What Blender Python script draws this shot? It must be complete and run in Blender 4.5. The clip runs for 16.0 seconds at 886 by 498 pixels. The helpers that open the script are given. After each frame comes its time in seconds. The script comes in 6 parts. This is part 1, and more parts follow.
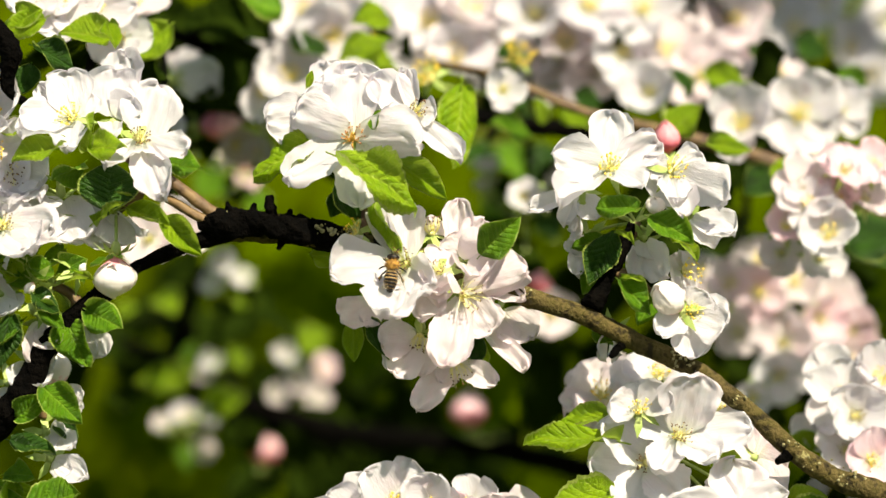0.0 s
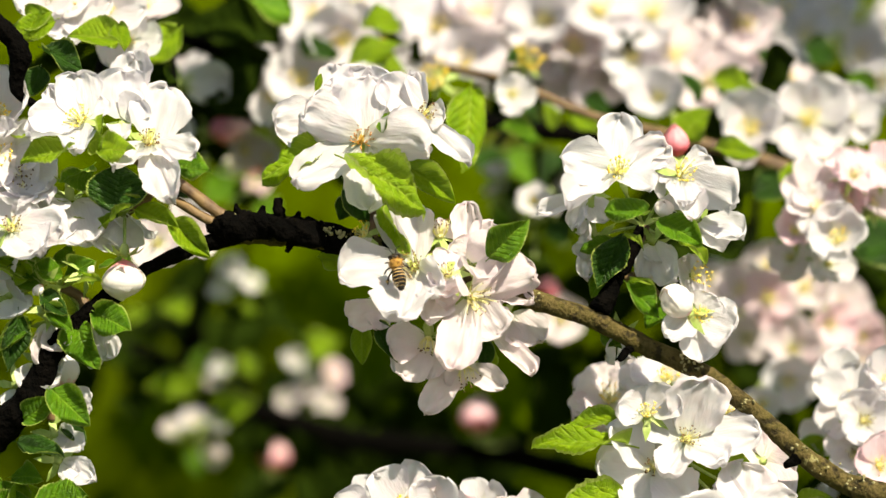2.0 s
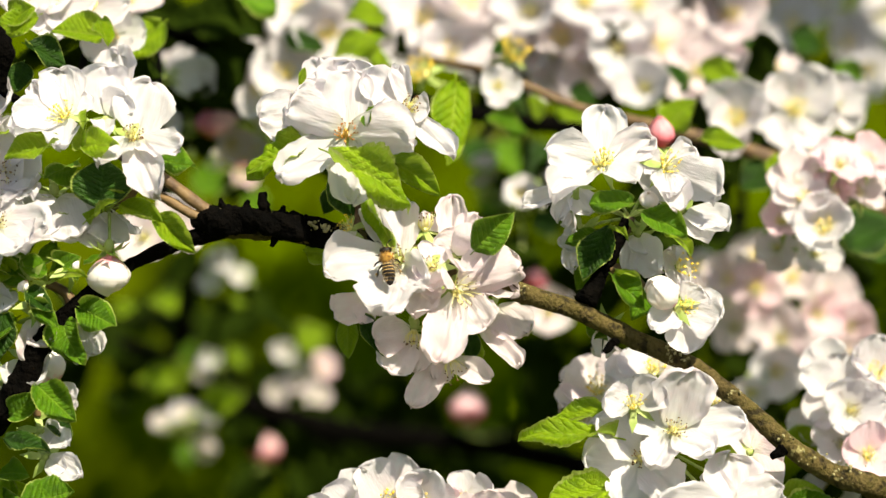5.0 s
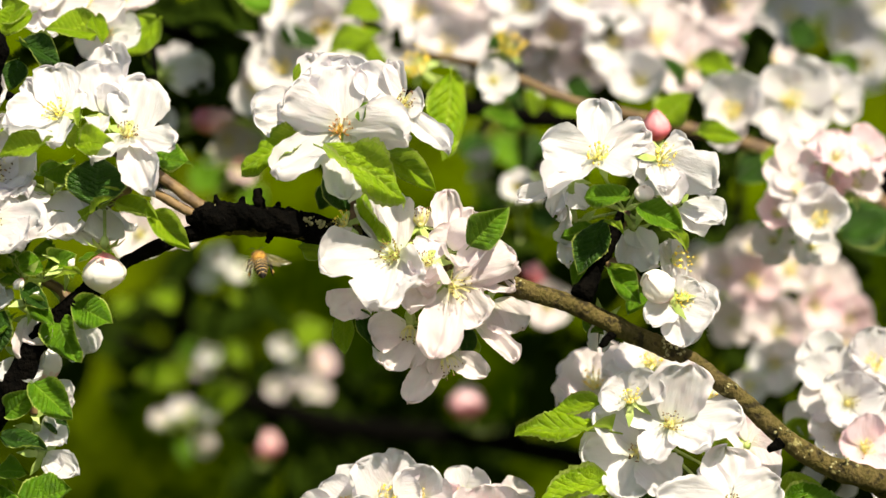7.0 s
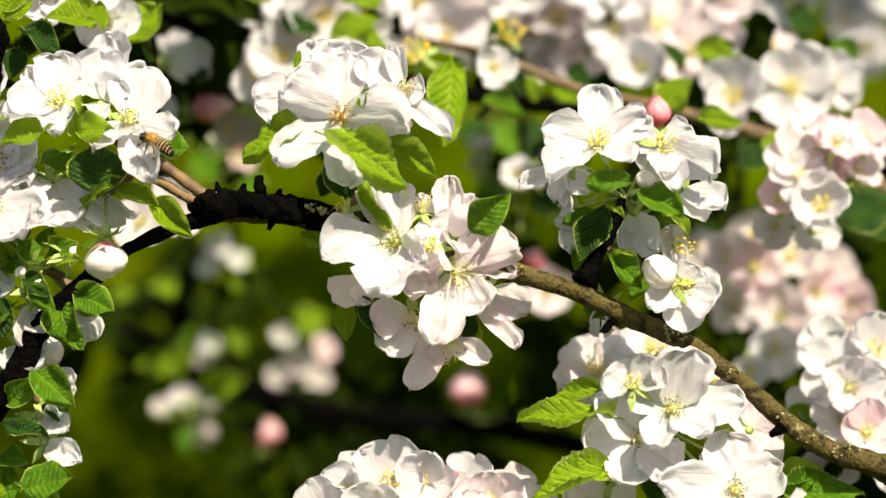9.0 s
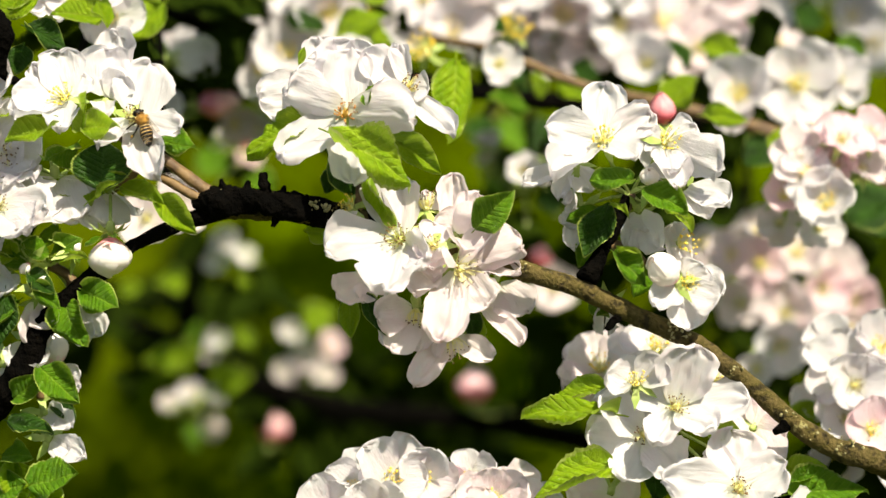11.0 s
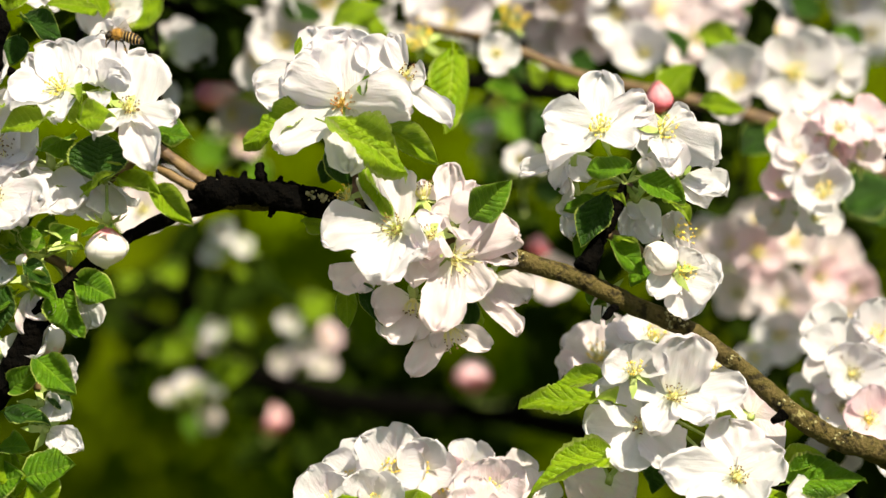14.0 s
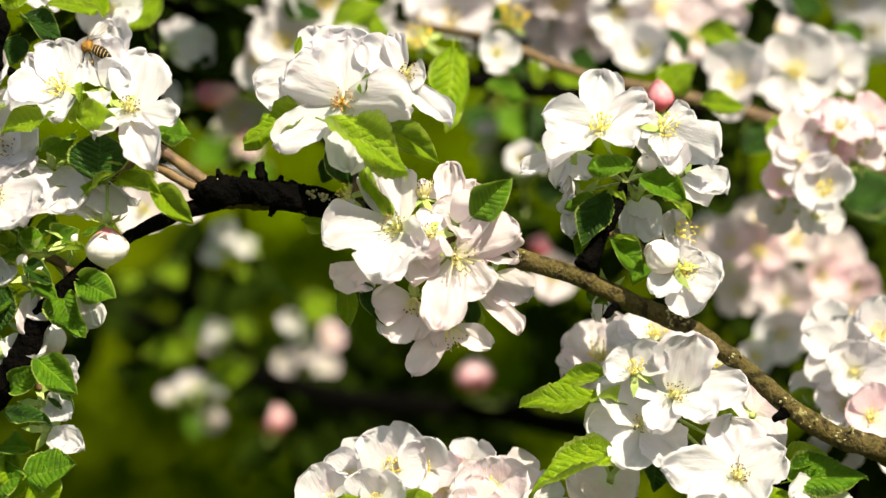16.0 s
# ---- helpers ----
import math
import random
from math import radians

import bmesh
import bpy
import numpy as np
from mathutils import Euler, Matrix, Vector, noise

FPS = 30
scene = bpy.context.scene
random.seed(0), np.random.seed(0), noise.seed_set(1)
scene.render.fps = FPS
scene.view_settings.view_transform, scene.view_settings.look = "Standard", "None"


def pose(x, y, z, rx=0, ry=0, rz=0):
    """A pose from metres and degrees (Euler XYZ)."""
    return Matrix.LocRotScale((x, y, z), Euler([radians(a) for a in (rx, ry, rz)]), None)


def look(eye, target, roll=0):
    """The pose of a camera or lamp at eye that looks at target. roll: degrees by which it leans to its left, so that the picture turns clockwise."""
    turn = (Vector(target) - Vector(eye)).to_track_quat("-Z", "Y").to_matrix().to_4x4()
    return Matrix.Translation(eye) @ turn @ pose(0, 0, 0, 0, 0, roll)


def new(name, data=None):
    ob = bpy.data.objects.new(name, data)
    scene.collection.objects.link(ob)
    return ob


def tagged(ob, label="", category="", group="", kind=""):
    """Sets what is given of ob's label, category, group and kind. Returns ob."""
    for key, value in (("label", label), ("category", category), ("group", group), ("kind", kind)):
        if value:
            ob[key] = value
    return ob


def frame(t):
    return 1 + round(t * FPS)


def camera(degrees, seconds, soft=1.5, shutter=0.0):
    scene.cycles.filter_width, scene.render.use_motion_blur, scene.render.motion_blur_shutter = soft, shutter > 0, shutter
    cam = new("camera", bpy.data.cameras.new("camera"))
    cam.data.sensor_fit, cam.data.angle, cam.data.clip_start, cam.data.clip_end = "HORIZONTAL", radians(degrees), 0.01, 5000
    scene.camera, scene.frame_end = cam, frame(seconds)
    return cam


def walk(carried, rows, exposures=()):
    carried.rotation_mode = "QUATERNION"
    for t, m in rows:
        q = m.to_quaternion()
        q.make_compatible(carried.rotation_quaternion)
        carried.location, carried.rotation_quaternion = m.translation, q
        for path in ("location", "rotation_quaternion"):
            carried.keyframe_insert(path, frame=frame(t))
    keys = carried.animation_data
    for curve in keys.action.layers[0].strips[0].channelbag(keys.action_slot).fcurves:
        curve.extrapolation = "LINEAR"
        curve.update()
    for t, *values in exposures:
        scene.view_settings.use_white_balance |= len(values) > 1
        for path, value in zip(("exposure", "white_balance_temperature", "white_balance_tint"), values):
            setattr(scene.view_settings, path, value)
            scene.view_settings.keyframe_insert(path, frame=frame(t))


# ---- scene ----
cam = camera(17.68, 16.0, soft=1.5)
cam.data.dof.use_dof = True
cam.data.dof.focus_distance = 0.9
cam.data.dof.aperture_fstop = 6.6
PATH = [
    (0.0, pose(-0.00000, -0.89124, 1.57526, 82.0000, -0.0000, -0.0000)),
    (0.5, pose(0.00105, -0.89208, 1.57538, 81.9771, 0.0709, 0.0822)),
    (1.0, pose(0.00023, -0.89188, 1.57454, 82.0252, -0.0016, 0.0513)),
    (1.5, pose(0.00100, -0.89191, 1.57285, 82.1890, -0.1216, 0.1789)),
    (2.0, pose(0.00107, -0.89141, 1.57218, 82.2537, -0.0793, 0.2520)),
    (2.5, pose(0.00151, -0.89132, 1.57411, 82.1373, 0.0033, 0.2662)),
    (3.0, pose(0.00199, -0.89127, 1.57567, 82.0292, 0.1570, 0.2254)),
    (3.5, pose(0.00298, -0.89184, 1.57434, 82.0823, 0.1971, 0.2113)),
    (4.0, pose(0.00306, -0.89135, 1.57327, 82.1155, 0.1682, 0.1657)),
    (6.5, pose(0.00726, -0.89012, 1.57406, 81.8479, 0.6114, 0.1332)),
    (7.0, pose(0.00733, -0.89001, 1.57363, 81.9125, 0.6807, 0.1559)),
    (7.5, pose(0.00672, -0.89011, 1.57336, 81.9020, 0.7902, 0.1377)),
    (8.0, pose(0.00655, -0.88943, 1.57393, 81.7616, 0.7883, 0.1568)),
    (8.5, pose(0.00637, -0.88989, 1.57299, 81.7155, 0.7932, 0.1378)),
    (9.0, pose(0.00599, -0.89007, 1.57269, 81.6971, 0.8958, 0.0686)),
    (11.5, pose(0.00944, -0.89063, 1.57454, 81.4967, 0.8870, 0.4046)),
    (12.0, pose(0.00858, -0.89015, 1.57478, 81.4387, 1.0147, 0.3256)),
    (12.5, pose(0.00914, -0.88930, 1.57477, 81.4112, 1.0456, 0.3255)),
    (13.0, pose(0.00923, -0.88943, 1.57515, 81.3428, 1.1487, 0.2456)),
    (13.5, pose(0.00909, -0.88949, 1.57321, 81.4064, 1.1177, 0.2249)),
    (14.0, pose(0.00970, -0.88940, 1.57327, 81.3920, 1.0269, 0.3116)),
    (14.5, pose(0.00915, -0.88888, 1.57448, 81.3254, 1.0557, 0.3173)),
    (15.0, pose(0.01021, -0.88917, 1.57342, 81.4423, 1.1001, 0.4259)),
    (15.5, pose(0.01044, -0.88907, 1.57351, 81.4109, 1.1719, 0.4025)),
    (16.0, pose(0.01069, -0.88912, 1.57251, 81.4140, 1.1969, 0.3637)),
]
walk(cam, PATH, [(0.0, 1.33, 8400, 1), (16.0, 1.33, 8400, 1)])

# ---- sky and sun ----
SUN = Vector((0.45, -0.62, 1.0)).normalized()
world = bpy.data.worlds.new("sky")
scene.world = world
world.use_nodes = True
wn = world.node_tree.nodes
sky = wn.new("ShaderNodeTexSky")
sky.sky_type, sky.sun_disc = "NISHITA", False
sky.sun_elevation = math.asin(SUN.z)
sky.sun_rotation = math.atan2(SUN.x, SUN.y)
world.node_tree.links.new(sky.outputs[0], wn["Background"].inputs[0])
wn["Background"].inputs[1].default_value = 0.095
sun = new("sun", bpy.data.lights.new("sun", "SUN"))
sun.data.energy, sun.data.angle, sun.data.color = 4.0, radians(0.53), (1.0, 0.985, 0.965)
sun.matrix_basis = look(SUN * 20, (0, 0, 0))


# ---- materials ----
def material(name, rough=0.5):
    m = bpy.data.materials.new(name)
    m.use_nodes = True
    b = m.node_tree.nodes["Principled BSDF"]
    b.inputs["Roughness"].default_value = rough
    return m, m.node_tree.nodes, m.node_tree.links, b


def mixed(n, l, fac, a, b):
    """A colour node between a and b; each may be a colour or a socket."""
    k = n.new("ShaderNodeMix")
    k.data_type = "RGBA"
    for i, v in ((0, fac), (6, a), (7, b)):
        if isinstance(v, bpy.types.NodeSocket):
            l.new(v, k.inputs[i])
        else:
            k.inputs[i].default_value = v if i == 0 else (*v, 1)
    return k.outputs[2]


def noisy(n, l, scale, detail=4, stretch=None, coord="Object", lo=0.35, hi=0.65):
    tc = n.new("ShaderNodeTexCoord")
    t = n.new("ShaderNodeTexNoise")
    t.inputs["Scale"].default_value, t.inputs["Detail"].default_value = scale, detail
    src = tc.outputs[coord]
    if stretch:
        mp = n.new("ShaderNodeMapping")
        mp.inputs["Scale"].default_value = stretch
        l.new(src, mp.inputs[0])
        src = mp.outputs[0]
    l.new(src, t.inputs["Vector"])
    r = n.new("ShaderNodeMapRange")
    r.inputs[1].default_value, r.inputs[2].default_value = lo, hi
    l.new(t.outputs["Fac"], r.inputs[0])
    return r.outputs[0]


def maths(n, l, op, a, b=0.0):
    k = n.new("ShaderNodeMath")
    k.operation = op
    for i, v in enumerate((a, b)):
        if isinstance(v, bpy.types.NodeSocket):
            l.new(v, k.inputs[i])
        else:
            k.inputs[i].default_value = v
    return k.outputs[0]


def bumped(n, l, bsdf, height, strength, distance):
    b = n.new("ShaderNodeBump")
    b.inputs["Strength"].default_value, b.inputs["Distance"].default_value = strength, distance
    l.new(height, b.inputs["Height"])
    l.new(b.outputs[0], bsdf.inputs["Normal"])
    return b


def translucent(n, l, bsdf, colour, amount):
    """Lets part of the light through the sheet."""
    t = n.new("ShaderNodeBsdfTranslucent")
    l.new(colour, t.inputs["Color"])
    k = n.new("ShaderNodeMixShader")
    k.inputs[0].default_value = amount
    l.new(bsdf.outputs[0], k.inputs[1])
    l.new(t.outputs[0], k.inputs[2])
    l.new(k.outputs[0], n["Material Output"].inputs["Surface"])


def axes(n, l):
    tc = n.new("ShaderNodeTexCoord")
    s = n.new("ShaderNodeSeparateXYZ")
    l.new(tc.outputs["Object"], s.inputs[0])
    return s.outputs


def petal_material(name, white, pink, most):
    m, n, l, b = material(name, 0.55)
    x, y, z = axes(n, l)
    info = n.new("ShaderNodeObjectInfo")
    blotch = noisy(n, l, 2.6, 3, lo=0.40, hi=0.75)
    blush = maths(n, l, "MULTIPLY", blotch, maths(n, l, "POWER", info.outputs["Random"], 1.4))
    blush = maths(n, l, "MULTIPLY", blush, most)
    col = mixed(n, l, blush, white, pink)
    vein = noisy(n, l, 5.0, 4, (4.5, 0.5, 1), lo=0.42, hi=0.62)
    col = mixed(n, l, maths(n, l, "MULTIPLY", vein, 0.06), col, (0.74, 0.66, 0.68))
    claw = n.new("ShaderNodeMapRange")
    claw.inputs[1].default_value, claw.inputs[2].default_value = 0.30, 0.0
    l.new(y, claw.inputs[0])
    col = mixed(n, l, maths(n, l, "MULTIPLY", claw.outputs[0], 0.5), col, (0.74, 0.78, 0.55))
    l.new(col, b.inputs["Base Color"])
    b.inputs["Specular IOR Level"].default_value = 0.3
    fold = noisy(n, l, 2.6, 2, (2.0, 0.8, 1), lo=0.2, hi=0.8)
    fine = noisy(n, l, 15.0, 4, (2.0, 0.8, 1))
    both = maths(n, l, "ADD", maths(n, l, "MULTIPLY", vein, 0.22), maths(n, l, "MULTIPLY", fine, 0.10))
    bumped(n, l, b, maths(n, l, "ADD", both, fold), 0.42, 0.0012)
    warm = mixed(n, l, 0.3, col, (0.86, 0.82, 0.82))
    translucent(n, l, b, warm, 0.52)
    return m


def leaf_material(name, a, c, rib, amount=0.3, rough=0.40):
    m, n, l, b = material(name, rough)
    b.inputs["Specular IOR Level"].default_value = 0.26
    x, y, z = axes(n, l)
    ax = maths(n, l, "ABSOLUTE", x)
    phase = maths(n, l, "MULTIPLY", maths(n, l, "SUBTRACT", y, maths(n, l, "MULTIPLY", ax, 0.55)), 9.0)
    saw = maths(n, l, "ABSOLUTE", maths(n, l, "SUBTRACT", maths(n, l, "FRACT", phase), 0.5))
    side = n.new("ShaderNodeMapRange")
    side.inputs[1].default_value, side.inputs[2].default_value = 0.09, 0.0
    l.new(saw, side.inputs[0])
    mid = n.new("ShaderNodeMapRange")
    mid.inputs[1].default_value, mid.inputs[2].default_value = 0.04, 0.008
    l.new(ax, mid.inputs[0])
    veins = maths(n, l, "MAXIMUM", side.outputs[0], mid.outputs[0])
    tone = noisy(n, l, 3.5, 4)
    col = mixed(n, l, tone, a, c)
    spot = noisy(n, l, 26.0, 5, lo=0.60, hi=0.72)
    col = mixed(n, l, maths(n, l, "MULTIPLY", spot, 0.35), col, (0.16, 0.14, 0.05))
    col = mixed(n, l, maths(n, l, "MULTIPLY", veins, 0.5), col, rib)
    l.new(col, b.inputs["Base Color"])
    net = n.new("ShaderNodeTexVoronoi")
    net.feature = "DISTANCE_TO_EDGE"
    net.inputs["Scale"].default_value = 17.0
    l.new(n["Texture Coordinate"].outputs["Object"], net.inputs["Vector"])
    cell = n.new("ShaderNodeMapRange")
    cell.inputs[1].default_value, cell.inputs[2].default_value = 0.0, 0.16
    l.new(net.outputs["Distance"], cell.inputs[0])
    puff = maths(n, l, "MULTIPLY", maths(n, l, "SINE", maths(n, l, "MULTIPLY", saw, 3.1)), 0.45)
    fine = maths(n, l, "ADD", maths(n, l, "MULTIPLY", cell.outputs[0], 0.30), maths(n, l, "MULTIPLY", noisy(n, l, 22.0, 3), 0.25))
    h = maths(n, l, "SUBTRACT", maths(n, l, "ADD", fine, puff), maths(n, l, "MULTIPLY", veins, 0.5))
    bumped(n, l, b, h, 0.8, 0.0012)
    bright = mixed(n, l, 0.6, col, rib)
    translucent(n, l, b, bright, amount)
    return m


def plain(name, a, c, scale, rough=0.5, coord="Object", strength=0.2, dist=0.0003, trans=0.0):
    m, n, l, b = material(name, rough)
    t = noisy(n, l, scale, 4, coord=coord)
    col = mixed(n, l, t, a, c)
    l.new(col, b.inputs["Base Color"])
    bumped(n, l, b, t, strength, dist)
    if trans:
        translucent(n, l, b, col, trans)
    return m


PETAL = petal_material("petal_white", (0.700, 0.678, 0.722), (0.77, 0.60, 0.655), 0.85)
BLUSH = petal_material("petal_blush", (0.775, 0.688, 0.724), (0.80, 0.53, 0.60), 0.9)
PINK = petal_material("petal_pink", (0.840, 0.620, 0.690), (0.82, 0.44, 0.55), 1.0)
ROSE = petal_material("petal_rose", (0.82, 0.42, 0.45), (0.74, 0.12, 0.20), 1.0)


def bud_material(name, foot, tip, reach=(0.15, 0.75)):
    """Deep at the foot of the bud, paler towards its tip."""
    m, n, l, b = material(name, 0.5)
    x, y, z = axes(n, l)
    g = n.new("ShaderNodeMapRange")
    g.inputs[1].default_value, g.inputs[2].default_value = reach
    l.new(maths(n, l, "ADD", y, maths(n, l, "MULTIPLY", maths(n, l, "SUBTRACT", noisy(n, l, 2.5), 0.5), 0.3)), g.inputs[0])
    col = mixed(n, l, g.outputs[0], foot, tip)
    l.new(col, b.inputs["Base Color"])
    bumped(n, l, b, noisy(n, l, 5.0, 4, (4, 0.5, 1)), 0.12, 0.0006)
    translucent(n, l, b, col, 0.35)
    return m


BUD = bud_material("bud_rose", (0.74, 0.14, 0.20), (0.86, 0.42, 0.46), (0.2, 0.9))
SOFTBUD = bud_material("bud_soft", (0.78, 0.26, 0.33), (0.87, 0.64, 0.66), (0.25, 1.0))
PALEBUD = bud_material("bud_pale", (0.80, 0.26, 0.32), (0.88, 0.83, 0.80), (0.05, 0.32))
HALFBUD = bud_material("bud_half_rosy", (0.76, 0.26, 0.34), (0.86, 0.66, 0.70), (0.30, 0.95))
YOUNG = leaf_material("leaf_young", (0.165, 0.310, 0.008), (0.285, 0.425, 0.016), (0.42, 0.54, 0.08), 0.48)
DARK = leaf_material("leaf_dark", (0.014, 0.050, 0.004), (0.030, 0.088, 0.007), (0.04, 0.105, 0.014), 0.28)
MID = leaf_material("leaf_mid", (0.056, 0.168, 0.006), (0.122, 0.268, 0.011), (0.24, 0.38, 0.045), 0.38)
# near-black leaf copy: the shade on rear leaves is put into its colour
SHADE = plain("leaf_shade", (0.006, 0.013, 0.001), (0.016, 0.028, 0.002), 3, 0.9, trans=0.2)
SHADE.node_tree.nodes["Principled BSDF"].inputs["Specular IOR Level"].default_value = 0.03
RIM = plain("leaf_margin", (0.24, 0.31, 0.05), (0.38, 0.44, 0.12), 30, 0.5, trans=0.4)
CALYX = plain("calyx_green", (0.26, 0.36, 0.08), (0.40, 0.46, 0.16), 300, 0.6, trans=0.15)
FILAMENT = plain("filament_cream", (0.84, 0.76, 0.26), (0.88, 0.83, 0.48), 400, 0.5, trans=0.2)
YELLOW = plain("anther_yellow", (0.86, 0.62, 0.07), (0.80, 0.50, 0.05), 900, 0.6)
BROWN = plain("anther_brown", (0.20, 0.085, 0.020), (0.07, 0.032, 0.012), 700, 0.6)
ORANGE = plain("anther_orange", (0.46, 0.17, 0.02), (0.24, 0.08, 0.015), 700, 0.6)
TAWNY = plain("filament_tawny", (0.62, 0.34, 0.06), (0.72, 0.50, 0.14), 400, 0.5, trans=0.2)
LIME = plain("filament_lime", (0.52, 0.54, 0.13), (0.70, 0.68, 0.28), 400, 0.5, trans=0.2)
TWIG = plain("young_bark", (0.055, 0.026, 0.012), (0.16, 0.095, 0.038), 160, 0.7, strength=0.6, dist=0.0008)


def bark_material():
    m, n, l, b = material("bark", 0.85)
    b.inputs["Specular IOR Level"].default_value = 0.15
    big = noisy(n, l, 55, 5, lo=0.3, hi=0.7)
    fine = noisy(n, l, 900, 6, lo=0.4, hi=0.6)
    skin = noisy(n, l, 260, 5, lo=0.38, hi=0.62)
    col = mixed(n, l, big, (0.030, 0.024, 0.006), (0.070, 0.056, 0.013))
    col = mixed(n, l, maths(n, l, "MULTIPLY", skin, 0.5), col, (0.076, 0.052, 0.020))
    col = mixed(n, l, maths(n, l, "MULTIPLY", fine, 0.3), col, (0.15, 0.105, 0.045))
    pits = noisy(n, l, 300, 5, lo=0.54, hi=0.64)
    col = mixed(n, l, maths(n, l, "MULTIPLY", pits, 0.8), col, (0.010, 0.007, 0.004))
    lich = noisy(n, l, 330, 4, lo=0.655, hi=0.70)
    col = mixed(n, l, maths(n, l, "MULTIPLY", lich, 0.7), col, (0.24, 0.21, 0.09))
    l.new(col, b.inputs["Base Color"])
    h = maths(n, l, "ADD", maths(n, l, "MULTIPLY", skin, 0.7), maths(n, l, "MULTIPLY", fine, 0.35))
    bumped(n, l, b, maths(n, l, "SUBTRACT", h, maths(n, l, "MULTIPLY", pits, 0.6)), 0.6, 0.0010)
    return m


BARK = bark_material()
# copy of the bark with the boughs' shade put into its near-black colour
SHADEBARK = plain("shaded_bark", (0.0005, 0.0004, 0.0003), (0.0018, 0.0013, 0.0009), 260, 0.9, strength=0.9, dist=0.0015)
SHADEBARK.node_tree.nodes["Principled BSDF"].inputs["Specular IOR Level"].default_value = 0.03
SHADEBARK.node_tree.nodes["Principled BSDF"].inputs["Specular IOR Level"].default_value = 0.04
LICHEN = plain("lichen", (0.20, 0.175, 0.085), (0.32, 0.28, 0.14), 500, 0.95, strength=0.6, dist=0.001)

# ---- building blocks ----
WORLD = {}


def put(ob, m, parent=None):
    """Stands ob at the pose m of the world, under parent."""
    WORLD[ob.name] = m.copy()
    if parent is not None:
        ob.parent = parent
        ob.matrix_basis = WORLD[parent.name].inverted() @ m
    else:
        ob.matrix_basis = m
    return ob


def sheet(name, verts, faces, mats, ids=None):
    me = bpy.data.meshes.new(name)
    me.from_pydata([tuple(v) for v in verts], [], faces)
    for m in mats:
        me.materials.append(m)
    me.polygons.foreach_set("use_smooth", [True] * len(faces))
    if ids is not None:
        me.polygons.foreach_set("material_index", ids)
    me.update()
    return me


class Soup:
    """Gathers pieces of one mesh."""

    def __init__(self):
        self.v, self.f, self.i = [], [], []

    def add(self, verts, faces, slot=0):
        k = len(self.v)
        self.v += [Vector(p) for p in verts]
        self.f += [tuple(j + k for j in f) for f in faces]
        self.i += [slot] * len(faces)

    def tube(self, pts, radii, sides=6, slot=0, lump=0.0, seed=0.0, grain=60.0):
        pts = [Vector(p) for p in pts]
        verts, faces = [], []
        side = None
        for k, p in enumerate(pts):
            d = (pts[min(k + 1, len(pts) - 1)] - pts[max(k - 1, 0)]).normalized()
            if side is None:
                side = d.orthogonal().normalized()
            side = (side - d * side.dot(d)).normalized()
            up = d.cross(side)
            for s in range(sides):
                a = 2 * math.pi * s / sides
                q = math.cos(a) * side + math.sin(a) * up
                r = radii[k]
                if lump:
                    w = (p + q * r) * grain + Vector((seed, seed * 1.7, 0))
                    r *= 1 + lump * (noise.noise(w) + 0.5 * noise.noise(w * 2.7) + 0.3 * noise.noise(w * 7.1))
                verts.append(p + q * r)
        n = len(pts)
        for k in range(n - 1):
            for s in range(sides):
                t = (s + 1) % sides
                faces.append((k * sides + s, k * sides + t, (k + 1) * sides + t, (k + 1) * sides + s))
        faces.append(tuple(range(sides - 1, -1, -1)))
        faces.append(tuple((n - 1) * sides + s for s in range(sides)))
        self.add(verts, faces, slot)

    def ball(self, c, r, axis=(0, 0, 1), stretch=1.0, slot=0, rings=4, sides=6, lump=0.0, seed=0.0):
        c, ax = Vector(c), Vector(axis).normalized()
        u = ax.orthogonal().normalized()
        w = ax.cross(u)
        verts = [c - ax * r * stretch]
        for i in range(1, rings):
            a = math.pi * i / rings
            for s in range(sides):
                b = 2 * math.pi * s / sides
                q = (u * math.cos(b) + w * math.sin(b)) * math.sin(a)
                k = 1 + lump * noise.noise(q * 3 + Vector((seed, seed, i)))
                verts.append(c + q * r * k - ax * r * stretch * math.cos(a) * k)
        verts.append(c + ax * r * stretch)
        top = len(verts) - 1
        faces = [(0, 1 + (s + 1) % sides, 1 + s) for s in range(sides)]
        for i in range(rings - 2):
            for s in range(sides):
                t = (s + 1) % sides
                faces.append((1 + i * sides + s, 1 + i * sides + t, 1 + (i + 1) * sides + t, 1 + (i + 1) * sides + s))
        b = 1 + (rings - 2) * sides
        faces += [(b + s, b + (s + 1) % sides, top) for s in range(sides)]
        self.add(verts, faces, slot)

    def mesh(self, name, mats):
        return sheet(name, self.v, self.f, mats, self.i)

    def about(self, m):
        inv = m.inverted()
        self.v = [inv @ p for p in self.v]
        return self


def part(name, data, parent, m, label=""):
    ob = put(new(name, data), m, parent)
    return tagged(ob, label) if label else ob


def spline(pts, per=6):
    """A smooth line through pts."""
    p = [Vector(q) for q in pts]
    p = [p[0] * 2 - p[1]] + p + [p[-1] * 2 - p[-2]]
    out = []
    for i in range(1, len(p) - 2):
        for k in range(per):
            t = k / per
            a, b, c, d = p[i - 1], p[i], p[i + 1], p[i + 2]
            out.append(0.5 * (2 * b + (c - a) * t + (2 * a - 5 * b + 4 * c - d) * t * t + (3 * b - a - 3 * c + d) * t ** 3))
    out.append(p[-2])
    return out


def eased(vals, per=6):
    out = []
    for a, b in zip(vals, vals[1:]):
        out += [a + (b - a) * k / per for k in range(per)]
    return out + [vals[-1]]


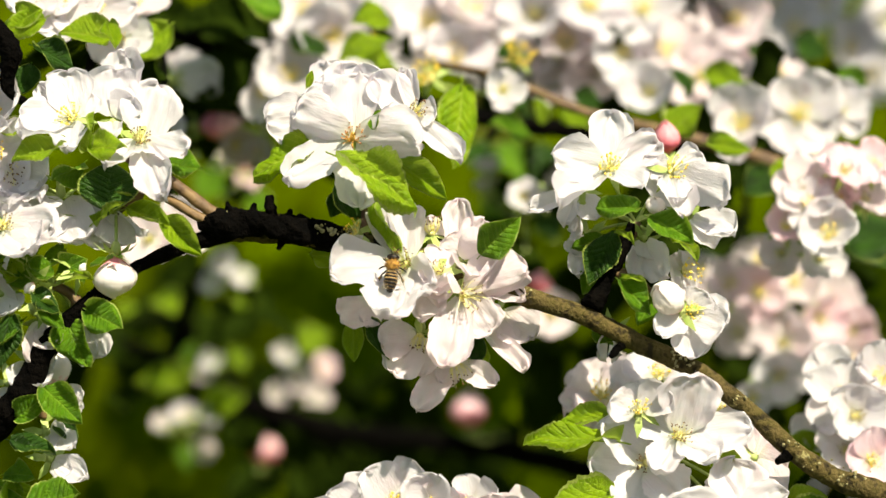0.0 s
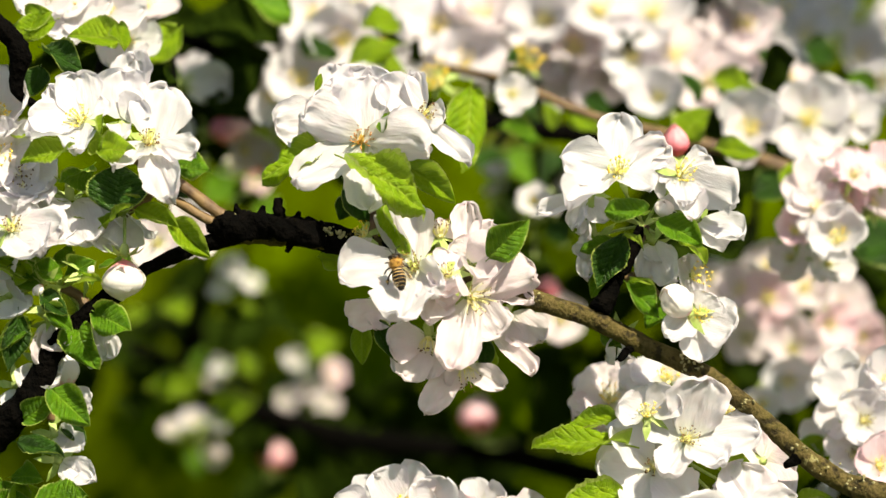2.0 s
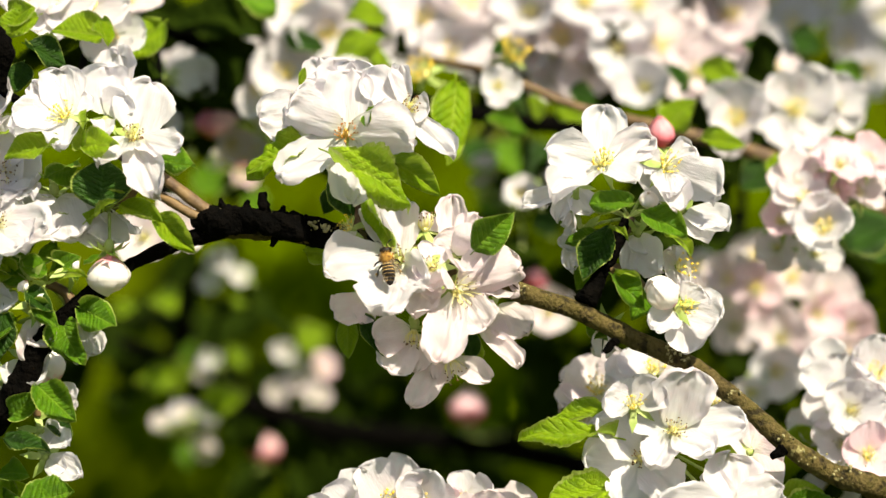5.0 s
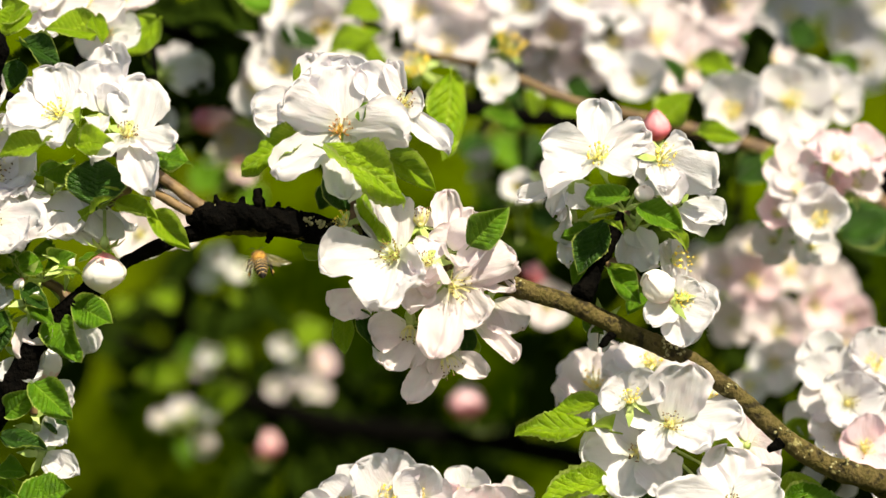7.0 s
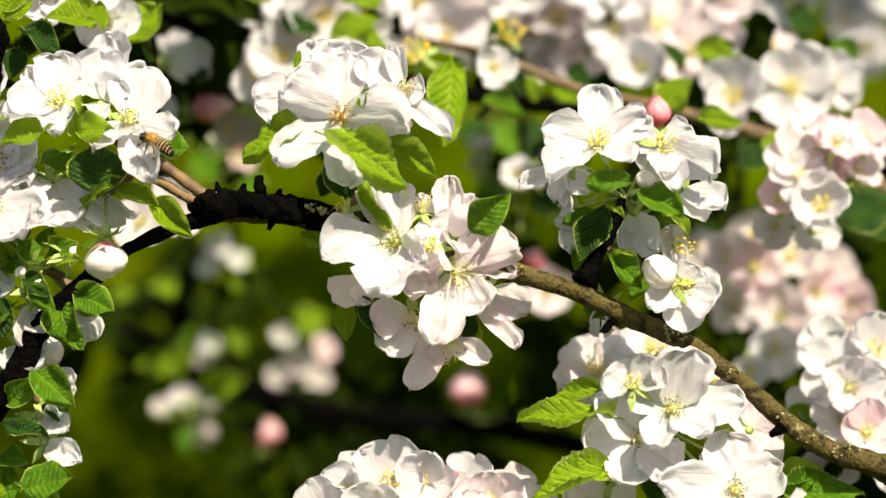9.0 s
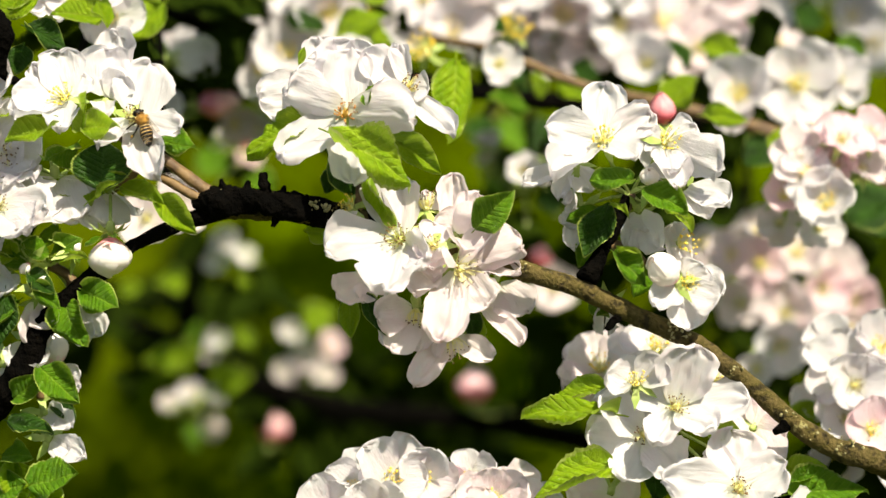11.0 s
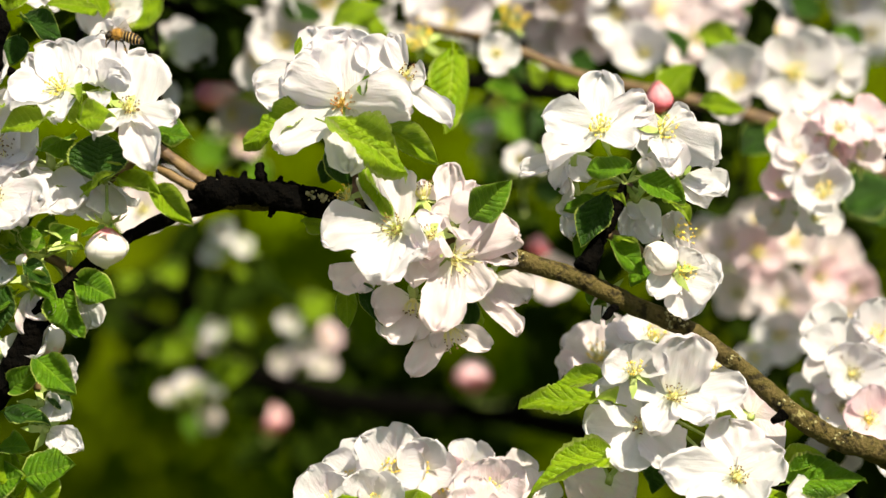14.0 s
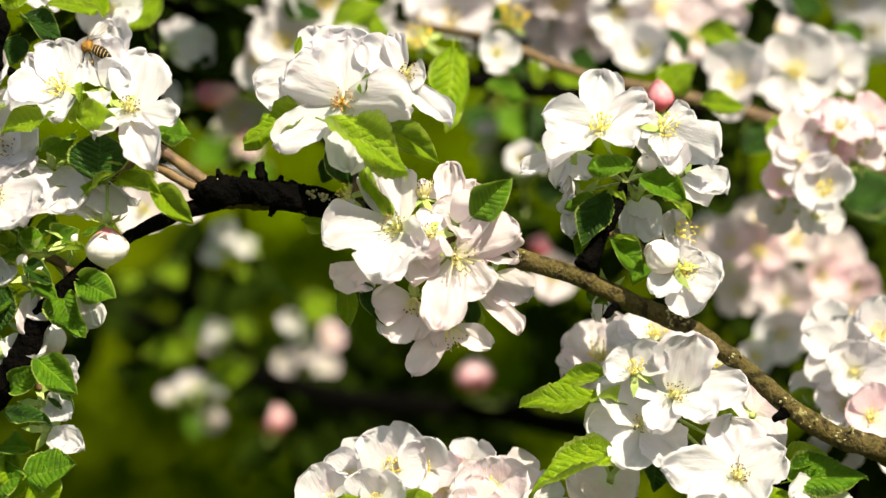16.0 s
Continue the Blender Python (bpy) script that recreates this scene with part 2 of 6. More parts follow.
def frame_of(base, tip, width, normal):
    """The pose of a unit sheet: y from base to tip, z towards normal."""
    base, tip = Vector(base), Vector(tip)
    y = tip - base
    ln = y.length
    y.normalize()
    n = Vector(normal)
    z = n - y * n.dot(y)
    if z.length < 1e-3:
        z = y.orthogonal()
    z.normalize()
    x = y.cross(z)
    m = Matrix((x * width, y * ln, z * ln)).transposed().to_4x4()
    m.translation = base
    return m


def petal_mesh(seed, cup=0.16, curl=0.12, ripple=0.05, notch=0.05, n=13, c=10, mat=None):
    """A unit petal, y from claw to tip, cupped and crumpled."""
    rnd = random.Random(seed)
    ph, ph2, k1 = rnd.uniform(0, 6), rnd.uniform(0, 6), rnd.uniform(2.5, 5)
    skew = rnd.uniform(-0.09, 0.09)
    nx = rnd.uniform(-0.14, 0.14)
    wide = rnd.uniform(0.52, 0.66)
    crease = rnd.uniform(0.01, 0.06)
    left, right = rnd.uniform(-0.12, 0.26), rnd.uniform(-0.12, 0.26)
    roll, twist = rnd.uniform(-0.14, 0.12), rnd.uniform(-0.20, 0.20)
    verts, faces = [], []
    for i in range(n + 1):
        t = math.sin(math.pi / 2 * i / n)
        if t < wide:
            w = 0.5 * (0.28 + 0.72 * math.sin(math.pi / 2 * t / wide) ** 0.75)
        else:
            w = 0.5 * max(0.0, 1 - ((t - wide) / (1 - wide)) ** 2.3) ** 0.5
        for j in range(c + 1):
            u = 2 * j / c - 1
            x = u * w
            y = t - notch * math.exp(-((x - nx) / 0.10) ** 2) * max(0, (t - 0.7) / 0.3) ** 2
            edge = max(abs(u), t) ** 3
            z = cup * (2 * x) ** 2 * (0.4 + 0.6 * t) + curl * (t * t - 0.25 * t)
            z += ripple * edge * t * (math.sin(k1 * u * 2.2 + ph) + 0.7 * math.sin(8 * t + ph2 + 3 * u))
            z += (left if u < 0 else right) * max(0, abs(u) - 0.45) ** 2 * t
            z += roll * max(0, t - 0.62) ** 2 * 4 + twist * x * t
            z -= crease * math.exp(-(x / 0.05) ** 2) * (1 - 0.5 * t)
            z += 0.060 * t * noise.noise(Vector((x * 3.0 + seed * 1.3, y * 2.4, seed * 0.7)))
            z += 0.022 * t * noise.noise(Vector((x * 8 + seed, y * 4.5, seed * 0.3)))
            z += 0.10 * edge * t * noise.noise(Vector((u * 2.6 + seed, t * 5.0, seed * 0.4)))
            z += 0.006 * t * noise.noise(Vector((x * 21 + seed, y * 12, seed * 0.9)))
            x += skew * t * t + 0.025 * edge * math.sin(11 * t + ph) + 0.05 * edge * noise.noise(Vector((t * 9, u * 3, seed)))
            y += 0.07 * edge * noise.noise(Vector((u * 4, seed * 1.1, 3))) + 0.03 * edge * noise.noise(Vector((u * 11, seed * 1.1, 7)))
            verts.append((x, y, z))
    for i in range(n):
        for j in range(c):
            a = i * (c + 1) + j
            faces.append((a, a + 1, a + c + 2, a + c + 1))
    return sheet("petal", verts, faces, [mat or PETAL])


PETALS = {m.name: [petal_mesh(900 + k, 0.18 + 0.06 * (k % 4), 0.06 + 0.09 * (k % 3), 0.07, 0.03 + 0.02 * (k % 3), 9, 7, m) for k in range(12)]
          for m in (PETAL, BLUSH, PINK, ROSE)}


def stamen_mesh(seed, anther=None, count=26, length=6.6, spread=0.66, thread=None):
    rnd = random.Random(seed)
    s = Soup()
    s.ball((0, 0, 0.0002), 0.0016, (0, 0, 1), 0.5, 0, 4, 8)
    for k in range(count):
        a = k * 2.4 + rnd.uniform(-0.3, 0.3)
        r = spread * rnd.uniform(0.15, 1.0)
        ln = length * rnd.uniform(0.7, 1.08) * 0.001
        d = Vector((math.cos(a) * r, math.sin(a) * r, 1)).normalized()
        b = Vector((math.cos(a) * 0.0014, math.sin(a) * 0.0014, 0.0002))
        bow = Vector((math.cos(a), math.sin(a), 0)) * 0.0007
        tip = b + d * ln
        s.tube([b, b + d * ln * 0.5 + bow, tip], [0.00017, 0.00013, 0.00010], 4, 0)
        q = Vector((rnd.uniform(-1, 1), rnd.uniform(-1, 1), rnd.uniform(-0.4, 0.6)))
        s.ball(tip, (0.00036 if anther is YELLOW else 0.00028) * rnd.uniform(0.75, 1.15), q, 1.7, 1, 4, 6)
    for k in range(5):
        a = k * 1.257
        d = Vector((math.cos(a) * 0.16, math.sin(a) * 0.16, 1)).normalized()
        s.tube([Vector((0, 0, 0)), d * 0.0050], [0.0003, 0.0002], 4, 0)
        s.ball(d * 0.0050, 0.0003, d, 1, 0, 4, 5)
    return s.mesh("stamens", [thread or FILAMENT, anther or YELLOW, CALYX])


STAMENS = {"yellow": [stamen_mesh(k, YELLOW) for k in range(3)], "brown": [stamen_mesh(k + 9, BROWN) for k in range(3)],
           "orange": [stamen_mesh(k + 20, ORANGE, 30, 5.6, 0.9, TAWNY) for k in range(3)],
           "long": [stamen_mesh(k + 30, BROWN, 26, 9.4, 0.85) for k in range(3)],
           "green": [stamen_mesh(k + 40, BROWN, 40, 7.0, 0.75, LIME) for k in range(3)]}


def basis(c, face, spin=0.0):
    z = Vector(face).normalized()
    x = Vector((0, 0, 1)).cross(z)
    x = x.normalized() if x.length > 1e-3 else Vector((1, 0, 0))
    y = z.cross(x)
    m = Matrix((x, y, z)).transposed().to_4x4() @ Matrix.Rotation(spin, 4, "Z")
    m.translation = Vector(c)
    return m


def cluster(hub, root, label, group="blossom clusters on the boughs", thick=1.6, bark=None):
    """A spur with its hub, from which flowers, buds and leaves grow; root is where it leaves the bough."""
    hub, root = Vector(hub), Vector(root)
    e = put(new("blossom_cluster"), Matrix.Translation(root))
    tagged(e, label, "blossom", group)
    s = Soup()
    mid = (hub + root) / 2 + Vector((0.002, 0.001, 0.001))
    line = spline([root, mid, hub], 4)
    s.tube(line, [thick * 0.001 * (1.25 - 0.35 * k / (len(line) - 1)) for k in range(len(line))], 8, 0, 0.22, hub.x * 50, 300)
    part("spur", s.about(WORLD[e.name]).mesh("spur", [bark or TWIG]), e, WORLD[e.name])
    e["hub"] = hub
    return e


SEED = [100]


def stalk_and_cup(m, hub, sepals=True, r=0.00055):
    """Stalk from the hub to the flower, cup and sepals, in the flower's space."""
    inv = m.inverted()
    h = inv @ Vector(hub)
    s = Soup()
    back = Vector((0, 0, -0.006))
    pts = spline([h, (h + back) / 2 + Vector((0, 0, -0.0015)), back, Vector((0, 0, -0.003))], 4)
    s.tube(pts, [r] * len(pts), 6, 0)
    s.ball((0, 0, -0.0025), 0.0017, (0, 0, 1), 1.5, 0, 5, 8)
    if sepals:
        for k in range(5):
            a = k * 1.257 + 0.6
            d = Vector((math.cos(a), math.sin(a), 0))
            w = Vector((-d.y, d.x, 0)) * 0.0013
            b = d * 0.0014 + Vector((0, 0, -0.0008))
            q, t = b + d * 0.003 + Vector((0, 0, -0.001)), b + d * 0.006 + Vector((0, 0, -0.0035))
            s.add([b - w * 0.7, b + w * 0.7, q + w, q - w, t], [(0, 1, 2, 3), (3, 2, 4)])
    return s.mesh("blossom", [CALYX])


TOWARDS = Vector((0.0, -0.99, 0.14))


def flower(cl, c, face, petals, hue=None, stamens="yellow", size=1.0):
    """A blossom with its petals one by one: (tip, width in mm, cup, curl)."""
    SEED[0] += 7
    hue = hue or PETAL
    m = basis(c, face, SEED[0] * 0.37)
    b = part("blossom", stalk_and_cup(m, cl["hub"]), cl, m)
    f = Vector(face).normalized()
    c = Vector(c)
    for k, (tip, width, *more) in enumerate(petals):
        cup = more[0] if more else 0.18
        curl = more[1] if len(more) > 1 else 0.14
        tip = Vector(tip)
        rise = tip.z - c.z
        if f.z > 0.05:
            tip += Vector((tip.x, 0.9, -0.13)) * (0.42 * rise if rise > 0 else 0.25 * rise)
        if len(more) < 3:
            tip += TOWARDS * (tip - c).length * (0.02 + 0.34 * ((SEED[0] * 0.618 + k * 0.382) % 1.0))
        base = c + (tip - c).normalized() * 0.0012 - f * 0.0004
        n = f if len(more) < 3 else Vector(more[2])
        me = petal_mesh(SEED[0] + k, cup, curl, 0.07, 0.02 + 0.05 * ((SEED[0] + k) % 3) / 2, 26, 22, hue)
        part("petal", me, b, frame_of(base, tip, width * 0.00113, n))
    if stamens:
        sm = STAMENS[stamens][SEED[0] % 3]
        part("stamen_tuft", sm, b, m @ Matrix.Scale(size * 0.84, 4))
    return b


def open_flower(cl, c, face, size=19.0, lift=15, hue=None, stamens="yellow"):
    """A blossom whose five petals stand evenly, at lift degrees above flat."""
    SEED[0] += 7
    rnd = random.Random(SEED[0])
    hue = hue or PETAL
    m = basis(c, face, rnd.uniform(0, 6.28))
    b = part("blossom", stalk_and_cup(m, cl["hub"]), cl, m)
    for k in range(5):
        a = k * 1.2566 + rnd.uniform(-0.14, 0.14)
        e = radians(lift + rnd.uniform(-14, 14))
        d = Vector((math.cos(a) * math.cos(e), math.sin(a) * math.cos(e), math.sin(e)))
        ln = size * rnd.uniform(0.9, 1.1) * 0.001
        p = m @ (d * ln)
        q = m @ (d * 0.0012)
        me = PETALS[hue.name][rnd.randrange(12)]
        part("petal", me, b, frame_of(q, p, ln * rnd.uniform(0.88, 1.08), m.to_3x3() @ Vector((0, 0, 1))))
    if stamens:
        part("stamen_tuft", STAMENS[stamens][SEED[0] % 3], b, m @ Matrix.Scale(min(1.1, size / 19), 4))
    return b


def bud(cl, base, tip, width, hue=None):
    """A closed flower: overlapping petals wrapped round each other, in its green cup."""
    SEED[0] += 7
    hue = PALEBUD if hue is BLUSH else SOFTBUD if hue is PINK else HALFBUD if hue is HALFBUD else BUD
    base, tip = Vector(base), Vector(tip)
    d = (tip - base)
    ln = d.length
    m = basis(base, d)
    b = part("bud", stalk_and_cup(m, cl["hub"]), cl, m)
    for k in range(4):
        verts, faces = [], []
        n, c = 10, 8
        for i in range(n + 1):
            t = i / n
            if hue is not PALEBUD:
                r = math.sin(math.pi * min(1, t * 0.93 + 0.05)) ** 0.75 * (1.08 - 0.25 * t) * 0.5
            else:
                r = math.sin(math.pi * (0.03 + 0.955 * t) ** 1.25) ** 0.75 * 0.54
            for j in range(c + 1):
                a = (j / c - 0.5) * 2.5 + 0.4 * t
                q = r * (1 + 0.07 * (j / c)) * (1 + 0.03 * noise.noise(Vector((a * 2, t * 4, SEED[0] + k))))
                verts.append((q * math.sin(a), t * (0.88 + 0.16 * ((k * 0.41) % 1.0)) + 0.03 * t * noise.noise(Vector((a * 1.7, k, SEED[0]))), q * math.cos(a)))
        for i in range(n):
            for j in range(c):
                a = i * (c + 1) + j
                faces.append((a, a + 1, a + c + 2, a + c + 1))
        me = sheet("petal", verts, faces, [hue])
        f = m @ Matrix.Rotation(k * math.pi / 2 + 0.3, 4, "Z")
        w = Matrix((f.col[0].xyz * width * 0.001, f.col[2].xyz * ln, -f.col[1].xyz * width * 0.001)).transposed().to_4x4()
        w.translation = base
        part("petal", me, b, w)
    return b


def leaf_mesh(seed, mat, fold=0.25, curl=0.15, wave=0.05, teeth=16, bite=False, n=54, c=14, quilt=0.03):
    rnd = random.Random(seed)
    ph, rim = rnd.uniform(0, 6), rnd.uniform(0.5, 0.9)
    s = Soup()
    verts, faces, margin = [], [], []
    across = [2 * j / (c - 2) - 1 for j in range(c - 1)]
    across = across[:1] + [-0.94] + across[1:-1] + [0.94] + across[-1:]
    for i in range(n + 1):
        t = i / n
        w = 0.5 * math.sin(math.pi * (0.03 + 0.97 * t) ** 0.86) ** 0.85 if t < 1 else 0.004
        w = max(w, 0.012)
        w *= 1 + 0.085 * ((t * teeth) % 1.0) * (0.06 < t < 0.97)
        if bite:
            w *= 1 - 0.45 * max(0, noise.noise(Vector((t * 5.0, seed, 0)))) ** 0.6
        for j in range(c + 1):
            u = across[j]
            x, y = u * w, t
            z = fold * abs(x) - curl * (t - 0.35) ** 2
            z += wave * abs(u) ** 2 * math.sin(9 * t + ph + (2 if u > 0 else 0))
            z += quilt * abs(math.sin(math.pi * 9 * (y - abs(x) * 0.55))) * (0.25 + abs(u)) * (1 - t * 0.5)
            z += rim * max(0, abs(u) - 0.6) ** 2 * math.sin(5 * t + ph * 2 + (1.5 if u > 0 else 0)) * 1.6
            z -= 0.014 * math.exp(-(x / 0.03) ** 2)
            z += 0.075 * noise.noise(Vector((x * 3.4 + seed, y * 2.6, seed * 0.5))) + 0.02 * noise.noise(Vector((x * 11 + seed, y * 9, seed * 0.8)))
            x += 0.05 * noise.noise(Vector((t * 2.2, seed * 1.7, 0))) + 0.02 * abs(u) * noise.noise(Vector((t * 6, u, seed)))
            verts.append((x, y, z))
    for i in range(n):
        for j in range(c):
            a = i * (c + 1) + j
            (margin if j in (0, c - 1) else faces).append((a, a + 1, a + c + 2, a + c + 1))
    s.add(verts, faces + margin)
    s.i[-len(margin):] = [1] * len(margin)
    z0 = -curl * 0.1225 - 0.012
    s.tube([(0, -0.12, z0 - 0.04), (0, -0.06, z0 - 0.02), (0, 0.03, z0), (0, 0.45, -0.02 - curl * 0.01), (0, 0.9, -0.02 - curl * 0.30)], [0.014, 0.014, 0.014, 0.010, 0.004], 6, 0)
    return s.mesh("leaf", [mat, RIM if mat is not SHADE else mat])


LEAVES = {m.name: [leaf_mesh(700 + k, m, 0.1 + 0.12 * (k % 3), 0.1 + 0.15 * (k % 2), n=20, c=8) for k in range(4)] for m in (YOUNG, DARK, SHADE)}


def leaf(cl, base, tip, width, mat=None, normal=(0.2, -0.8, 0.6), fold=0.25, curl=0.15, wave=0.05, bite=False, label="", quilt=0.03):
    SEED[0] += 7
    me = leaf_mesh(SEED[0], mat or YOUNG, fold, curl, wave, 15 + SEED[0] % 5, bite, quilt=quilt)
    return part("leaf", me, cl, frame_of(base, tip, width * 0.001, normal), label)


def spray(cl, count, reach, mat=None, size=34, lean=(0, -0.4, 0.3)):
    """Leaves spread round the hub of a cluster."""
    SEED[0] += 7
    rnd = random.Random(SEED[0])
    h = Vector(cl["hub"])
    for k in range(count):
        d = Vector((rnd.uniform(-1, 1), rnd.uniform(-0.6, 0.6), rnd.uniform(-1, 1))).normalized()
        ln = size * rnd.uniform(0.7, 1.15) * 0.001
        b = h + d * reach * 0.001
        me = LEAVES[(mat or YOUNG).name][rnd.randrange(4)]
        n = Vector(lean) + Vector((rnd.uniform(-0.6, 0.6), rnd.uniform(-0.6, 0.6), rnd.uniform(-0.3, 0.9)))
        part("leaf", me, cl, frame_of(b, b + d * ln, ln * rnd.uniform(0.5, 0.65), n))


# ---- ground and distance ----
def grass_material():
    m, n, l, b = material("meadow", 0.95)
    b.inputs["Specular IOR Level"].default_value = 0.0
    big = noisy(n, l, 1.1, 4, lo=0.3, hi=0.7)
    fine = noisy(n, l, 9.0, 5)
    col = mixed(n, l, big, (0.018, 0.030, 0.001), (0.070, 0.092, 0.002))
    col = mixed(n, l, maths(n, l, "MULTIPLY", fine, 0.5), col, (0.035, 0.042, 0.003))
    l.new(col, b.inputs["Base Color"])
    bumped(n, l, b, fine, 0.6, 0.03)
    return m


def ground():
    verts, faces = [], []
    steps = [-600, -120, -40, -15] + [-12 + 0.75 * k for k in range(33)] + [15, 20, 40, 120, 600]
    for y in steps:
        for x in steps:
            near = max(0.0, 1 - math.hypot(x, y) / 60)
            verts.append((x, y + 4, 0.06 * near * noise.noise(Vector((x * 0.5, y * 0.5, 0)))))
    k = len(steps)
    for i in range(k - 1):
        for j in range(k - 1):
            a = i * k + j
            faces.append((a, a + 1, a + k + 1, a + k))
    g = put(new("ground", sheet("ground", verts, faces, [grass_material()])), Matrix())
    tagged(g, "sunlit green meadow under the apple tree", "grass", kind="structure")


ground()

# ---- the apple tree ----
tree = put(new("apple_tree"), Matrix.Translation((0.62, 0.35, 0)))
tagged(tree, "old apple tree with dark rough boughs in bloom", "tree")


LINES = []


def bough(name, pts, radii, lump=0.22, sides=16, per=8, mat=None, grain=60, seed=0.0, label=""):
    s = Soup()
    line = spline(pts, per)
    LINES.append((name, line))
    s.tube(line, [r * 0.001 for r in eased(radii, per)], sides, 0, lump, seed, grain)
    part(name, s.about(WORLD[tree.name]).mesh(name, [mat or BARK]), tree, WORLD[tree.name], label)


bough("trunk", [(0.62, 0.35, -0.1), (0.61, 0.34, 0.5), (0.58, 0.36, 1.0), (0.60, 0.40, 1.5), (0.63, 0.45, 2.3)], [85, 70, 62, 55, 40], 0.12, 24, 8, None, 14)
bough("limb", [(0.58, 0.36, 1.02), (0.40, 0.17, 1.22), (0.1746, 0.0264, 1.3504), (0.1386, -0.0108, 1.3734), (0.1243, -0.0101, 1.3780), (0.1100, -0.0088, 1.3874), (0.0957, -0.0070, 1.4003), (0.0796, -0.0053, 1.4122), (0.0618, -0.0042, 1.4205), (0.0457, -0.0030, 1.4286),
               (0.0261, -0.0021, 1.4351), (0.0083, 0.0045, 1.4387), (-0.0079, 0.0074, 1.4455), (-0.0241, 0.0060, 1.4499), (-0.0402, 0.0046, 1.4542), (-0.0544, 0.0029, 1.4563), (-0.0668, 0.0010, 1.4569), (-0.0736, 0.0006, 1.4544)],
      [16, 11, 5.6, 3.9, 3.5, 3.2, 2.9, 3.0, 3.1, 3.0, 3.1, 3.3, 3.9, 4.2, 4.4, 4.8, 4.8, 2.6], 0.13, 24, 26, None, 190, 3.0)
bough("knob", [(-0.0771, 0.0001, 1.4577), (-0.0711, -0.0008, 1.4589), (-0.0631, -0.0009, 1.4582), (-0.0542, 0.0000, 1.4574), (-0.0454, 0.0008, 1.4555), (-0.0331, 0.0064, 1.4522)], [1.5, 3.8, 4.6, 4.6, 4.4, 2.0], 0.55, 22, 14, SHADEBARK, 120, 14.0, "dark knobbly bark, its shade put into the colour")
# sleeve over the limb, coloured black where the blossoms shade it
bough("burnt_bark", [(-0.0473, 0.0038, 1.4554), (-0.0402, 0.0046, 1.4542), (-0.0312, 0.0053, 1.4518), (-0.0223, 0.0060, 1.4493), (-0.0097, 0.0075, 1.4457)], [3.5, 4.7, 4.7, 4.7, 3.2], 0.22, 20, 10, SHADEBARK, 120, 31.0, "rough limb sleeve coloured black for shade")
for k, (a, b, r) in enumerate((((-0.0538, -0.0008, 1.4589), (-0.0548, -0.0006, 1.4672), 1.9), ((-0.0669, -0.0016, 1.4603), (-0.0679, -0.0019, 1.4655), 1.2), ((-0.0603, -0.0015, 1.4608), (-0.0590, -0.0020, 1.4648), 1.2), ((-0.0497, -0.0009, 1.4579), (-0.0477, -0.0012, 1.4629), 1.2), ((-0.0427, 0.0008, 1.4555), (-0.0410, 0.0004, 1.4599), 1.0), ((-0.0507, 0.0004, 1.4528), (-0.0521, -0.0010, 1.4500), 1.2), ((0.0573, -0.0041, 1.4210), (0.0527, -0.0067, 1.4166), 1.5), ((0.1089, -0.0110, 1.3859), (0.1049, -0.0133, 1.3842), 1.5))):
    bough("spur_stub", [a, (Vector(a) * 0.5 + Vector(b) * 0.5), b], [r * 1.2, r, r * 0.6], 0.6, 10, 5, SHADEBARK, 420, 20.0 + k)
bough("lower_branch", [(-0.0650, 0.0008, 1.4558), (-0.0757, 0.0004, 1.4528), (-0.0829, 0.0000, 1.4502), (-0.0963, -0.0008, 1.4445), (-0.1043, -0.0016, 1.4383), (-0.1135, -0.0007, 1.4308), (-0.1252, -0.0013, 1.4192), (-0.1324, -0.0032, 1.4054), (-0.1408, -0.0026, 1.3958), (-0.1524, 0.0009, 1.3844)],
      [3.0, 2.8, 2.4, 2.2, 2.7, 3.3, 3.9, 4.7, 5.4, 5.4], 0.3, 14, 10, SHADEBARK, 120, 5.0)
bough("upper_twig", [(-0.0676, 0.0002, 1.4583), (-0.0738, -0.0003, 1.4625), (-0.0800, 0.0004, 1.4672), (-0.0862, 0.0010, 1.4716), (-0.0947, 0.0056, 1.4754), (-0.1034, 0.0122, 1.4794)], [2.6, 2.0, 1.9, 1.8, 1.6, 1.4], 0.15, 10, 8, TWIG, 200, 1.0)
bough("under_twig", [(-0.0685, -0.0001, 1.4565), (-0.0738, -0.0008, 1.4589), (-0.0800, -0.0003, 1.4619), (-0.0864, 0.0022, 1.4654), (-0.0960, 0.0086, 1.4680), (-0.1043, 0.0096, 1.4607)], [2.4, 1.8, 1.6, 1.5, 1.4, 1.2], 0.15, 10, 8, TWIG, 200, 2.0)
bough("spur_branch", [(0.0466, -0.0026, 1.4316), (0.0503, 0.0003, 1.4375), (0.0539, 0.0022, 1.4444), (0.0575, 0.0032, 1.4515), (0.0603, 0.0051, 1.4576)], [3.4, 2.8, 2.8, 2.6, 1.8], 0.3, 10, 8, SHADEBARK, 160, 4.0)
bough("side_branch", [(-0.1524, 0.0205, 1.5239), (-0.1406, 0.0136, 1.5180), (-0.1371, 0.0107, 1.5119), (-0.1381, 0.0116, 1.5038), (-0.1373, 0.0128, 1.4983), (-0.1310, 0.0182, 1.4933), (-0.1225, 0.0213, 1.4866)], [4, 3.6, 3.4, 2.8, 1.8, 1.3, 1.2], 0.35, 12, 8, SHADEBARK, 150, 6.0)
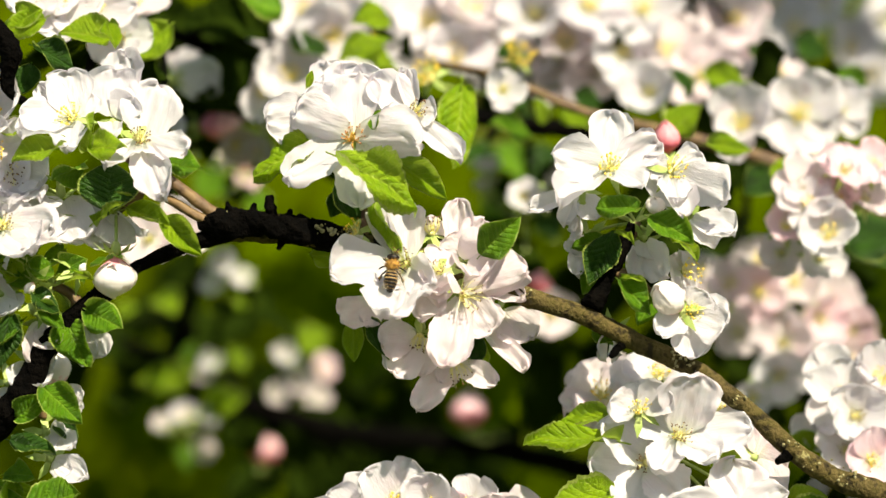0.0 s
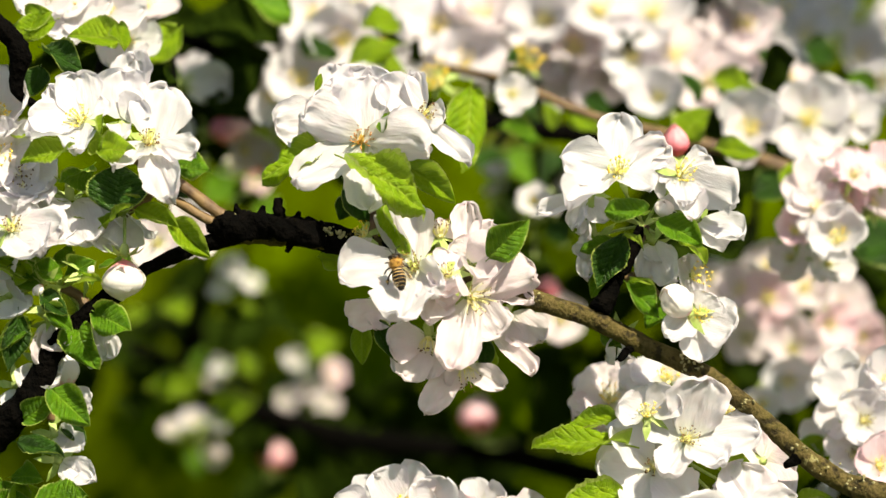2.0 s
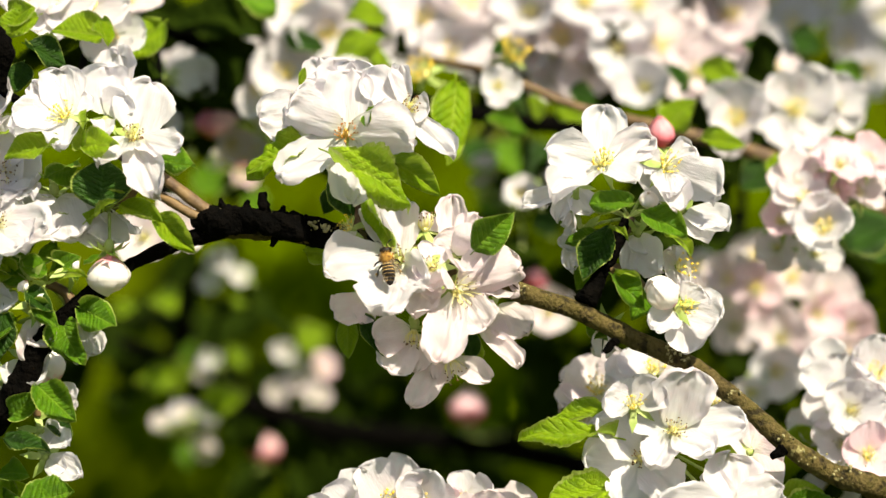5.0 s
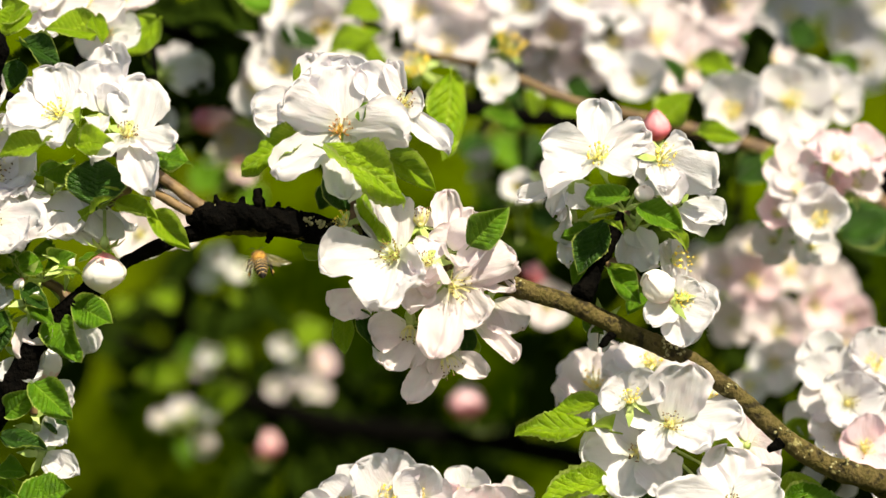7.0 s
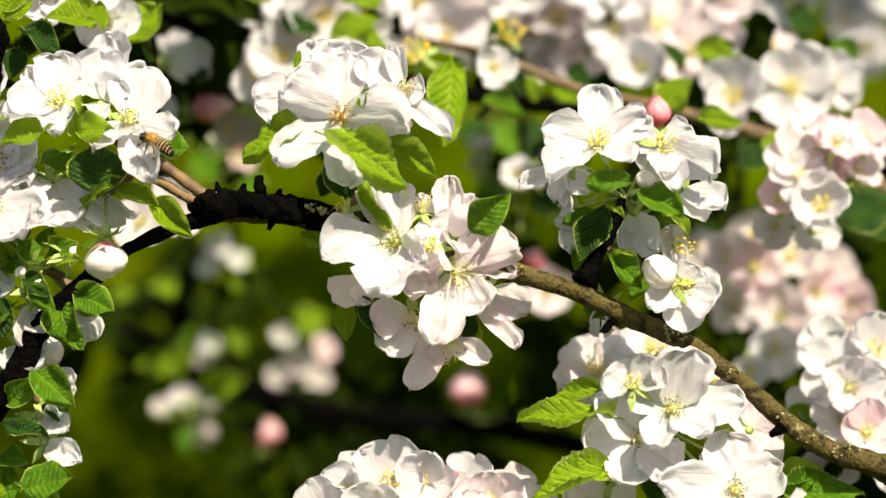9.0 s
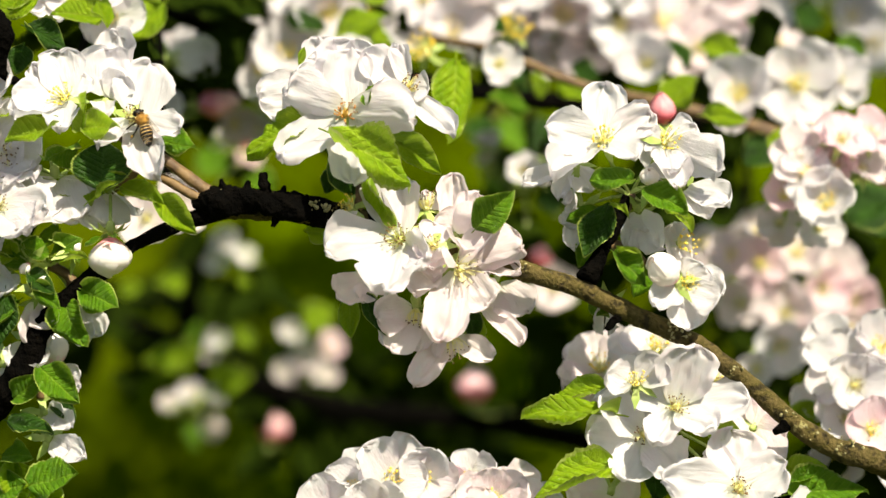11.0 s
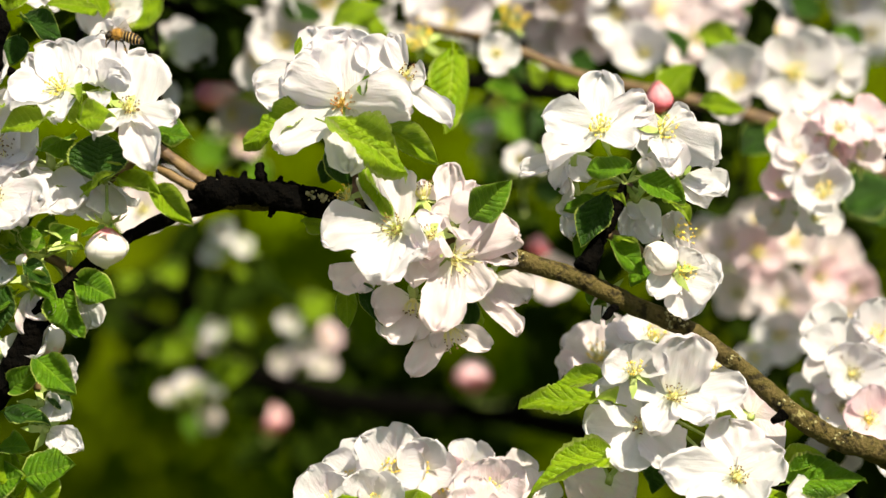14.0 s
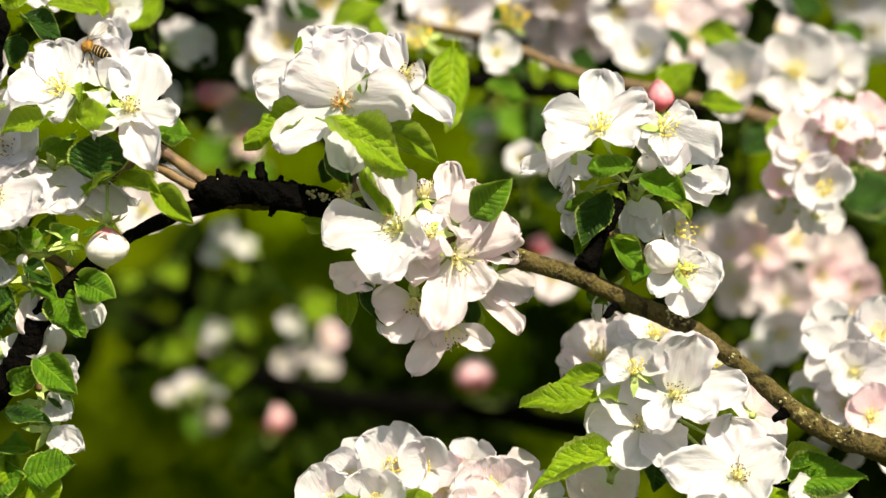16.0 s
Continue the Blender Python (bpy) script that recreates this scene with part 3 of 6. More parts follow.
bough("back_twig", [(-0.0052, 0.1981, 1.4944), (0.0160, 0.1675, 1.4925), (0.0283, 0.1570, 1.4892), (0.0450, 0.1560, 1.4819), (0.0596, 0.1553, 1.4772), (0.0875, 0.1643, 1.4696), (0.1296, 0.1626, 1.4571), (0.1817, 0.1690, 1.4308)], [1.6, 1.6, 1.6, 1.7, 1.8, 2.4, 3, 4], 0.15, 8, 6, TWIG, 150, 7.0)
bough("back_bough", [(-0.0187, 0.2262, 1.4790), (0.0210, 0.2049, 1.4710), (0.0559, 0.2044, 1.4673), (0.1004, 0.2132, 1.4581), (0.1439, 0.2421, 1.4482), (0.2108, 0.2594, 1.4277)], [3, 3, 4, 4, 5, 7], 0.2, 12, 6, SHADEBARK, 80, 8.0)

bough("far_bough", [(-0.2011, 0.4905, 1.3477), (-0.1325, 0.4677, 1.3292), (-0.0915, 0.4647, 1.3075), (-0.0370, 0.4726, 1.2920), (0.0322, 0.4813, 1.2817), (0.1495, 0.5360, 1.2404), (0.2726, 0.5710, 1.2017)], [2.5, 4, 4.5, 5, 6, 8, 10], 0.2, 10, 6, SHADEBARK, 60, 9.0)
bough("far_twig", [(-0.1325, 0.4676, 1.3279), (-0.1256, 0.4598, 1.3445), (-0.1202, 0.4321, 1.3627), (-0.1119, 0.3943, 1.3818), (-0.0924, 0.3758, 1.3936)], [4, 4, 3.5, 2.5, 2], 0.2, 8, 6, SHADEBARK, 60, 10.0)
bough("top_bough", [(-0.1112, 0.1802, 1.5106), (-0.0838, 0.2087, 1.4976), (-0.0587, 0.2293, 1.5006), (-0.0190, 0.2503, 1.5064), (0.0265, 0.2592, 1.4979), (0.0727, 0.2703, 1.5052), (0.1491, 0.3338, 1.5256), (0.2580, 0.3940, 1.5231)], [2, 2.4, 3, 3, 3, 4, 6, 9], 0.2, 10, 6, SHADEBARK, 70, 11.0)
bough("right_bough", [(0.1275, 0.3403, 1.3924), (0.1516, 0.3326, 1.3737), (0.1699, 0.3200, 1.3560), (0.1863, 0.2977, 1.3405), (0.2163, 0.2747, 1.3210)], [1.6, 2.0, 2.6, 3.2, 4], 0.2, 10, 6, SHADEBARK, 70, 12.0)
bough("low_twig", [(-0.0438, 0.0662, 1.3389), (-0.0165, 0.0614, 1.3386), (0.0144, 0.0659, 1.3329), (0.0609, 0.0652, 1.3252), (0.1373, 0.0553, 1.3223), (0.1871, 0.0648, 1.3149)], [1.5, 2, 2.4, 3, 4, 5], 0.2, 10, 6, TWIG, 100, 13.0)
bough("back_twig", [(-0.0469, 0.5600, 1.2694), (-0.0795, 0.5200, 1.2842), (-0.1045, 0.4800, 1.3000), (-0.1299, 0.4600, 1.3117)], [3.2, 2.6, 2.2, 1.6], 0.2, 8, 6, SHADEBARK, 100, 17.0)
bough("back_twig", [(-0.1096, 0.4750, 1.3011), (-0.1219, 0.4700, 1.3163), (-0.1238, 0.4600, 1.3321), (-0.1190, 0.4500, 1.3503)], [2.4, 2.2, 2.0, 1.4], 0.2, 8, 6, SHADEBARK, 100, 18.0)

# ---- blossoms in the plane of the bough ----
A = cluster((-0.1052, 0.0121, 1.4785), (-0.0947, 0.0056, 1.4754), "white apple blossoms and green leaves at the tip of a twig")
flower(A, (-0.1166, 0.0010, 1.4914), (-0.15, -0.9, 0.35), [
    ((-0.1183, 0.0040, 1.5064), 13.3, 0.25, 0.12, (0.1, -0.95, 0.2)),
    ((-0.1264, 0.0060, 1.5009), 9.0, 0.30, 0.12, (0.2, -0.9, 0.2)),
    ((-0.1332, -0.0010, 1.4916), 12.0, 0.25, 0.12, (0, -0.7, 0.6)),
    ((-0.1328, -0.0080, 1.4865), 11.0, 0.20, 0.12, (0, -0.6, 0.8)),
    ((-0.1169, -0.0100, 1.4822), 10.0, 0.25, 0.12, (0, -0.7, 0.7)),
    ((-0.1118, 0.0050, 1.4986), 11.5, 0.25, 0.12, (-0.1, -0.9, 0.3))], None, "yellow")
flower(A, (-0.0953, 0.0010, 1.4848), (0.15, -0.9, 0.35), [
    ((-0.0889, 0.0070, 1.5022), 18.0, 0.12, 0.12, (0, -0.92, 0.4)),
    ((-0.0803, -0.0050, 1.4799), 11.0, 0.20, 0.12, (0.1, -0.7, 0.7)),
    ((-0.0868, -0.0120, 1.4652), 11.5, 0.18, 0.12, (-0.2, -0.85, 0.5)),
    ((-0.1059, -0.0080, 1.4764), 12.0, 0.25, 0.12, (-0.1, -0.65, 0.75))], None, "brown")
flower(A, (-0.1047, 0.0080, 1.4907), (0.05, -0.3, 0.95), [
    ((-0.1016, 0.0150, 1.5105), 12.4, 0.20, 0.12, (0, -0.95, 0.2)),
    ((-0.1049, 0.0080, 1.5069), 14.6, 0.22, 0.12, (0, -0.95, 0.3)),
    ((-0.1040, -0.0030, 1.4854), 6.9, 0.30, 0.12, (0, -0.9, 0.4)),
    ((-0.0976, 0.0060, 1.4985), 10.7, 0.30, 0.12, (-0.1, -0.9, 0.3))], None, None)
leaf(A, (-0.1048, -0.0060, 1.4633), (-0.1039, -0.0030, 1.4784), 18.7, DARK, (0.05,-0.93,0.35), .12, .05, .04)
leaf(A, (-0.1104, -0.0037, 1.4814), (-0.1085, -0.0079, 1.4943), 4.5, YOUNG, (-0.5,-0.8,0.2), .5, .1)
leaf(A, (-0.1102, -0.0055, 1.4827), (-0.0989, -0.0114, 1.4840), 9, YOUNG, (0.1,-0.8,0.6), .2, .2)
leaf(A, (-0.1175, -0.0064, 1.4832), (-0.1342, -0.0106, 1.4809), 9.5, YOUNG, (0,-0.7,0.7), .4, .3, .1)
leaf(A, (-0.1127, -0.0002, 1.4771), (-0.1228, -0.0050, 1.4720), 9, MID, (0.2,-0.6,-0.7))
leaf(A, (-0.0890, 0.0078, 1.4770), (-0.0755, 0.0005, 1.4753), 9, MID, (0.1,-0.75,0.65), .3)
leaf(A, (-0.0992, -0.0041, 1.4640), (-0.0855, -0.0088, 1.4589), 8, YOUNG, (0.4,-0.8,0.3), .5)
leaf(A, (-0.0885, -0.0045, 1.4608), (-0.0757, -0.0081, 1.4495), 8.5, YOUNG, (0.4,-0.8,-0.1), .4, .3)
leaf(A, (-0.1100, -0.0028, 1.4588), (-0.0963, -0.0057, 1.4667), 5.5, YOUNG, (-0.2,-0.5,0.8), .3, -.1)

B = cluster((-0.1043, 0.0096, 1.4605), (-0.0960, 0.0086, 1.4680), "drooping pale blossoms and a closed bud")
bud(B, (-0.1032, -0.0023, 1.4480), (-0.1035, -0.0041, 1.4349), 12.5, BLUSH)
leaf(B, (-0.1036, -0.0063, 1.4482), (-0.1102, -0.0106, 1.4467), 2.2, MID, (0,-0.6,0.8))
leaf(B, (-0.1023, -0.0083, 1.4485), (-0.1001, -0.0122, 1.4498), 1.8, MID, (0,-0.6,0.8))
flower(B, (-0.1209, 0.0062, 1.4653), (0.1,0.3,-0.9), [((-0.1158, -0.0018, 1.4519),16,.1,.1,(0,-1,0)), ((-0.1275, 0.0023, 1.4661),12), ((-0.1113, 0.0065, 1.4529),14,.1,.1,(0,-1,0)), ((-0.1041, 0.0062, 1.4508),10,.1,.1,(0,-1,0))], None, None)
flower(B, (-0.1041, 0.0075, 1.4604), (0.1,-0.5,-0.8), [((-0.0936, 0.0048, 1.4553),11), ((-0.1018, 0.0022, 1.4513),12), ((-0.1113, 0.0065, 1.4529),10)], None, None)
flower(B, (-0.1307, 0.0113, 1.4586), (0.0,-0.7,0.5), [((-0.1209, 0.0042, 1.4514),14), ((-0.1332, 0.0018, 1.4481),14), ((-0.1409, 0.0070, 1.4565),14), ((-0.1253, 0.0123, 1.4658),13)], None, None)
flower(B, (-0.1358, 0.0115, 1.4740), (0.2,-0.8,0.4), [((-0.1245, 0.0067, 1.4692),13), ((-0.1367, 0.0042, 1.4658),13), ((-0.1445, 0.0100, 1.4778),14), ((-0.1304, 0.0122, 1.4794),13)], None, "brown")
leaf(B, (-0.1241, 0.0097, 1.4612), (-0.1098, 0.0052, 1.4581), 8, YOUNG, (0,-0.5,0.8))

# lower left
E_ = cluster((-0.1236, 0.0024, 1.4381), (-0.1154, 0.0001, 1.4292), "young apple leaves, stalks and part-open blossoms")
flower(E_, (-0.1379, -0.0070, 1.4579), (0.2,-0.8,0.5), [((-0.1194, -0.0090, 1.4577),15), ((-0.1266, -0.0161, 1.4503),15), ((-0.1284, -0.0042, 1.4630),13), ((-0.1478, 0.0062, 1.4656),14), ((-0.1460, 0.0032, 1.4443),14)], None, "brown")
flower(E_, (-0.1370, 0.0084, 1.4668), (0.1,-0.3,0.9), [((-0.1263, 0.0002, 1.4660),9), ((-0.1376, -0.0041, 1.4642),12), ((-0.1478, 0.0067, 1.4692),12)], None, "brown")
leaf(E_, (-0.1221, -0.0011, 1.4422), (-0.1127, -0.0043, 1.4479), 7, MID)
leaf(E_, (-0.1230, -0.0010, 1.4427), (-0.1319, -0.0047, 1.4455), 8, MID)
leaf(E_, (-0.1219, -0.0032, 1.4416), (-0.1098, -0.0072, 1.4419), 5, YOUNG)
leaf(E_, (-0.1278, 0.0008, 1.4410), (-0.1391, -0.0013, 1.4410), 8, MID)
leaf(E_, (-0.1299, 0.0036, 1.4470), (-0.1364, -0.0003, 1.4475), 7, MID)
leaf(E_, (-0.1126, -0.0046, 1.4314), (-0.1011, -0.0094, 1.4264), 11, MID, (0.1,-0.9,0.2), .3)
leaf(E_, (-0.1273, -0.0064, 1.4331), (-0.1186, -0.0114, 1.4264), 6, MID, (0.3,-0.8,0.3))
leaf(E_, (-0.1365, -0.0047, 1.4307), (-0.1392, -0.0093, 1.4129), 8, DARK, (0.4,-0.85,0.1))
leaf(E_, (-0.1189, -0.0031, 1.4281), (-0.1127, -0.0091, 1.4141), 12, MID, (-0.2,-0.9,0.1))
flower(E_, (-0.1146, 0.0040, 1.4257), (0.4, -0.5, -0.5), [
    ((-0.1073, 0.0020, 1.4153), 8.3, 0.15, 0.12, (0.1, -1, 0.1)),
    ((-0.1124, 0.0020, 1.4122), 7.0, 0.15, 0.12, (0, -1, 0.1))], None, None)
flower(E_, (-0.1403, 0.0020, 1.4354), (0.2,-0.9,0.0), [((-0.1350, -0.0017, 1.4378),12), ((-0.1364, -0.0030, 1.4290),12), ((-0.1436, -0.0010, 1.4431),12)], None, None)
bud(E_, (-0.1258, -0.0044, 1.4332), (-0.1229, -0.0071, 1.4354), 3.2, BLUSH)
bud(E_, (-0.1290, -0.0034, 1.4399), (-0.1311, -0.0069, 1.4368), 3.0, BLUSH)

leaf(E_, (-0.1361, -0.0020, 1.4505), (-0.1465, -0.0047, 1.4455), 9, DARK)
leaf(E_, (-0.1170, 0.0013, 1.4446), (-0.1132, -0.0015, 1.4396), 5, MID)
leaf(E_, (-0.1289, -0.0049, 1.4365), (-0.1202, -0.0108, 1.4310), 7, DARK, (0.2,-0.7,0.5))
leaf(E_, (-0.1203, 0.0060, 1.4493), (-0.1269, 0.0013, 1.4446), 6, MID)
leaf(E_, (-0.1230, 0.0023, 1.4230), (-0.1170, -0.0010, 1.4286), 7, DARK)
for k in range(9):
    a = Vector((-0.1233, 0.0003, 1.4378))
    b = a + Vector((0.012 * math.cos(k * 2.1) - 0.004, -0.003, 0.010 * math.sin(k * 2.1 + 0.6)))
    bud(E_, b, b + (b - a) * 0.35, 2.6, BLUSH) if k % 3 == 0 else leaf(E_, b, b + (b - a) * 1.1 + Vector((0, -0.003, 0.002)), 5 + k % 4, YOUNG if k % 2 else MID)
flower(E_, (-0.1272, 0.0009, 1.4274), (0.2,-0.8,-0.3), [((-0.1299, -0.0032, 1.4130),10), ((-0.1236, -0.0044, 1.4183),9)], BLUSH, None)
flower(E_, (-0.1304, 0.0029, 1.4134), (0.2,-0.9,0.2), [((-0.1230, 0.0010, 1.4137),9), ((-0.1355, -0.0003, 1.4048),10), ((-0.1281, -0.0023, 1.4052),9)], None, None)

G_ = cluster((-0.1270, -0.0008, 1.3957), (-0.1320, -0.0021, 1.4006), "small white blossoms and dark leaves on the lower branch")
bud(G_, (-0.1257, 0.0192, 1.4010), (-0.1262, 0.0211, 1.4137), 9, BLUSH)
leaf(G_, (-0.1257, -0.0092, 1.4072), (-0.1139, -0.0146, 1.3975), 11, MID, (0.1,-0.9,0.3))
flower(G_, (-0.1219, -0.0010, 1.4007), (0.4, -0.8, 0.3), [
    ((-0.1135, -0.0030, 1.4044), 7.0, 0.30, 0.12, (0.1, -0.95, 0.3)),
    ((-0.1141, -0.0030, 1.3991), 6.1, 0.30, 0.12, (0, -0.95, 0.3))], None, None)
flower(G_, (-0.1257, -0.0040, 1.3918), (0.3, -0.8, 0.3), [
    ((-0.1163, -0.0090, 1.3875), 7.9, 0.30, 0.12, (0.1, -0.9, 0.4)),
    ((-0.1188, -0.0060, 1.3932), 6.1, 0.30, 0.12, (0.1, -0.9, 0.4)),
    ((-0.1234, -0.0080, 1.3878), 6.1, 0.30, 0.12, (0, -0.9, 0.3))], None, None)
flower(G_, (-0.1242, -0.0060, 1.3838), (0.4, -0.8, 0.2), [
    ((-0.1118, -0.0110, 1.3788), 8.3, 0.25, 0.12, (0, -0.9, 0.4)),
    ((-0.1178, -0.0090, 1.3790), 7.0, 0.30, 0.12, (-0.1, -0.9, 0.3))], None, None)
flower(G_, (-0.1386, 0.0020, 1.4064), (0.1, -0.9, 0.1), [
    ((-0.1330, 0.0000, 1.4040), 9.6, 0.20, 0.12, (0, -1, 0.1)),
    ((-0.1393, 0.0000, 1.3987), 8.7, 0.20, 0.12, (0, -1, 0.1))], None, None)
leaf(G_, (-0.1363, -0.0117, 1.3912), (-0.1212, -0.0162, 1.3875), 8, DARK, (0.1,-0.7,0.6))
leaf(G_, (-0.1438, -0.0055, 1.3658), (-0.1320, -0.0107, 1.3705), 13, MID)
leaf(G_, (-0.1430, -0.0019, 1.3761), (-0.1364, -0.0079, 1.3626), 12, MID)
leaf(G_, (-0.1347, -0.0087, 1.3975), (-0.1251, -0.0115, 1.4051), 8, MID, (0,-0.9,0.3))
leaf(G_, (-0.1232, -0.0030, 1.3943), (-0.1155, -0.0074, 1.3914), 7, DARK)
leaf(G_, (-0.1398, -0.0055, 1.3786), (-0.1297, -0.0094, 1.3792), 9, MID)
leaf(G_, (-0.1364, -0.0038, 1.3764), (-0.1342, -0.0099, 1.3630), 12, YOUNG)
leaf(G_, (-0.1296, -0.0148, 1.3705), (-0.1140, -0.0179, 1.3755), 15, MID, (0,-0.7,0.6), .3)
leaf(G_, (-0.1278, -0.0149, 1.3696), (-0.1203, -0.0201, 1.3616), 13, YOUNG, (0,-0.9,0.2), .3)

# over the bough
C_ = cluster((-0.0261, 0.0181, 1.4779), (-0.0258, 0.0042, 1.4510), "full cluster of white apple blossoms with fresh leaves")
flower(C_, (-0.0284, 0.0020, 1.4852), (0, -0.9, 0.3), [
    ((-0.0479, -0.0040, 1.4909), 15.7, 0.30, 0.20, (0.15, 0.85, 0.45)),
    ((-0.0275, 0.0030, 1.5057), 13.6, 0.20, 0.12, (0, -1, 0.2)),
    ((-0.0070, -0.0050, 1.4838), 16.9, 0.28, 0.20, (-0.15, 0.85, 0.45)),
    ((-0.0496, -0.0020, 1.4705), 14.0, 0.12, 0.12, (-0.1, -0.7, 0.7)),
    ((-0.0252, 0.0030, 1.4625), 13.6, 0.15, 0.12, (0, -0.8, 0.6))], None, "orange")
flower(C_, (-0.0093, 0.0060, 1.4923), (0.3, -0.7, 0.5), [
    ((0.0050, -0.0030, 1.4770), 9.1, 0.15, 0.12, (-0.1, -0.6, 0.8)),
    ((-0.0017, 0.0040, 1.4925), 8.7, 0.25, 0.12, (-0.2, -0.8, 0.5)),
    ((-0.0120, 0.0110, 1.5054), 6.2, 0.40, 0.12, (0, -1, 0.3)),
    ((-0.0219, 0.0080, 1.5035), 12.8, 0.20, 0.12, (0.2, -0.8, 0.5)),
    ((-0.0184, -0.0010, 1.4894), 10.3, 0.30, 0.20, (0.15, 0.85, 0.45))], None, "brown")
flower(C_, (-0.0380, 0.0140, 1.4916), (-0.4, -0.5, 0.7), [
    ((-0.0568, 0.0110, 1.4877), 15.1, 0.11, 0.08, (-0.3, -0.9, 0.3)),
    ((-0.0449, 0.0080, 1.4985), 12.9, 0.17, 0.08, (0, -0.7, 0.6)),
    ((-0.0376, 0.0170, 1.5083), 10.3, 0.17, 0.08, (0.1, -0.9, 0.3)),
    ((-0.0254, 0.0150, 1.5063), 14.6, 0.14, 0.08, (0, -0.9, 0.4)),
    ((-0.0294, 0.0090, 1.4997), 12.9, 0.17, 0.08, (0.1, -0.8, 0.5))], None, None)
flower(C_, (-0.0289, 0.0180, 1.4935), (0, -0.2, 0.95), [
    ((-0.0326, 0.0190, 1.5058), 12.9, 0.17, 0.08, (0, -0.9, 0.4)),
    ((-0.0183, 0.0160, 1.5040), 13.4, 0.14, 0.08, (0.1, -0.9, 0.4)),
    ((-0.0405, 0.0160, 1.5025), 11.8, 0.17, 0.08, (-0.1, -0.9, 0.4)),
    ((-0.0237, 0.0130, 1.5010), 11.8, 0.17, 0.08, (0, 0.85, 0.45))], None, None)
leaf(C_, (-0.0216, -0.0010, 1.4878), (-0.0199, 0.0000, 1.4943), 3.1, MID, (-0.4,-0.8,0.3), .6)
leaf(C_, (-0.0435, 0.0120, 1.4999), (-0.0416, 0.0130, 1.5054), 2.8, YOUNG, (0.3,-0.8,0.3), .5)
leaf(C_, (-0.0398, 0.0087, 1.4834), (-0.0599, 0.0013, 1.4737), 12, YOUNG, (-0.1,-0.9,0.45), .12, .1, .05, True)
leaf(C_, (-0.0332, -0.0080, 1.4808), (-0.0075, -0.0140, 1.4656), 12.4, YOUNG, (0.22,-0.80,0.56), .10, .12, .05, False, "", .06)
leaf(C_, (-0.0152, 0.0158, 1.4763), (0.0014, 0.0122, 1.4649), 9, YOUNG, (0.2,-0.9,0.2), .3, .2)
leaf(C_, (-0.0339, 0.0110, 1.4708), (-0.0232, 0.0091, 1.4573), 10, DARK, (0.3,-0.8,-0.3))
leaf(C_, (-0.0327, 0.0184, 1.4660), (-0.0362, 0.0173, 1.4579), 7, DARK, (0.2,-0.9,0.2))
leaf(C_, (-0.0208, 0.0040, 1.4641), (-0.0139, -0.0021, 1.4494), 5.5, YOUNG, (-0.5,-0.8,0.2), .6)

leaf(C_, (0.0069, 0.0691, 1.4964), (0.0036, 0.0553, 1.4695), 16, YOUNG, (0.45,-0.75,0.5), .06, .1)
D_ = cluster((-0.0079, 0.0079, 1.4345), (-0.0070, 0.0054, 1.4454), "crowded blush-white blossoms hanging under the bough")
flower(D_, (-0.0119, -0.0030, 1.4456), (-0.3, -0.85, 0.45), [
    ((-0.0349, -0.0080, 1.4423), 16.3, 0.22, 0.10, (-0.1, -0.75, 0.65)),
    ((-0.0183, -0.0210, 1.4291), 17.1, 0.15, 0.12, (-0.1, -0.65, 0.75)),
    ((-0.0018, -0.0150, 1.4413), 11.7, 0.30, 0.12, (-0.6, -0.6, 0.3)),
    ((-0.0230, 0.0030, 1.4608), 6.5, 0.30, 0.12, (0.1, -0.9, 0.2)),
    ((-0.0107, 0.0040, 1.4640), 10.9, 0.20, 0.12, (-0.1, -0.95, 0.2))], None, "green")
flower(D_, (0.0060, -0.0080, 1.4369), (0.35, -0.8, -0.05), [
    ((0.0206, -0.0050, 1.4509), 8.4, 0.35, 0.12, (-0.3, -0.7, 0.6)),
    ((0.0275, -0.0120, 1.4403), 12.9, 0.35, 0.30, (-0.1, 0.85, 0.45)),
    ((0.0148, -0.0090, 1.4246), 12.9, 0.15, 0.12, (0.1, -0.95, 0.1)),
    ((0.0002, -0.0170, 1.4147), 12.9, 0.20, 0.12, (0, -0.85, 0.5)),
    ((0.0023, -0.0160, 1.4466), 5.5, 0.50, 0.12, (-0.5, -0.8, 0.2))], BLUSH, "long")
flower(D_, (0.0180, 0.0080, 1.4288), (0.2, -0.9, 0.2), [
    ((0.0286, 0.0060, 1.4195), 12.5, 0.15, 0.12, (0, -0.95, 0.3)),
    ((0.0206, 0.0080, 1.4176), 9.2, 0.20, 0.12, (-0.1, -0.95, 0.2))], BLUSH, None)
flower(D_, (0.0053, 0.0040, 1.4465), (0.1, -0.5, 0.8), [
    ((0.0040, 0.0080, 1.4640), 8.8, 0.30, 0.12, (0, -0.9, 0.3)),
    ((0.0123, 0.0050, 1.4595), 8.8, 0.30, 0.12, (0.2, -0.9, 0.3)),
    ((0.0137, -0.0050, 1.4503), 12.9, 0.35, 0.30, (-0.1, 0.85, 0.45)),
    ((-0.0010, 0.0000, 1.4521), 11.7, 0.30, 0.12, (0, -0.8, 0.5)),
    ((0.0069, -0.0090, 1.4412), 10.9, 0.30, 0.30, (0, 0.85, 0.45))], BLUSH, None)
flower(D_, (-0.0036, 0.0080, 1.4538), (0, -0.25, 0.95), [
    ((0.0001, 0.0110, 1.4575), 7.9, 0.30, 0.12, (0.1, -0.9, 0.4)),
    ((-0.0070, 0.0110, 1.4575), 7.1, 0.30, 0.12, (-0.1, -0.9, 0.4))], BLUSH, "brown")
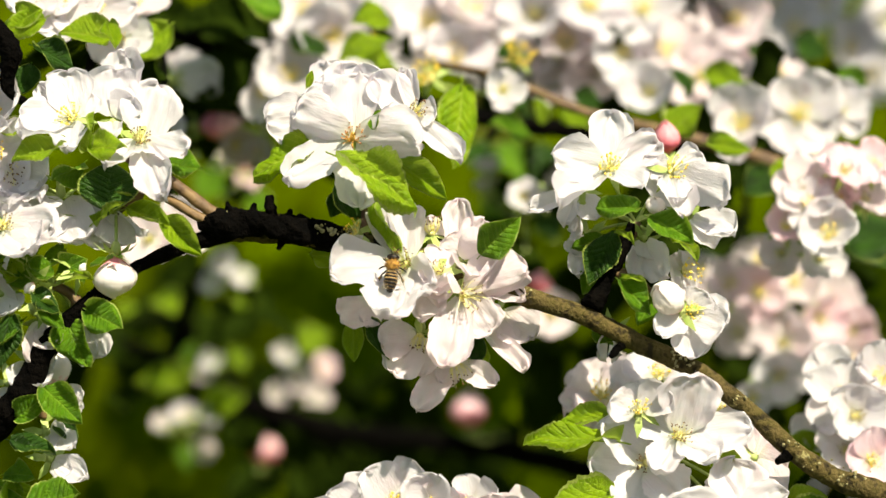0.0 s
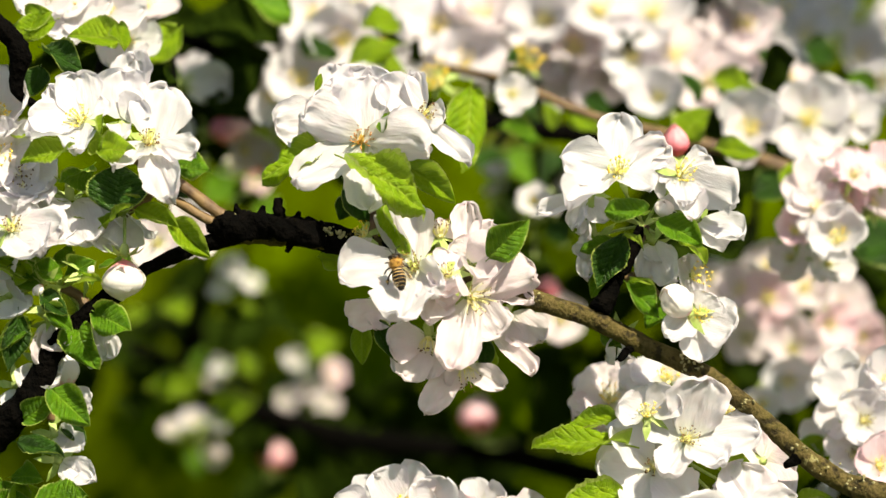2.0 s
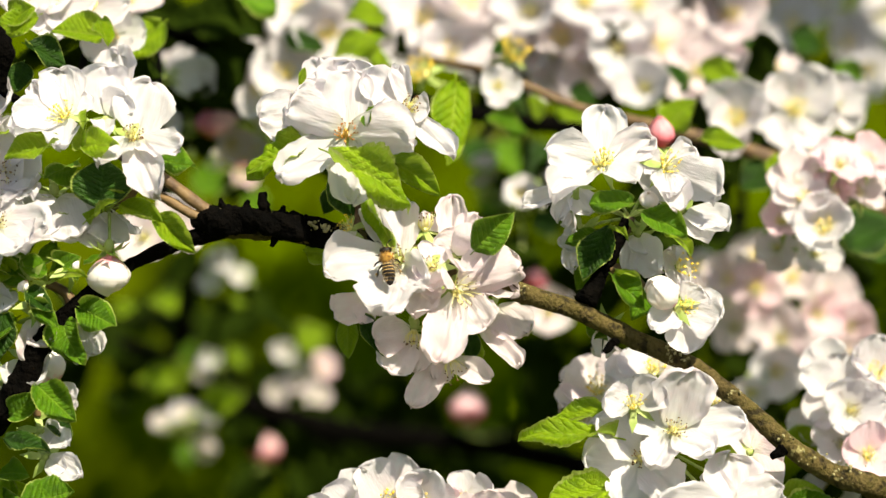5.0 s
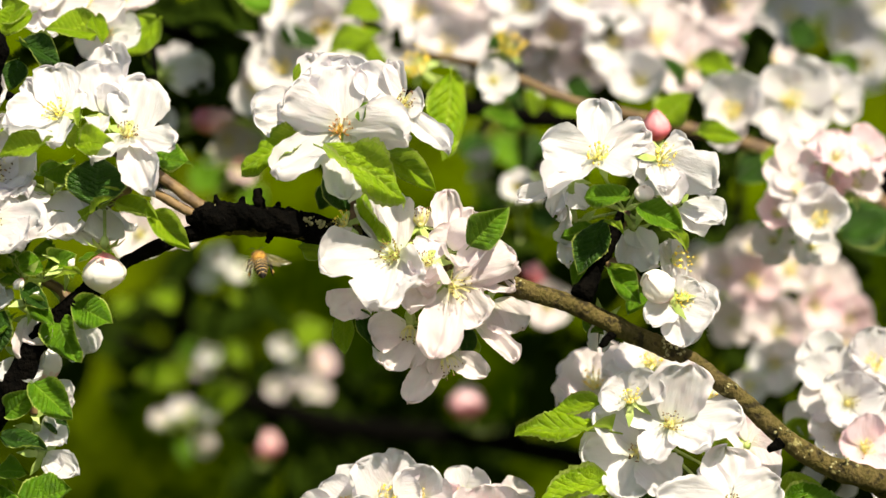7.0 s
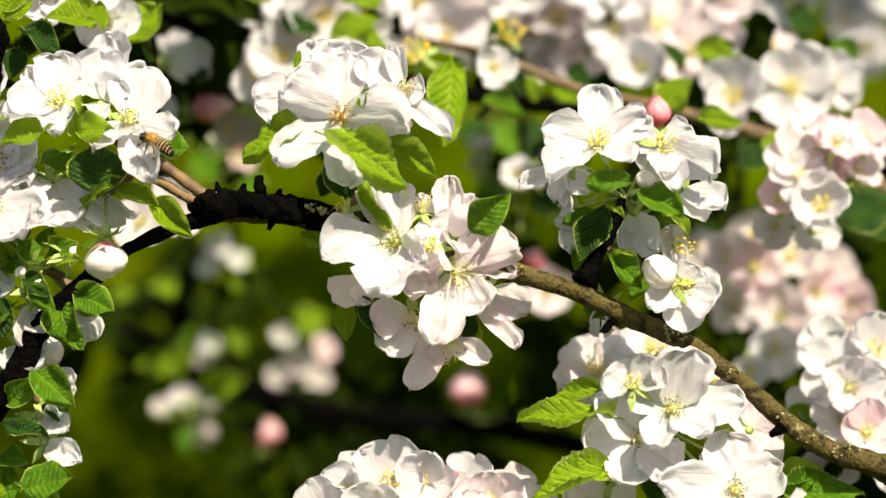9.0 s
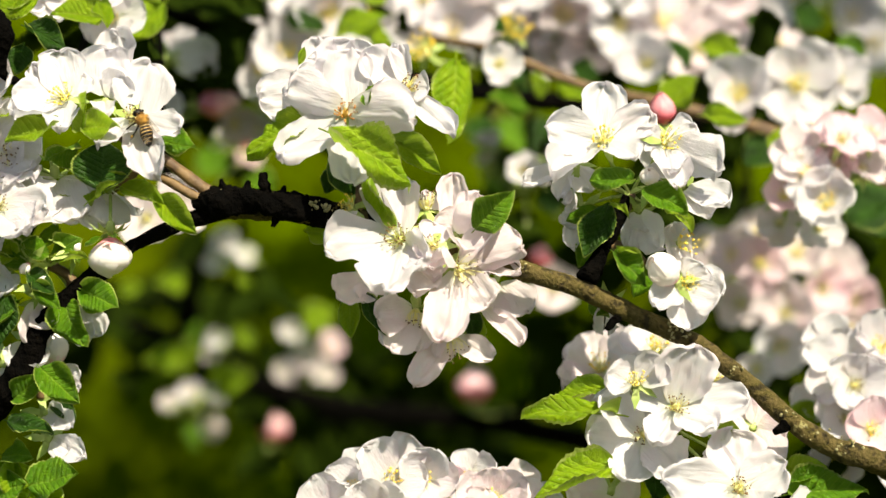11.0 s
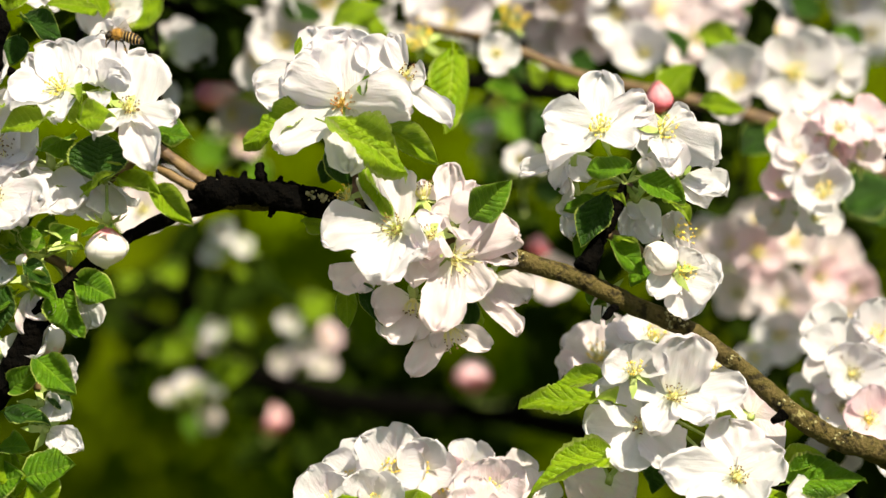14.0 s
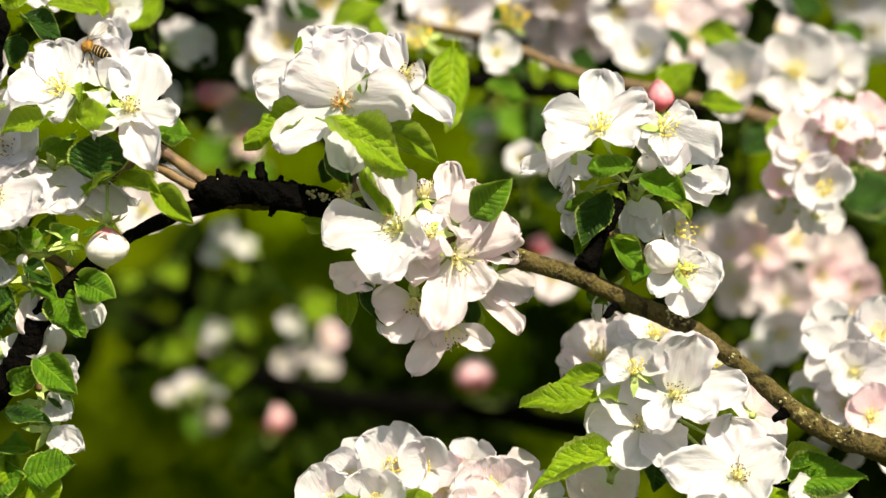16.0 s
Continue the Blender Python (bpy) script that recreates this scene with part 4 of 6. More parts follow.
flower(D_, (0.0137, 0.0020, 1.4474), (0.2, -0.4, 0.9), [
    ((0.0219, 0.0030, 1.4456), 5.5, 0.30, 0.12, (0, -0.8, 0.5)),
    ((0.0103, 0.0060, 1.4500), 6.7, 0.30, 0.12, (0, -0.9, 0.3))], None, "orange", 0.7)
flower(D_, (-0.0013, -0.0080, 1.4440), (-0.2, -0.8, 0.4), [
    ((-0.0008, -0.0130, 1.4368), 9.2, 0.30, 0.12, (0, -0.9, 0.4)),
    ((-0.0060, -0.0130, 1.4410), 7.5, 0.30, 0.12, (-0.3, -0.8, 0.3)),
    ((-0.0006, -0.0040, 1.4506), 9.2, 0.30, 0.12, (0.1, -0.9, 0.3))], BLUSH, "brown", 0.9)
flower(D_, (-0.0074, 0.0030, 1.4219), (-0.1, -0.5, -0.8), [
    ((-0.0210, -0.0010, 1.4209), 11.3, 0.15, 0.12, (0, -1, 0.1)),
    ((-0.0166, -0.0010, 1.4098), 12.5, 0.15, 0.12, (-0.1, -1, 0)),
    ((-0.0078, 0.0010, 1.4090), 9.6, 0.20, 0.12, (0.1, -1, 0))], BLUSH, "brown")
flower(D_, (-0.0217, 0.0050, 1.4327), (-0.3, -0.8, 0.2), [
    ((-0.0323, 0.0030, 1.4257), 10.9, 0.20, 0.12, (0, -0.9, 0.4)),
    ((-0.0242, 0.0020, 1.4246), 7.1, 0.25, 0.12, (0, -0.9, 0.3))], BLUSH, None)
flower(D_, (0.0040, 0.0050, 1.4125), (0.2, -0.5, -0.85), [
    ((-0.0081, -0.0020, 1.3978), 9.2, 0.25, 0.12, (-0.4, -0.9, 0)),
    ((0.0172, -0.0020, 1.4059), 7.9, 0.25, 0.12, (0.2, -0.9, 0.2)),
    ((-0.0002, 0.0020, 1.4058), 7.1, 0.20, 0.12, (0, -1, 0))], BLUSH, "long")
flower(D_, (0.0138, 0.0050, 1.4228), (0.3, -0.7, -0.4), [
    ((0.0254, -0.0030, 1.4089), 7.5, 0.40, 0.30, (0.5, -0.9, 0.1))], BLUSH, None)
flower(D_, (-0.0275, 0.0020, 1.4552), (-0.3, -0.7, 0.5), [
    ((-0.0273, -0.0030, 1.4526), 3.8, 0.30, 0.12, (0, -0.9, 0.4))], None, "yellow", 0.75)
flower(D_, (-0.0031, 0.0000, 1.4411), (0, -0.8, 0.4), [
    ((-0.0077, -0.0080, 1.4289), 12.5, 0.25, 0.12, (0, -0.9, 0.4)),
    ((-0.0006, -0.0090, 1.4332), 10.9, 0.30, 0.12, (0.1, -0.9, 0.3)),
    ((0.0019, -0.0060, 1.4412), 10.0, 0.30, 0.12, (0, -0.95, 0.3))], BLUSH, None)
flower(D_, (0.0103, 0.0000, 1.4403), (0.2, -0.8, 0.3), [
    ((0.0190, -0.0040, 1.4409), 12.5, 0.30, 0.12, (0, -0.95, 0.3)),
    ((0.0124, -0.0030, 1.4323), 11.7, 0.25, 0.12, (0, -0.95, 0.2)),
    ((0.0261, -0.0040, 1.4350), 9.2, 0.30, 0.12, (0, -0.9, 0.4))], BLUSH, None)
leaf(D_, (0.0117, -0.0082, 1.4492), (0.0229, -0.0125, 1.4615), 12, MID, (0.1,-0.9,0.3), .15)
leaf(D_, (-0.0288, 0.0087, 1.4256), (-0.0285, 0.0049, 1.4130), 7, YOUNG, (0,-0.9,-0.2))
leaf(D_, (-0.0237, 0.0028, 1.4269), (-0.0172, -0.0010, 1.4145), 6, DARK, (0.3,-0.8,-0.1))
leaf(D_, (-0.0071, 0.0099, 1.4195), (-0.0043, 0.0043, 1.4086), 5, YOUNG, (0,-0.9,-0.2))
leaf(D_, (0.0116, 0.0099, 1.4195), (0.0097, 0.0042, 1.4080), 8, YOUNG, (0.2,-0.9,-0.1))
leaf(D_, (0.0101, 0.0081, 1.4216), (0.0110, 0.0047, 1.4112), 7, DARK, (0,-0.9,-0.2))
leaf(D_, (-0.0334, 0.0125, 1.4453), (-0.0426, 0.0077, 1.4474), 8, YOUNG, (0,-0.85,0.5))

R_ = cluster((0.0613, 0.0071, 1.4574), (0.0575, 0.0032, 1.4515), "white apple blossoms above a dark spur")
flower(R_, (0.0524, -0.0010, 1.4757), (-0.05, -0.85, 0.45), [
    ((0.0342, -0.0020, 1.4791), 14.5, 0.20, 0.12, (-0.1, -0.9, 0.4)),
    ((0.0532, 0.0070, 1.4925), 13.1, 0.20, 0.12, (0, -0.95, 0.2)),
    ((0.0679, 0.0040, 1.4843), 10.8, 0.25, 0.12, (0.1, -0.9, 0.3)),
    ((0.0357, -0.0110, 1.4655), 9.8, 0.20, 0.12, (-0.1, -0.5, 0.85)),
    ((0.0617, -0.0090, 1.4701), 10.8, 0.25, 0.12, (0.1, -0.6, 0.8))], None, "yellow")
flower(R_, (0.0425, 0.0060, 1.4678), (-0.3, -0.7, 0.5), [
    ((0.0268, 0.0030, 1.4613), 5.8, 0.20, 0.12, (-0.1, -0.8, 0.6)),
    ((0.0382, 0.0040, 1.4562), 5.6, 0.30, 0.12, (-0.2, -0.9, 0.2)),
    ((0.0481, 0.0040, 1.4586), 8.4, 0.30, 0.12, (0.1, -0.9, 0.2))], None, None)
flower(R_, (0.0720, -0.0010, 1.4748), (0.3, -0.85, 0.35), [
    ((0.0814, 0.0020, 1.4798), 8.9, 0.20, 0.12, (0, -0.9, 0.4)),
    ((0.0873, -0.0090, 1.4663), 14.5, 0.30, 0.25, (0.1, 0.85, 0.45)),
    ((0.0664, 0.0010, 1.4764), 8.0, 0.25, 0.12, (-0.1, -0.9, 0.4)),
    ((0.0728, -0.0100, 1.4655), 9.4, 0.25, 0.12, (0, -0.6, 0.8)),
    ((0.0753, -0.0090, 1.4612), 10.3, 0.25, 0.12, (0.1, -0.7, 0.6))], None, "yellow")
flower(R_, (0.0782, 0.0030, 1.4601), (0.4, -0.6, -0.2), [
    ((0.0921, -0.0040, 1.4558), 10.8, 0.15, 0.12, (0.2, -0.7, 0.7)),
    ((0.0862, -0.0030, 1.4508), 10.3, 0.20, 0.12, (0.2, -0.75, 0.6)),
    ((0.0623, 0.0080, 1.4771), 10.3, 0.20, 0.12, (0, -0.95, 0.3))], None, None)
leaf(R_, (0.0616, -0.0061, 1.4639), (0.0479, -0.0100, 1.4648), 9, MID, (0,-0.7,0.6), .3)
leaf(R_, (0.0643, -0.0085, 1.4614), (0.0781, -0.0134, 1.4549), 10, MID, (0.1,-0.85,0.4), .25)
leaf(R_, (0.0503, 0.0063, 1.4520), (0.0408, 0.0021, 1.4506), 7, MID)
leaf(R_, (0.0493, 0.0053, 1.4444), (0.0445, 0.0019, 1.4351), 8, MID)
flower(R_, (0.0461, 0.0084, 1.4526), (-0.4,-0.7,-0.2), [((0.0404, 0.0076, 1.4469),7), ((0.0425, 0.0067, 1.4401),7)], None, None)
leaf(R_, (0.0544, 0.0028, 1.4556), (0.0461, -0.0016, 1.4385), 10, DARK, (-0.2,-0.9,0.3))
leaf(R_, (0.0722, -0.0032, 1.4560), (0.0800, -0.0084, 1.4478), 6, YOUNG, (0.5,-0.8,0.1), .4)
leaf(R_, (0.0545, -0.0012, 1.4557), (0.0597, -0.0096, 1.4537), 3, YOUNG)
flower(R_, (0.0639, 0.0044, 1.4523), (0.1,-0.7,-0.5), [((0.0711, -0.0012, 1.4413),11,.1,.1), ((0.0587, 0.0008, 1.4410),9), ((0.0637, 0.0015, 1.4464),8)], None, None)
flower(R_, (0.0423, 0.0055, 1.4603), (-0.2,-0.6,-0.5), [((0.0395, 0.0009, 1.4564),3), ((0.0439, 0.0005, 1.4537),8)], None, None)
bud(R_, (0.0668, -0.0024, 1.4616), (0.0665, -0.0057, 1.4671), 5.5, BLUSH)
T_ = cluster((0.0658, 0.0040, 1.4351), (0.0534, 0.0020, 1.4427), "part-open white blossom with a round bud-like petal")
flower(T_, (0.0778, -0.0070, 1.4312), (0.2, -0.85, 0.2), [
    ((0.0741, -0.0020, 1.4482), 7.5, 0.30, 0.12, (0, -0.95, 0.2)),
    ((0.0898, -0.0120, 1.4283), 14.5, 0.18, 0.12, (0.1, -0.9, 0.4)),
    ((0.0665, -0.0140, 1.4239), 8.9, 0.25, 0.12, (-0.2, -0.9, 0.3)),
    ((0.0792, -0.0080, 1.4162), 11.7, 0.20, 0.12, (0, -0.95, 0.2)),
    ((0.0825, -0.0090, 1.4377), 10.3, 0.25, 0.12, (0.1, -0.9, 0.3))], None, "yellow", 0.75)
bud(T_, (0.0745, -0.0086, 1.4317), (0.0663, -0.0175, 1.4406), 9, BLUSH)
flower(T_, (0.0766, 0.0010, 1.4425), (0.5,-0.7,0.2), [((0.0725, -0.0002, 1.4484),6), ((0.0746, 0.0017, 1.4336),10)], None, "yellow")
leaf(T_, (0.0554, -0.0033, 1.4408), (0.0651, -0.0108, 1.4310), 8, MID, (0.3,-0.8,0.2), .4)
leaf(T_, (0.0674, 0.0020, 1.4354), (0.0618, -0.0033, 1.4263), 8, MID)
leaf(T_, (0.0562, -0.0052, 1.4419), (0.0630, -0.0093, 1.4413), 2.5, YOUNG)
U_ = cluster((0.0516, 0.0062, 1.4220), (0.0522, 0.0006, 1.4256), "pale petals under the bough")
flower(U_, (0.0534, 0.0062, 1.4220), (0,-0.7,-0.5), [((0.0482, 0.0013, 1.4164),10), ((0.0564, 0.0012, 1.4152),10)], None, None)
leaf(U_, (0.0479, 0.0043, 1.4232), (0.0540, -0.0003, 1.4194), 6, MID)

L_ = cluster((0.0718, 0.0048, 1.3836), (0.0926, -0.0031, 1.3995), "large white apple blossoms with toothed leaves below the bough")
flower(L_, (0.0743, -0.0090, 1.3917), (0.05, -0.9, 0.35), [
    ((0.0785, -0.0175, 1.4135), 17.3, 0.18, 0.12, (0, -0.9, 0.4)),
    ((0.0975, -0.0120, 1.3942), 14.6, 0.15, 0.12, (0.1, -0.75, 0.65)),
    ((0.0860, -0.0180, 1.3847), 12.8, 0.20, 0.12, (0.1, -0.65, 0.75)),
    ((0.0659, -0.0160, 1.3811), 10.6, 0.25, 0.12, (-0.1, -0.8, 0.5)),
    ((0.0598, -0.0060, 1.3979), 10.6, 0.25, 0.12, (-0.1, -0.85, 0.4))], None, "brown")
flower(L_, (0.0647, -0.0030, 1.3818), (-0.1, -0.9, 0.2), [
    ((0.0461, -0.0040, 1.3821), 15.0, 0.15, 0.12, (-0.1, -0.95, 0.2)),
    ((0.0587, -0.0080, 1.3675), 13.7, 0.18, 0.12, (0, -0.9, 0.3)),
    ((0.0749, -0.0100, 1.3711), 13.7, 0.20, 0.12, (0.1, -0.9, 0.3)),
    ((0.0490, -0.0110, 1.3957), 13.3, 0.25, 0.12, (0, -0.8, 0.5)),
    ((0.0629, 0.0000, 1.3985), 10.6, 0.25, 0.12, (0, -0.9, 0.4))], None, "brown")
flower(L_, (0.0874, 0.0040, 1.3982), (0.3, -0.6, 0.5), [
    ((0.0927, 0.0030, 1.3988), 5.8, 0.30, 0.12, (0.2, -0.8, 0.5)),
    ((0.0882, 0.0050, 1.4047), 6.6, 0.30, 0.12, (0, -0.9, 0.4))], None, "yellow", 0.7)
flower(L_, (0.0620, -0.0080, 1.3992), (0, -0.7, 0.6), [
    ((0.0607, -0.0060, 1.4087), 9.7, 0.25, 0.12, (0, -0.9, 0.4)),
    ((0.0525, -0.0090, 1.4028), 10.6, 0.25, 0.12, (-0.1, -0.8, 0.5)),
    ((0.0706, -0.0110, 1.4079), 11.5, 0.25, 0.12, (0.1, -0.9, 0.4))], None, "yellow", 0.8)
flower(L_, (0.0932, -0.0181, 1.3675), (0.05,-0.9,0.4), [((0.0932, -0.0077, 1.3830),17,.2), ((0.0677, -0.0199, 1.3709),14,.2), ((0.1084, -0.0150, 1.3741),14), ((0.0980, -0.0295, 1.3588),14), ((0.0772, -0.0277, 1.3588),13), ((0.0823, -0.0090, 1.3751),12)], None, "brown")
flower(L_, (0.1209, -0.0067, 1.3610), (0.2,-0.8,0.3), [((0.1097, -0.0112, 1.3586),11), ((0.1247, -0.0119, 1.3530),12), ((0.1171, -0.0018, 1.3673),10)], None, None)
flower(L_, (0.0531, 0.0447, 1.3943), (-0.1,-0.7,0.6), [((0.0397, 0.0413, 1.3988),14), ((0.0533, 0.0503, 1.4058),15), ((0.0654, 0.0460, 1.4037),15), ((0.0479, 0.0351, 1.3838),14), ((0.0405, 0.0379, 1.3890),13)], BLUSH, "yellow")
flower(L_, (0.0712, 0.0356, 1.4018), (0.1,-0.5,0.8), [((0.0603, 0.0404, 1.4066),15), ((0.0779, 0.0383, 1.4060),14), ((0.0661, 0.0283, 1.3928),14), ((0.0543, 0.0335, 1.4012),14)], None, "yellow")
flower(L_, (0.0823, 0.0104, 1.3967), (0.4,-0.5,0.6), [((0.0882, 0.0115, 1.4034),9), ((0.0914, 0.0065, 1.3969),9)], None, "yellow")
flower(L_, (0.1006, 0.0092, 1.3809), (0.1,-0.9,0.2), [((0.0922, 0.0104, 1.3891),13), ((0.1109, 0.0070, 1.3788),14), ((0.1057, 0.0015, 1.3695),14), ((0.0914, 0.0022, 1.3752),13), ((0.1043, 0.0127, 1.3903),11)], BLUSH, None)
leaf(L_, (0.0563, -0.0054, 1.3898), (0.0257, -0.0093, 1.3910), 9, YOUNG, (0,-0.6,0.8), .2, .2)
leaf(L_, (0.0535, 0.0035, 1.3958), (0.0344, 0.0010, 1.3921), 7, YOUNG, (0,-0.7,0.7))
leaf(L_, (0.0547, -0.0095, 1.3739), (0.0274, -0.0191, 1.3654), 11, YOUNG, (-0.2,-0.6,0.75), .2, .3)
leaf(L_, (0.1102, -0.0065, 1.3630), (0.1343, -0.0119, 1.3660), 13, MID, (0,-0.75,0.65), .2, .2)
leaf(L_, (0.1081, -0.0018, 1.3675), (0.1220, -0.0051, 1.3716), 9, YOUNG, (0,-0.8,0.5))
leaf(L_, (0.0846, -0.0039, 1.3821), (0.0952, -0.0056, 1.3832), 8, YOUNG)
leaf(L_, (0.0688, 0.0026, 1.3728), (0.0683, -0.0034, 1.3594), 11, DARK)
leaf(L_, (0.1020, -0.0074, 1.3579), (0.1140, -0.0119, 1.3541), 11, YOUNG)
flower(L_, (0.0545, 0.0068, 1.3609), (0,-0.9,0), [((0.0399, 0.0050, 1.3635),15), ((0.0505, 0.0035, 1.3525),15), ((0.0634, 0.0044, 1.3576),14)], BLUSH, None)

bough_points = [p for name, line in LINES if name != "trunk" for p in line]


def bunch(label, flowers, buds=(), leaves=(), sprays=0, mat=None, hue=None, face=(0.0, -0.8, 0.45)):
    """Blossoms round a common hub: flowers are (centre, size in mm[, hue]); leaves (base, tip, width, material)."""
    rnd = random.Random(len(label) + SEED[0])
    mid = sum((Vector(f[0]) for f in flowers), Vector()) / max(1, len(flowers)) if flowers else Vector(leaves[0][0])
    hub = mid + Vector((0, 0.022, -0.008))
    root = min(bough_points, key=lambda p: (p - hub).length)
    cl = cluster(hub, root, label, "blossom clusters behind the bough", 1.3, SHADEBARK)
    for c, size, *more in flowers:
        c = Vector(c)
        out = (c - hub).normalized() * 0.5
        f = Vector(face) + out + Vector((rnd.uniform(-0.3, 0.3), rnd.uniform(-0.3, 0.2), rnd.uniform(-0.3, 0.3)))
        if not size:
            flower(cl, c, f, [], None, "yellow", 1.5)
            continue
        open_flower(cl, c, f, size * 0.86, rnd.uniform(4, 34), more[0] if more else hue, rnd.choice(("yellow", "yellow", "brown")) if size > 8 else None)
    for b, t, w, *more in buds:
        bud(cl, b, t, w, *more)
    for b, t, w, mt in leaves:
        leaf(cl, b, t, w, mt, (rnd.uniform(-0.2, 0.5), -0.8, rnd.uniform(0.3, 0.9)))
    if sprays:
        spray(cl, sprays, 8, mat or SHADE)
    return cl


# ---- blossoms behind ----
bunch("pink-tinged apple blossoms with deep green leaves", [((0.1396, 0.0950, 1.4636),14,PINK), ((0.1243, 0.0950, 1.4583),13,BLUSH), ((0.1333, 0.0850, 1.4429),16), ((0.1200, 0.0950, 1.4442),11,PINK), ((0.1267, 0.0900, 1.4526),13), ((0.1504, 0.1050, 1.4639),12,PINK), ((0.1473, 0.1050, 1.4524),13,BLUSH), ((0.1314, 0.0950, 1.4330),12), ((0.1196, 0.1050, 1.4338),11,BLUSH), ((0.1368, 0.1000, 1.4532),12,PINK), ((0.1327, 0.1150, 1.4651),11)], [],
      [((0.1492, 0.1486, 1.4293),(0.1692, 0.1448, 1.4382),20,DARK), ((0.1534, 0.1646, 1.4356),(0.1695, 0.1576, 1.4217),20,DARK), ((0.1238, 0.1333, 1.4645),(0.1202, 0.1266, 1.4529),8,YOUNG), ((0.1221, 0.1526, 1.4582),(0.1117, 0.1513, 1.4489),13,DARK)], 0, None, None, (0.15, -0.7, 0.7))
bunch("clean white apple blossoms with yellow centres", [((0.1115, 0.1728, 1.4726),19), ((0.1333, 0.1704, 1.4770),20), ((0.1284, 0.2022, 1.4876),16,BLUSH), ((0.1489, 0.1806, 1.4776),15)], [],
      [((0.1159, 0.1734, 1.4623),(0.1202, 0.1712, 1.4465),14,DARK), ((0.1456, 0.1728, 1.4581),(0.1534, 0.1686, 1.4639),9,YOUNG), ((0.0988, 0.1874, 1.4899),(0.1165, 0.1819, 1.4871),10,YOUNG)], 4)
bunch("pale blush blossoms behind the bough", [((0.1160, 0.2350, 1.4018),16,BLUSH), ((0.1245, 0.2150, 1.4020),15,PINK), ((0.1407, 0.2350, 1.4028),15,BLUSH), ((0.1504, 0.2350, 1.3889),15,PINK), ((0.1182, 0.2350, 1.3837),13,BLUSH), ((0.1340, 0.2150, 1.3823),17,BLUSH), ((0.1311, 0.2050, 1.3718),14), ((0.1569, 0.2450, 1.3941),14,BLUSH), ((0.1647, 0.2450, 1.3824),14,PINK), ((0.1082, 0.2450, 1.3949),11,BLUSH), ((0.1463, 0.2250, 1.3724),14), ((0.1064, 0.2550, 1.4050),9), ((0.1611, 0.2350, 1.3715),13,BLUSH), ((0.1282, 0.2550, 1.4092),12,BLUSH), ((0.1208, 0.1950, 1.3649),10)], [], [], 0, None, None, (0.0, -0.95, 0.15))
bunch("blush-white blossoms crowded at the bough", [((0.1345, 0.0556, 1.3908),17), ((0.1475, 0.0604, 1.3955),17), ((0.1384, 0.0498, 1.3861),15), ((0.1367, 0.0510, 1.3742),14), ((0.1424, 0.0378, 1.3734),13,PINK), ((0.1561, 0.0540, 1.3791),17), ((0.1539, 0.0514, 1.3622),16), ((0.1313, 0.0685, 1.3766),13), ((0.1336, 0.0714, 1.3957),13), ((0.1460, 0.0566, 1.3836),15), ((0.1354, 0.0706, 1.3563),13)], [], [((0.1269, 0.0636, 1.3777),(0.1190, 0.0624, 1.3703),9,YOUNG)], 3)
bunch("white blossoms in a dense row", [((-0.0143, 0.2389, 1.4970),21), ((-0.0054, 0.2381, 1.5060),21), ((0.0103, 0.2406, 1.5092),22,BLUSH), ((0.0036, 0.2334, 1.4941),20), ((0.0216, 0.2418, 1.5036),20,BLUSH), ((-0.0189, 0.2453, 1.5067),20), ((0.0149, 0.2431, 1.4911),18)], [], [], 2, None, None, (0.15, -0.75, 0.55))
bunch("creamy white blossoms in a dense row", [((0.0372, 0.2406, 1.5092),22), ((0.0573, 0.2390, 1.5127),23), ((0.0486, 0.2439, 1.4967),22,BLUSH), ((0.0705, 0.2336, 1.4952),20), ((0.0622, 0.2425, 1.4866),20,BLUSH), ((0.0330, 0.2484, 1.4930),18), ((0.0489, 0.2468, 1.4818),20,BLUSH), ((0.0760, 0.2503, 1.5064),20,BLUSH)], [], [], 5, None, None, (0.15, -0.75, 0.55))
bunch("blush blossoms and a deep pink bud", [((0.0798, 0.2409, 1.5115),23), ((0.0888, 0.2386, 1.4948),21,BLUSH), ((0.0799, 0.2064, 1.4818),17), ((0.1018, 0.2322, 1.4852),20,BLUSH)], [((0.0766, 0.0740, 1.4732),(0.0755, 0.0714, 1.4839),9)],
      [((0.0804, 0.1147, 1.4756),(0.0914, 0.1161, 1.4855),13,YOUNG), ((0.0925, 0.1042, 1.4726),(0.1083, 0.1039, 1.4707),8,YOUNG)], 4)
bunch("blush blossoms near the top of the tree", [((0.1117, 0.2432, 1.4922),20,BLUSH), ((0.1167, 0.2501, 1.5053),20,BLUSH), ((0.1235, 0.2486, 1.4941),18), ((0.1013, 0.2543, 1.4994),18)], [], [], 6)
bunch("bluish white blossoms in shade", [((0.1652, 0.4400, 1.4910),19), ((0.1897, 0.4437, 1.4815),19), ((0.1797, 0.4515, 1.5009),18), ((0.2002, 0.4422, 1.4710),17), ((0.2076, 0.4506, 1.4943),18), ((0.1565, 0.4468, 1.5038),17)], [], [], 5)
bunch("white blossoms high on the back bough", [((-0.0519, 0.2057, 1.5124),20), ((-0.0420, 0.1995, 1.5041),20), ((-0.0313, 0.2043, 1.5027),19), ((-0.0620, 0.2101, 1.5078),18), ((-0.0380, 0.2111, 1.5153),20)], [],
      [((-0.0196, 0.1593, 1.5057),(-0.0383, 0.1583, 1.4984),10,YOUNG), ((-0.0198, 0.1705, 1.5133),(-0.0331, 0.1603, 1.5129),12,YOUNG)], 4)
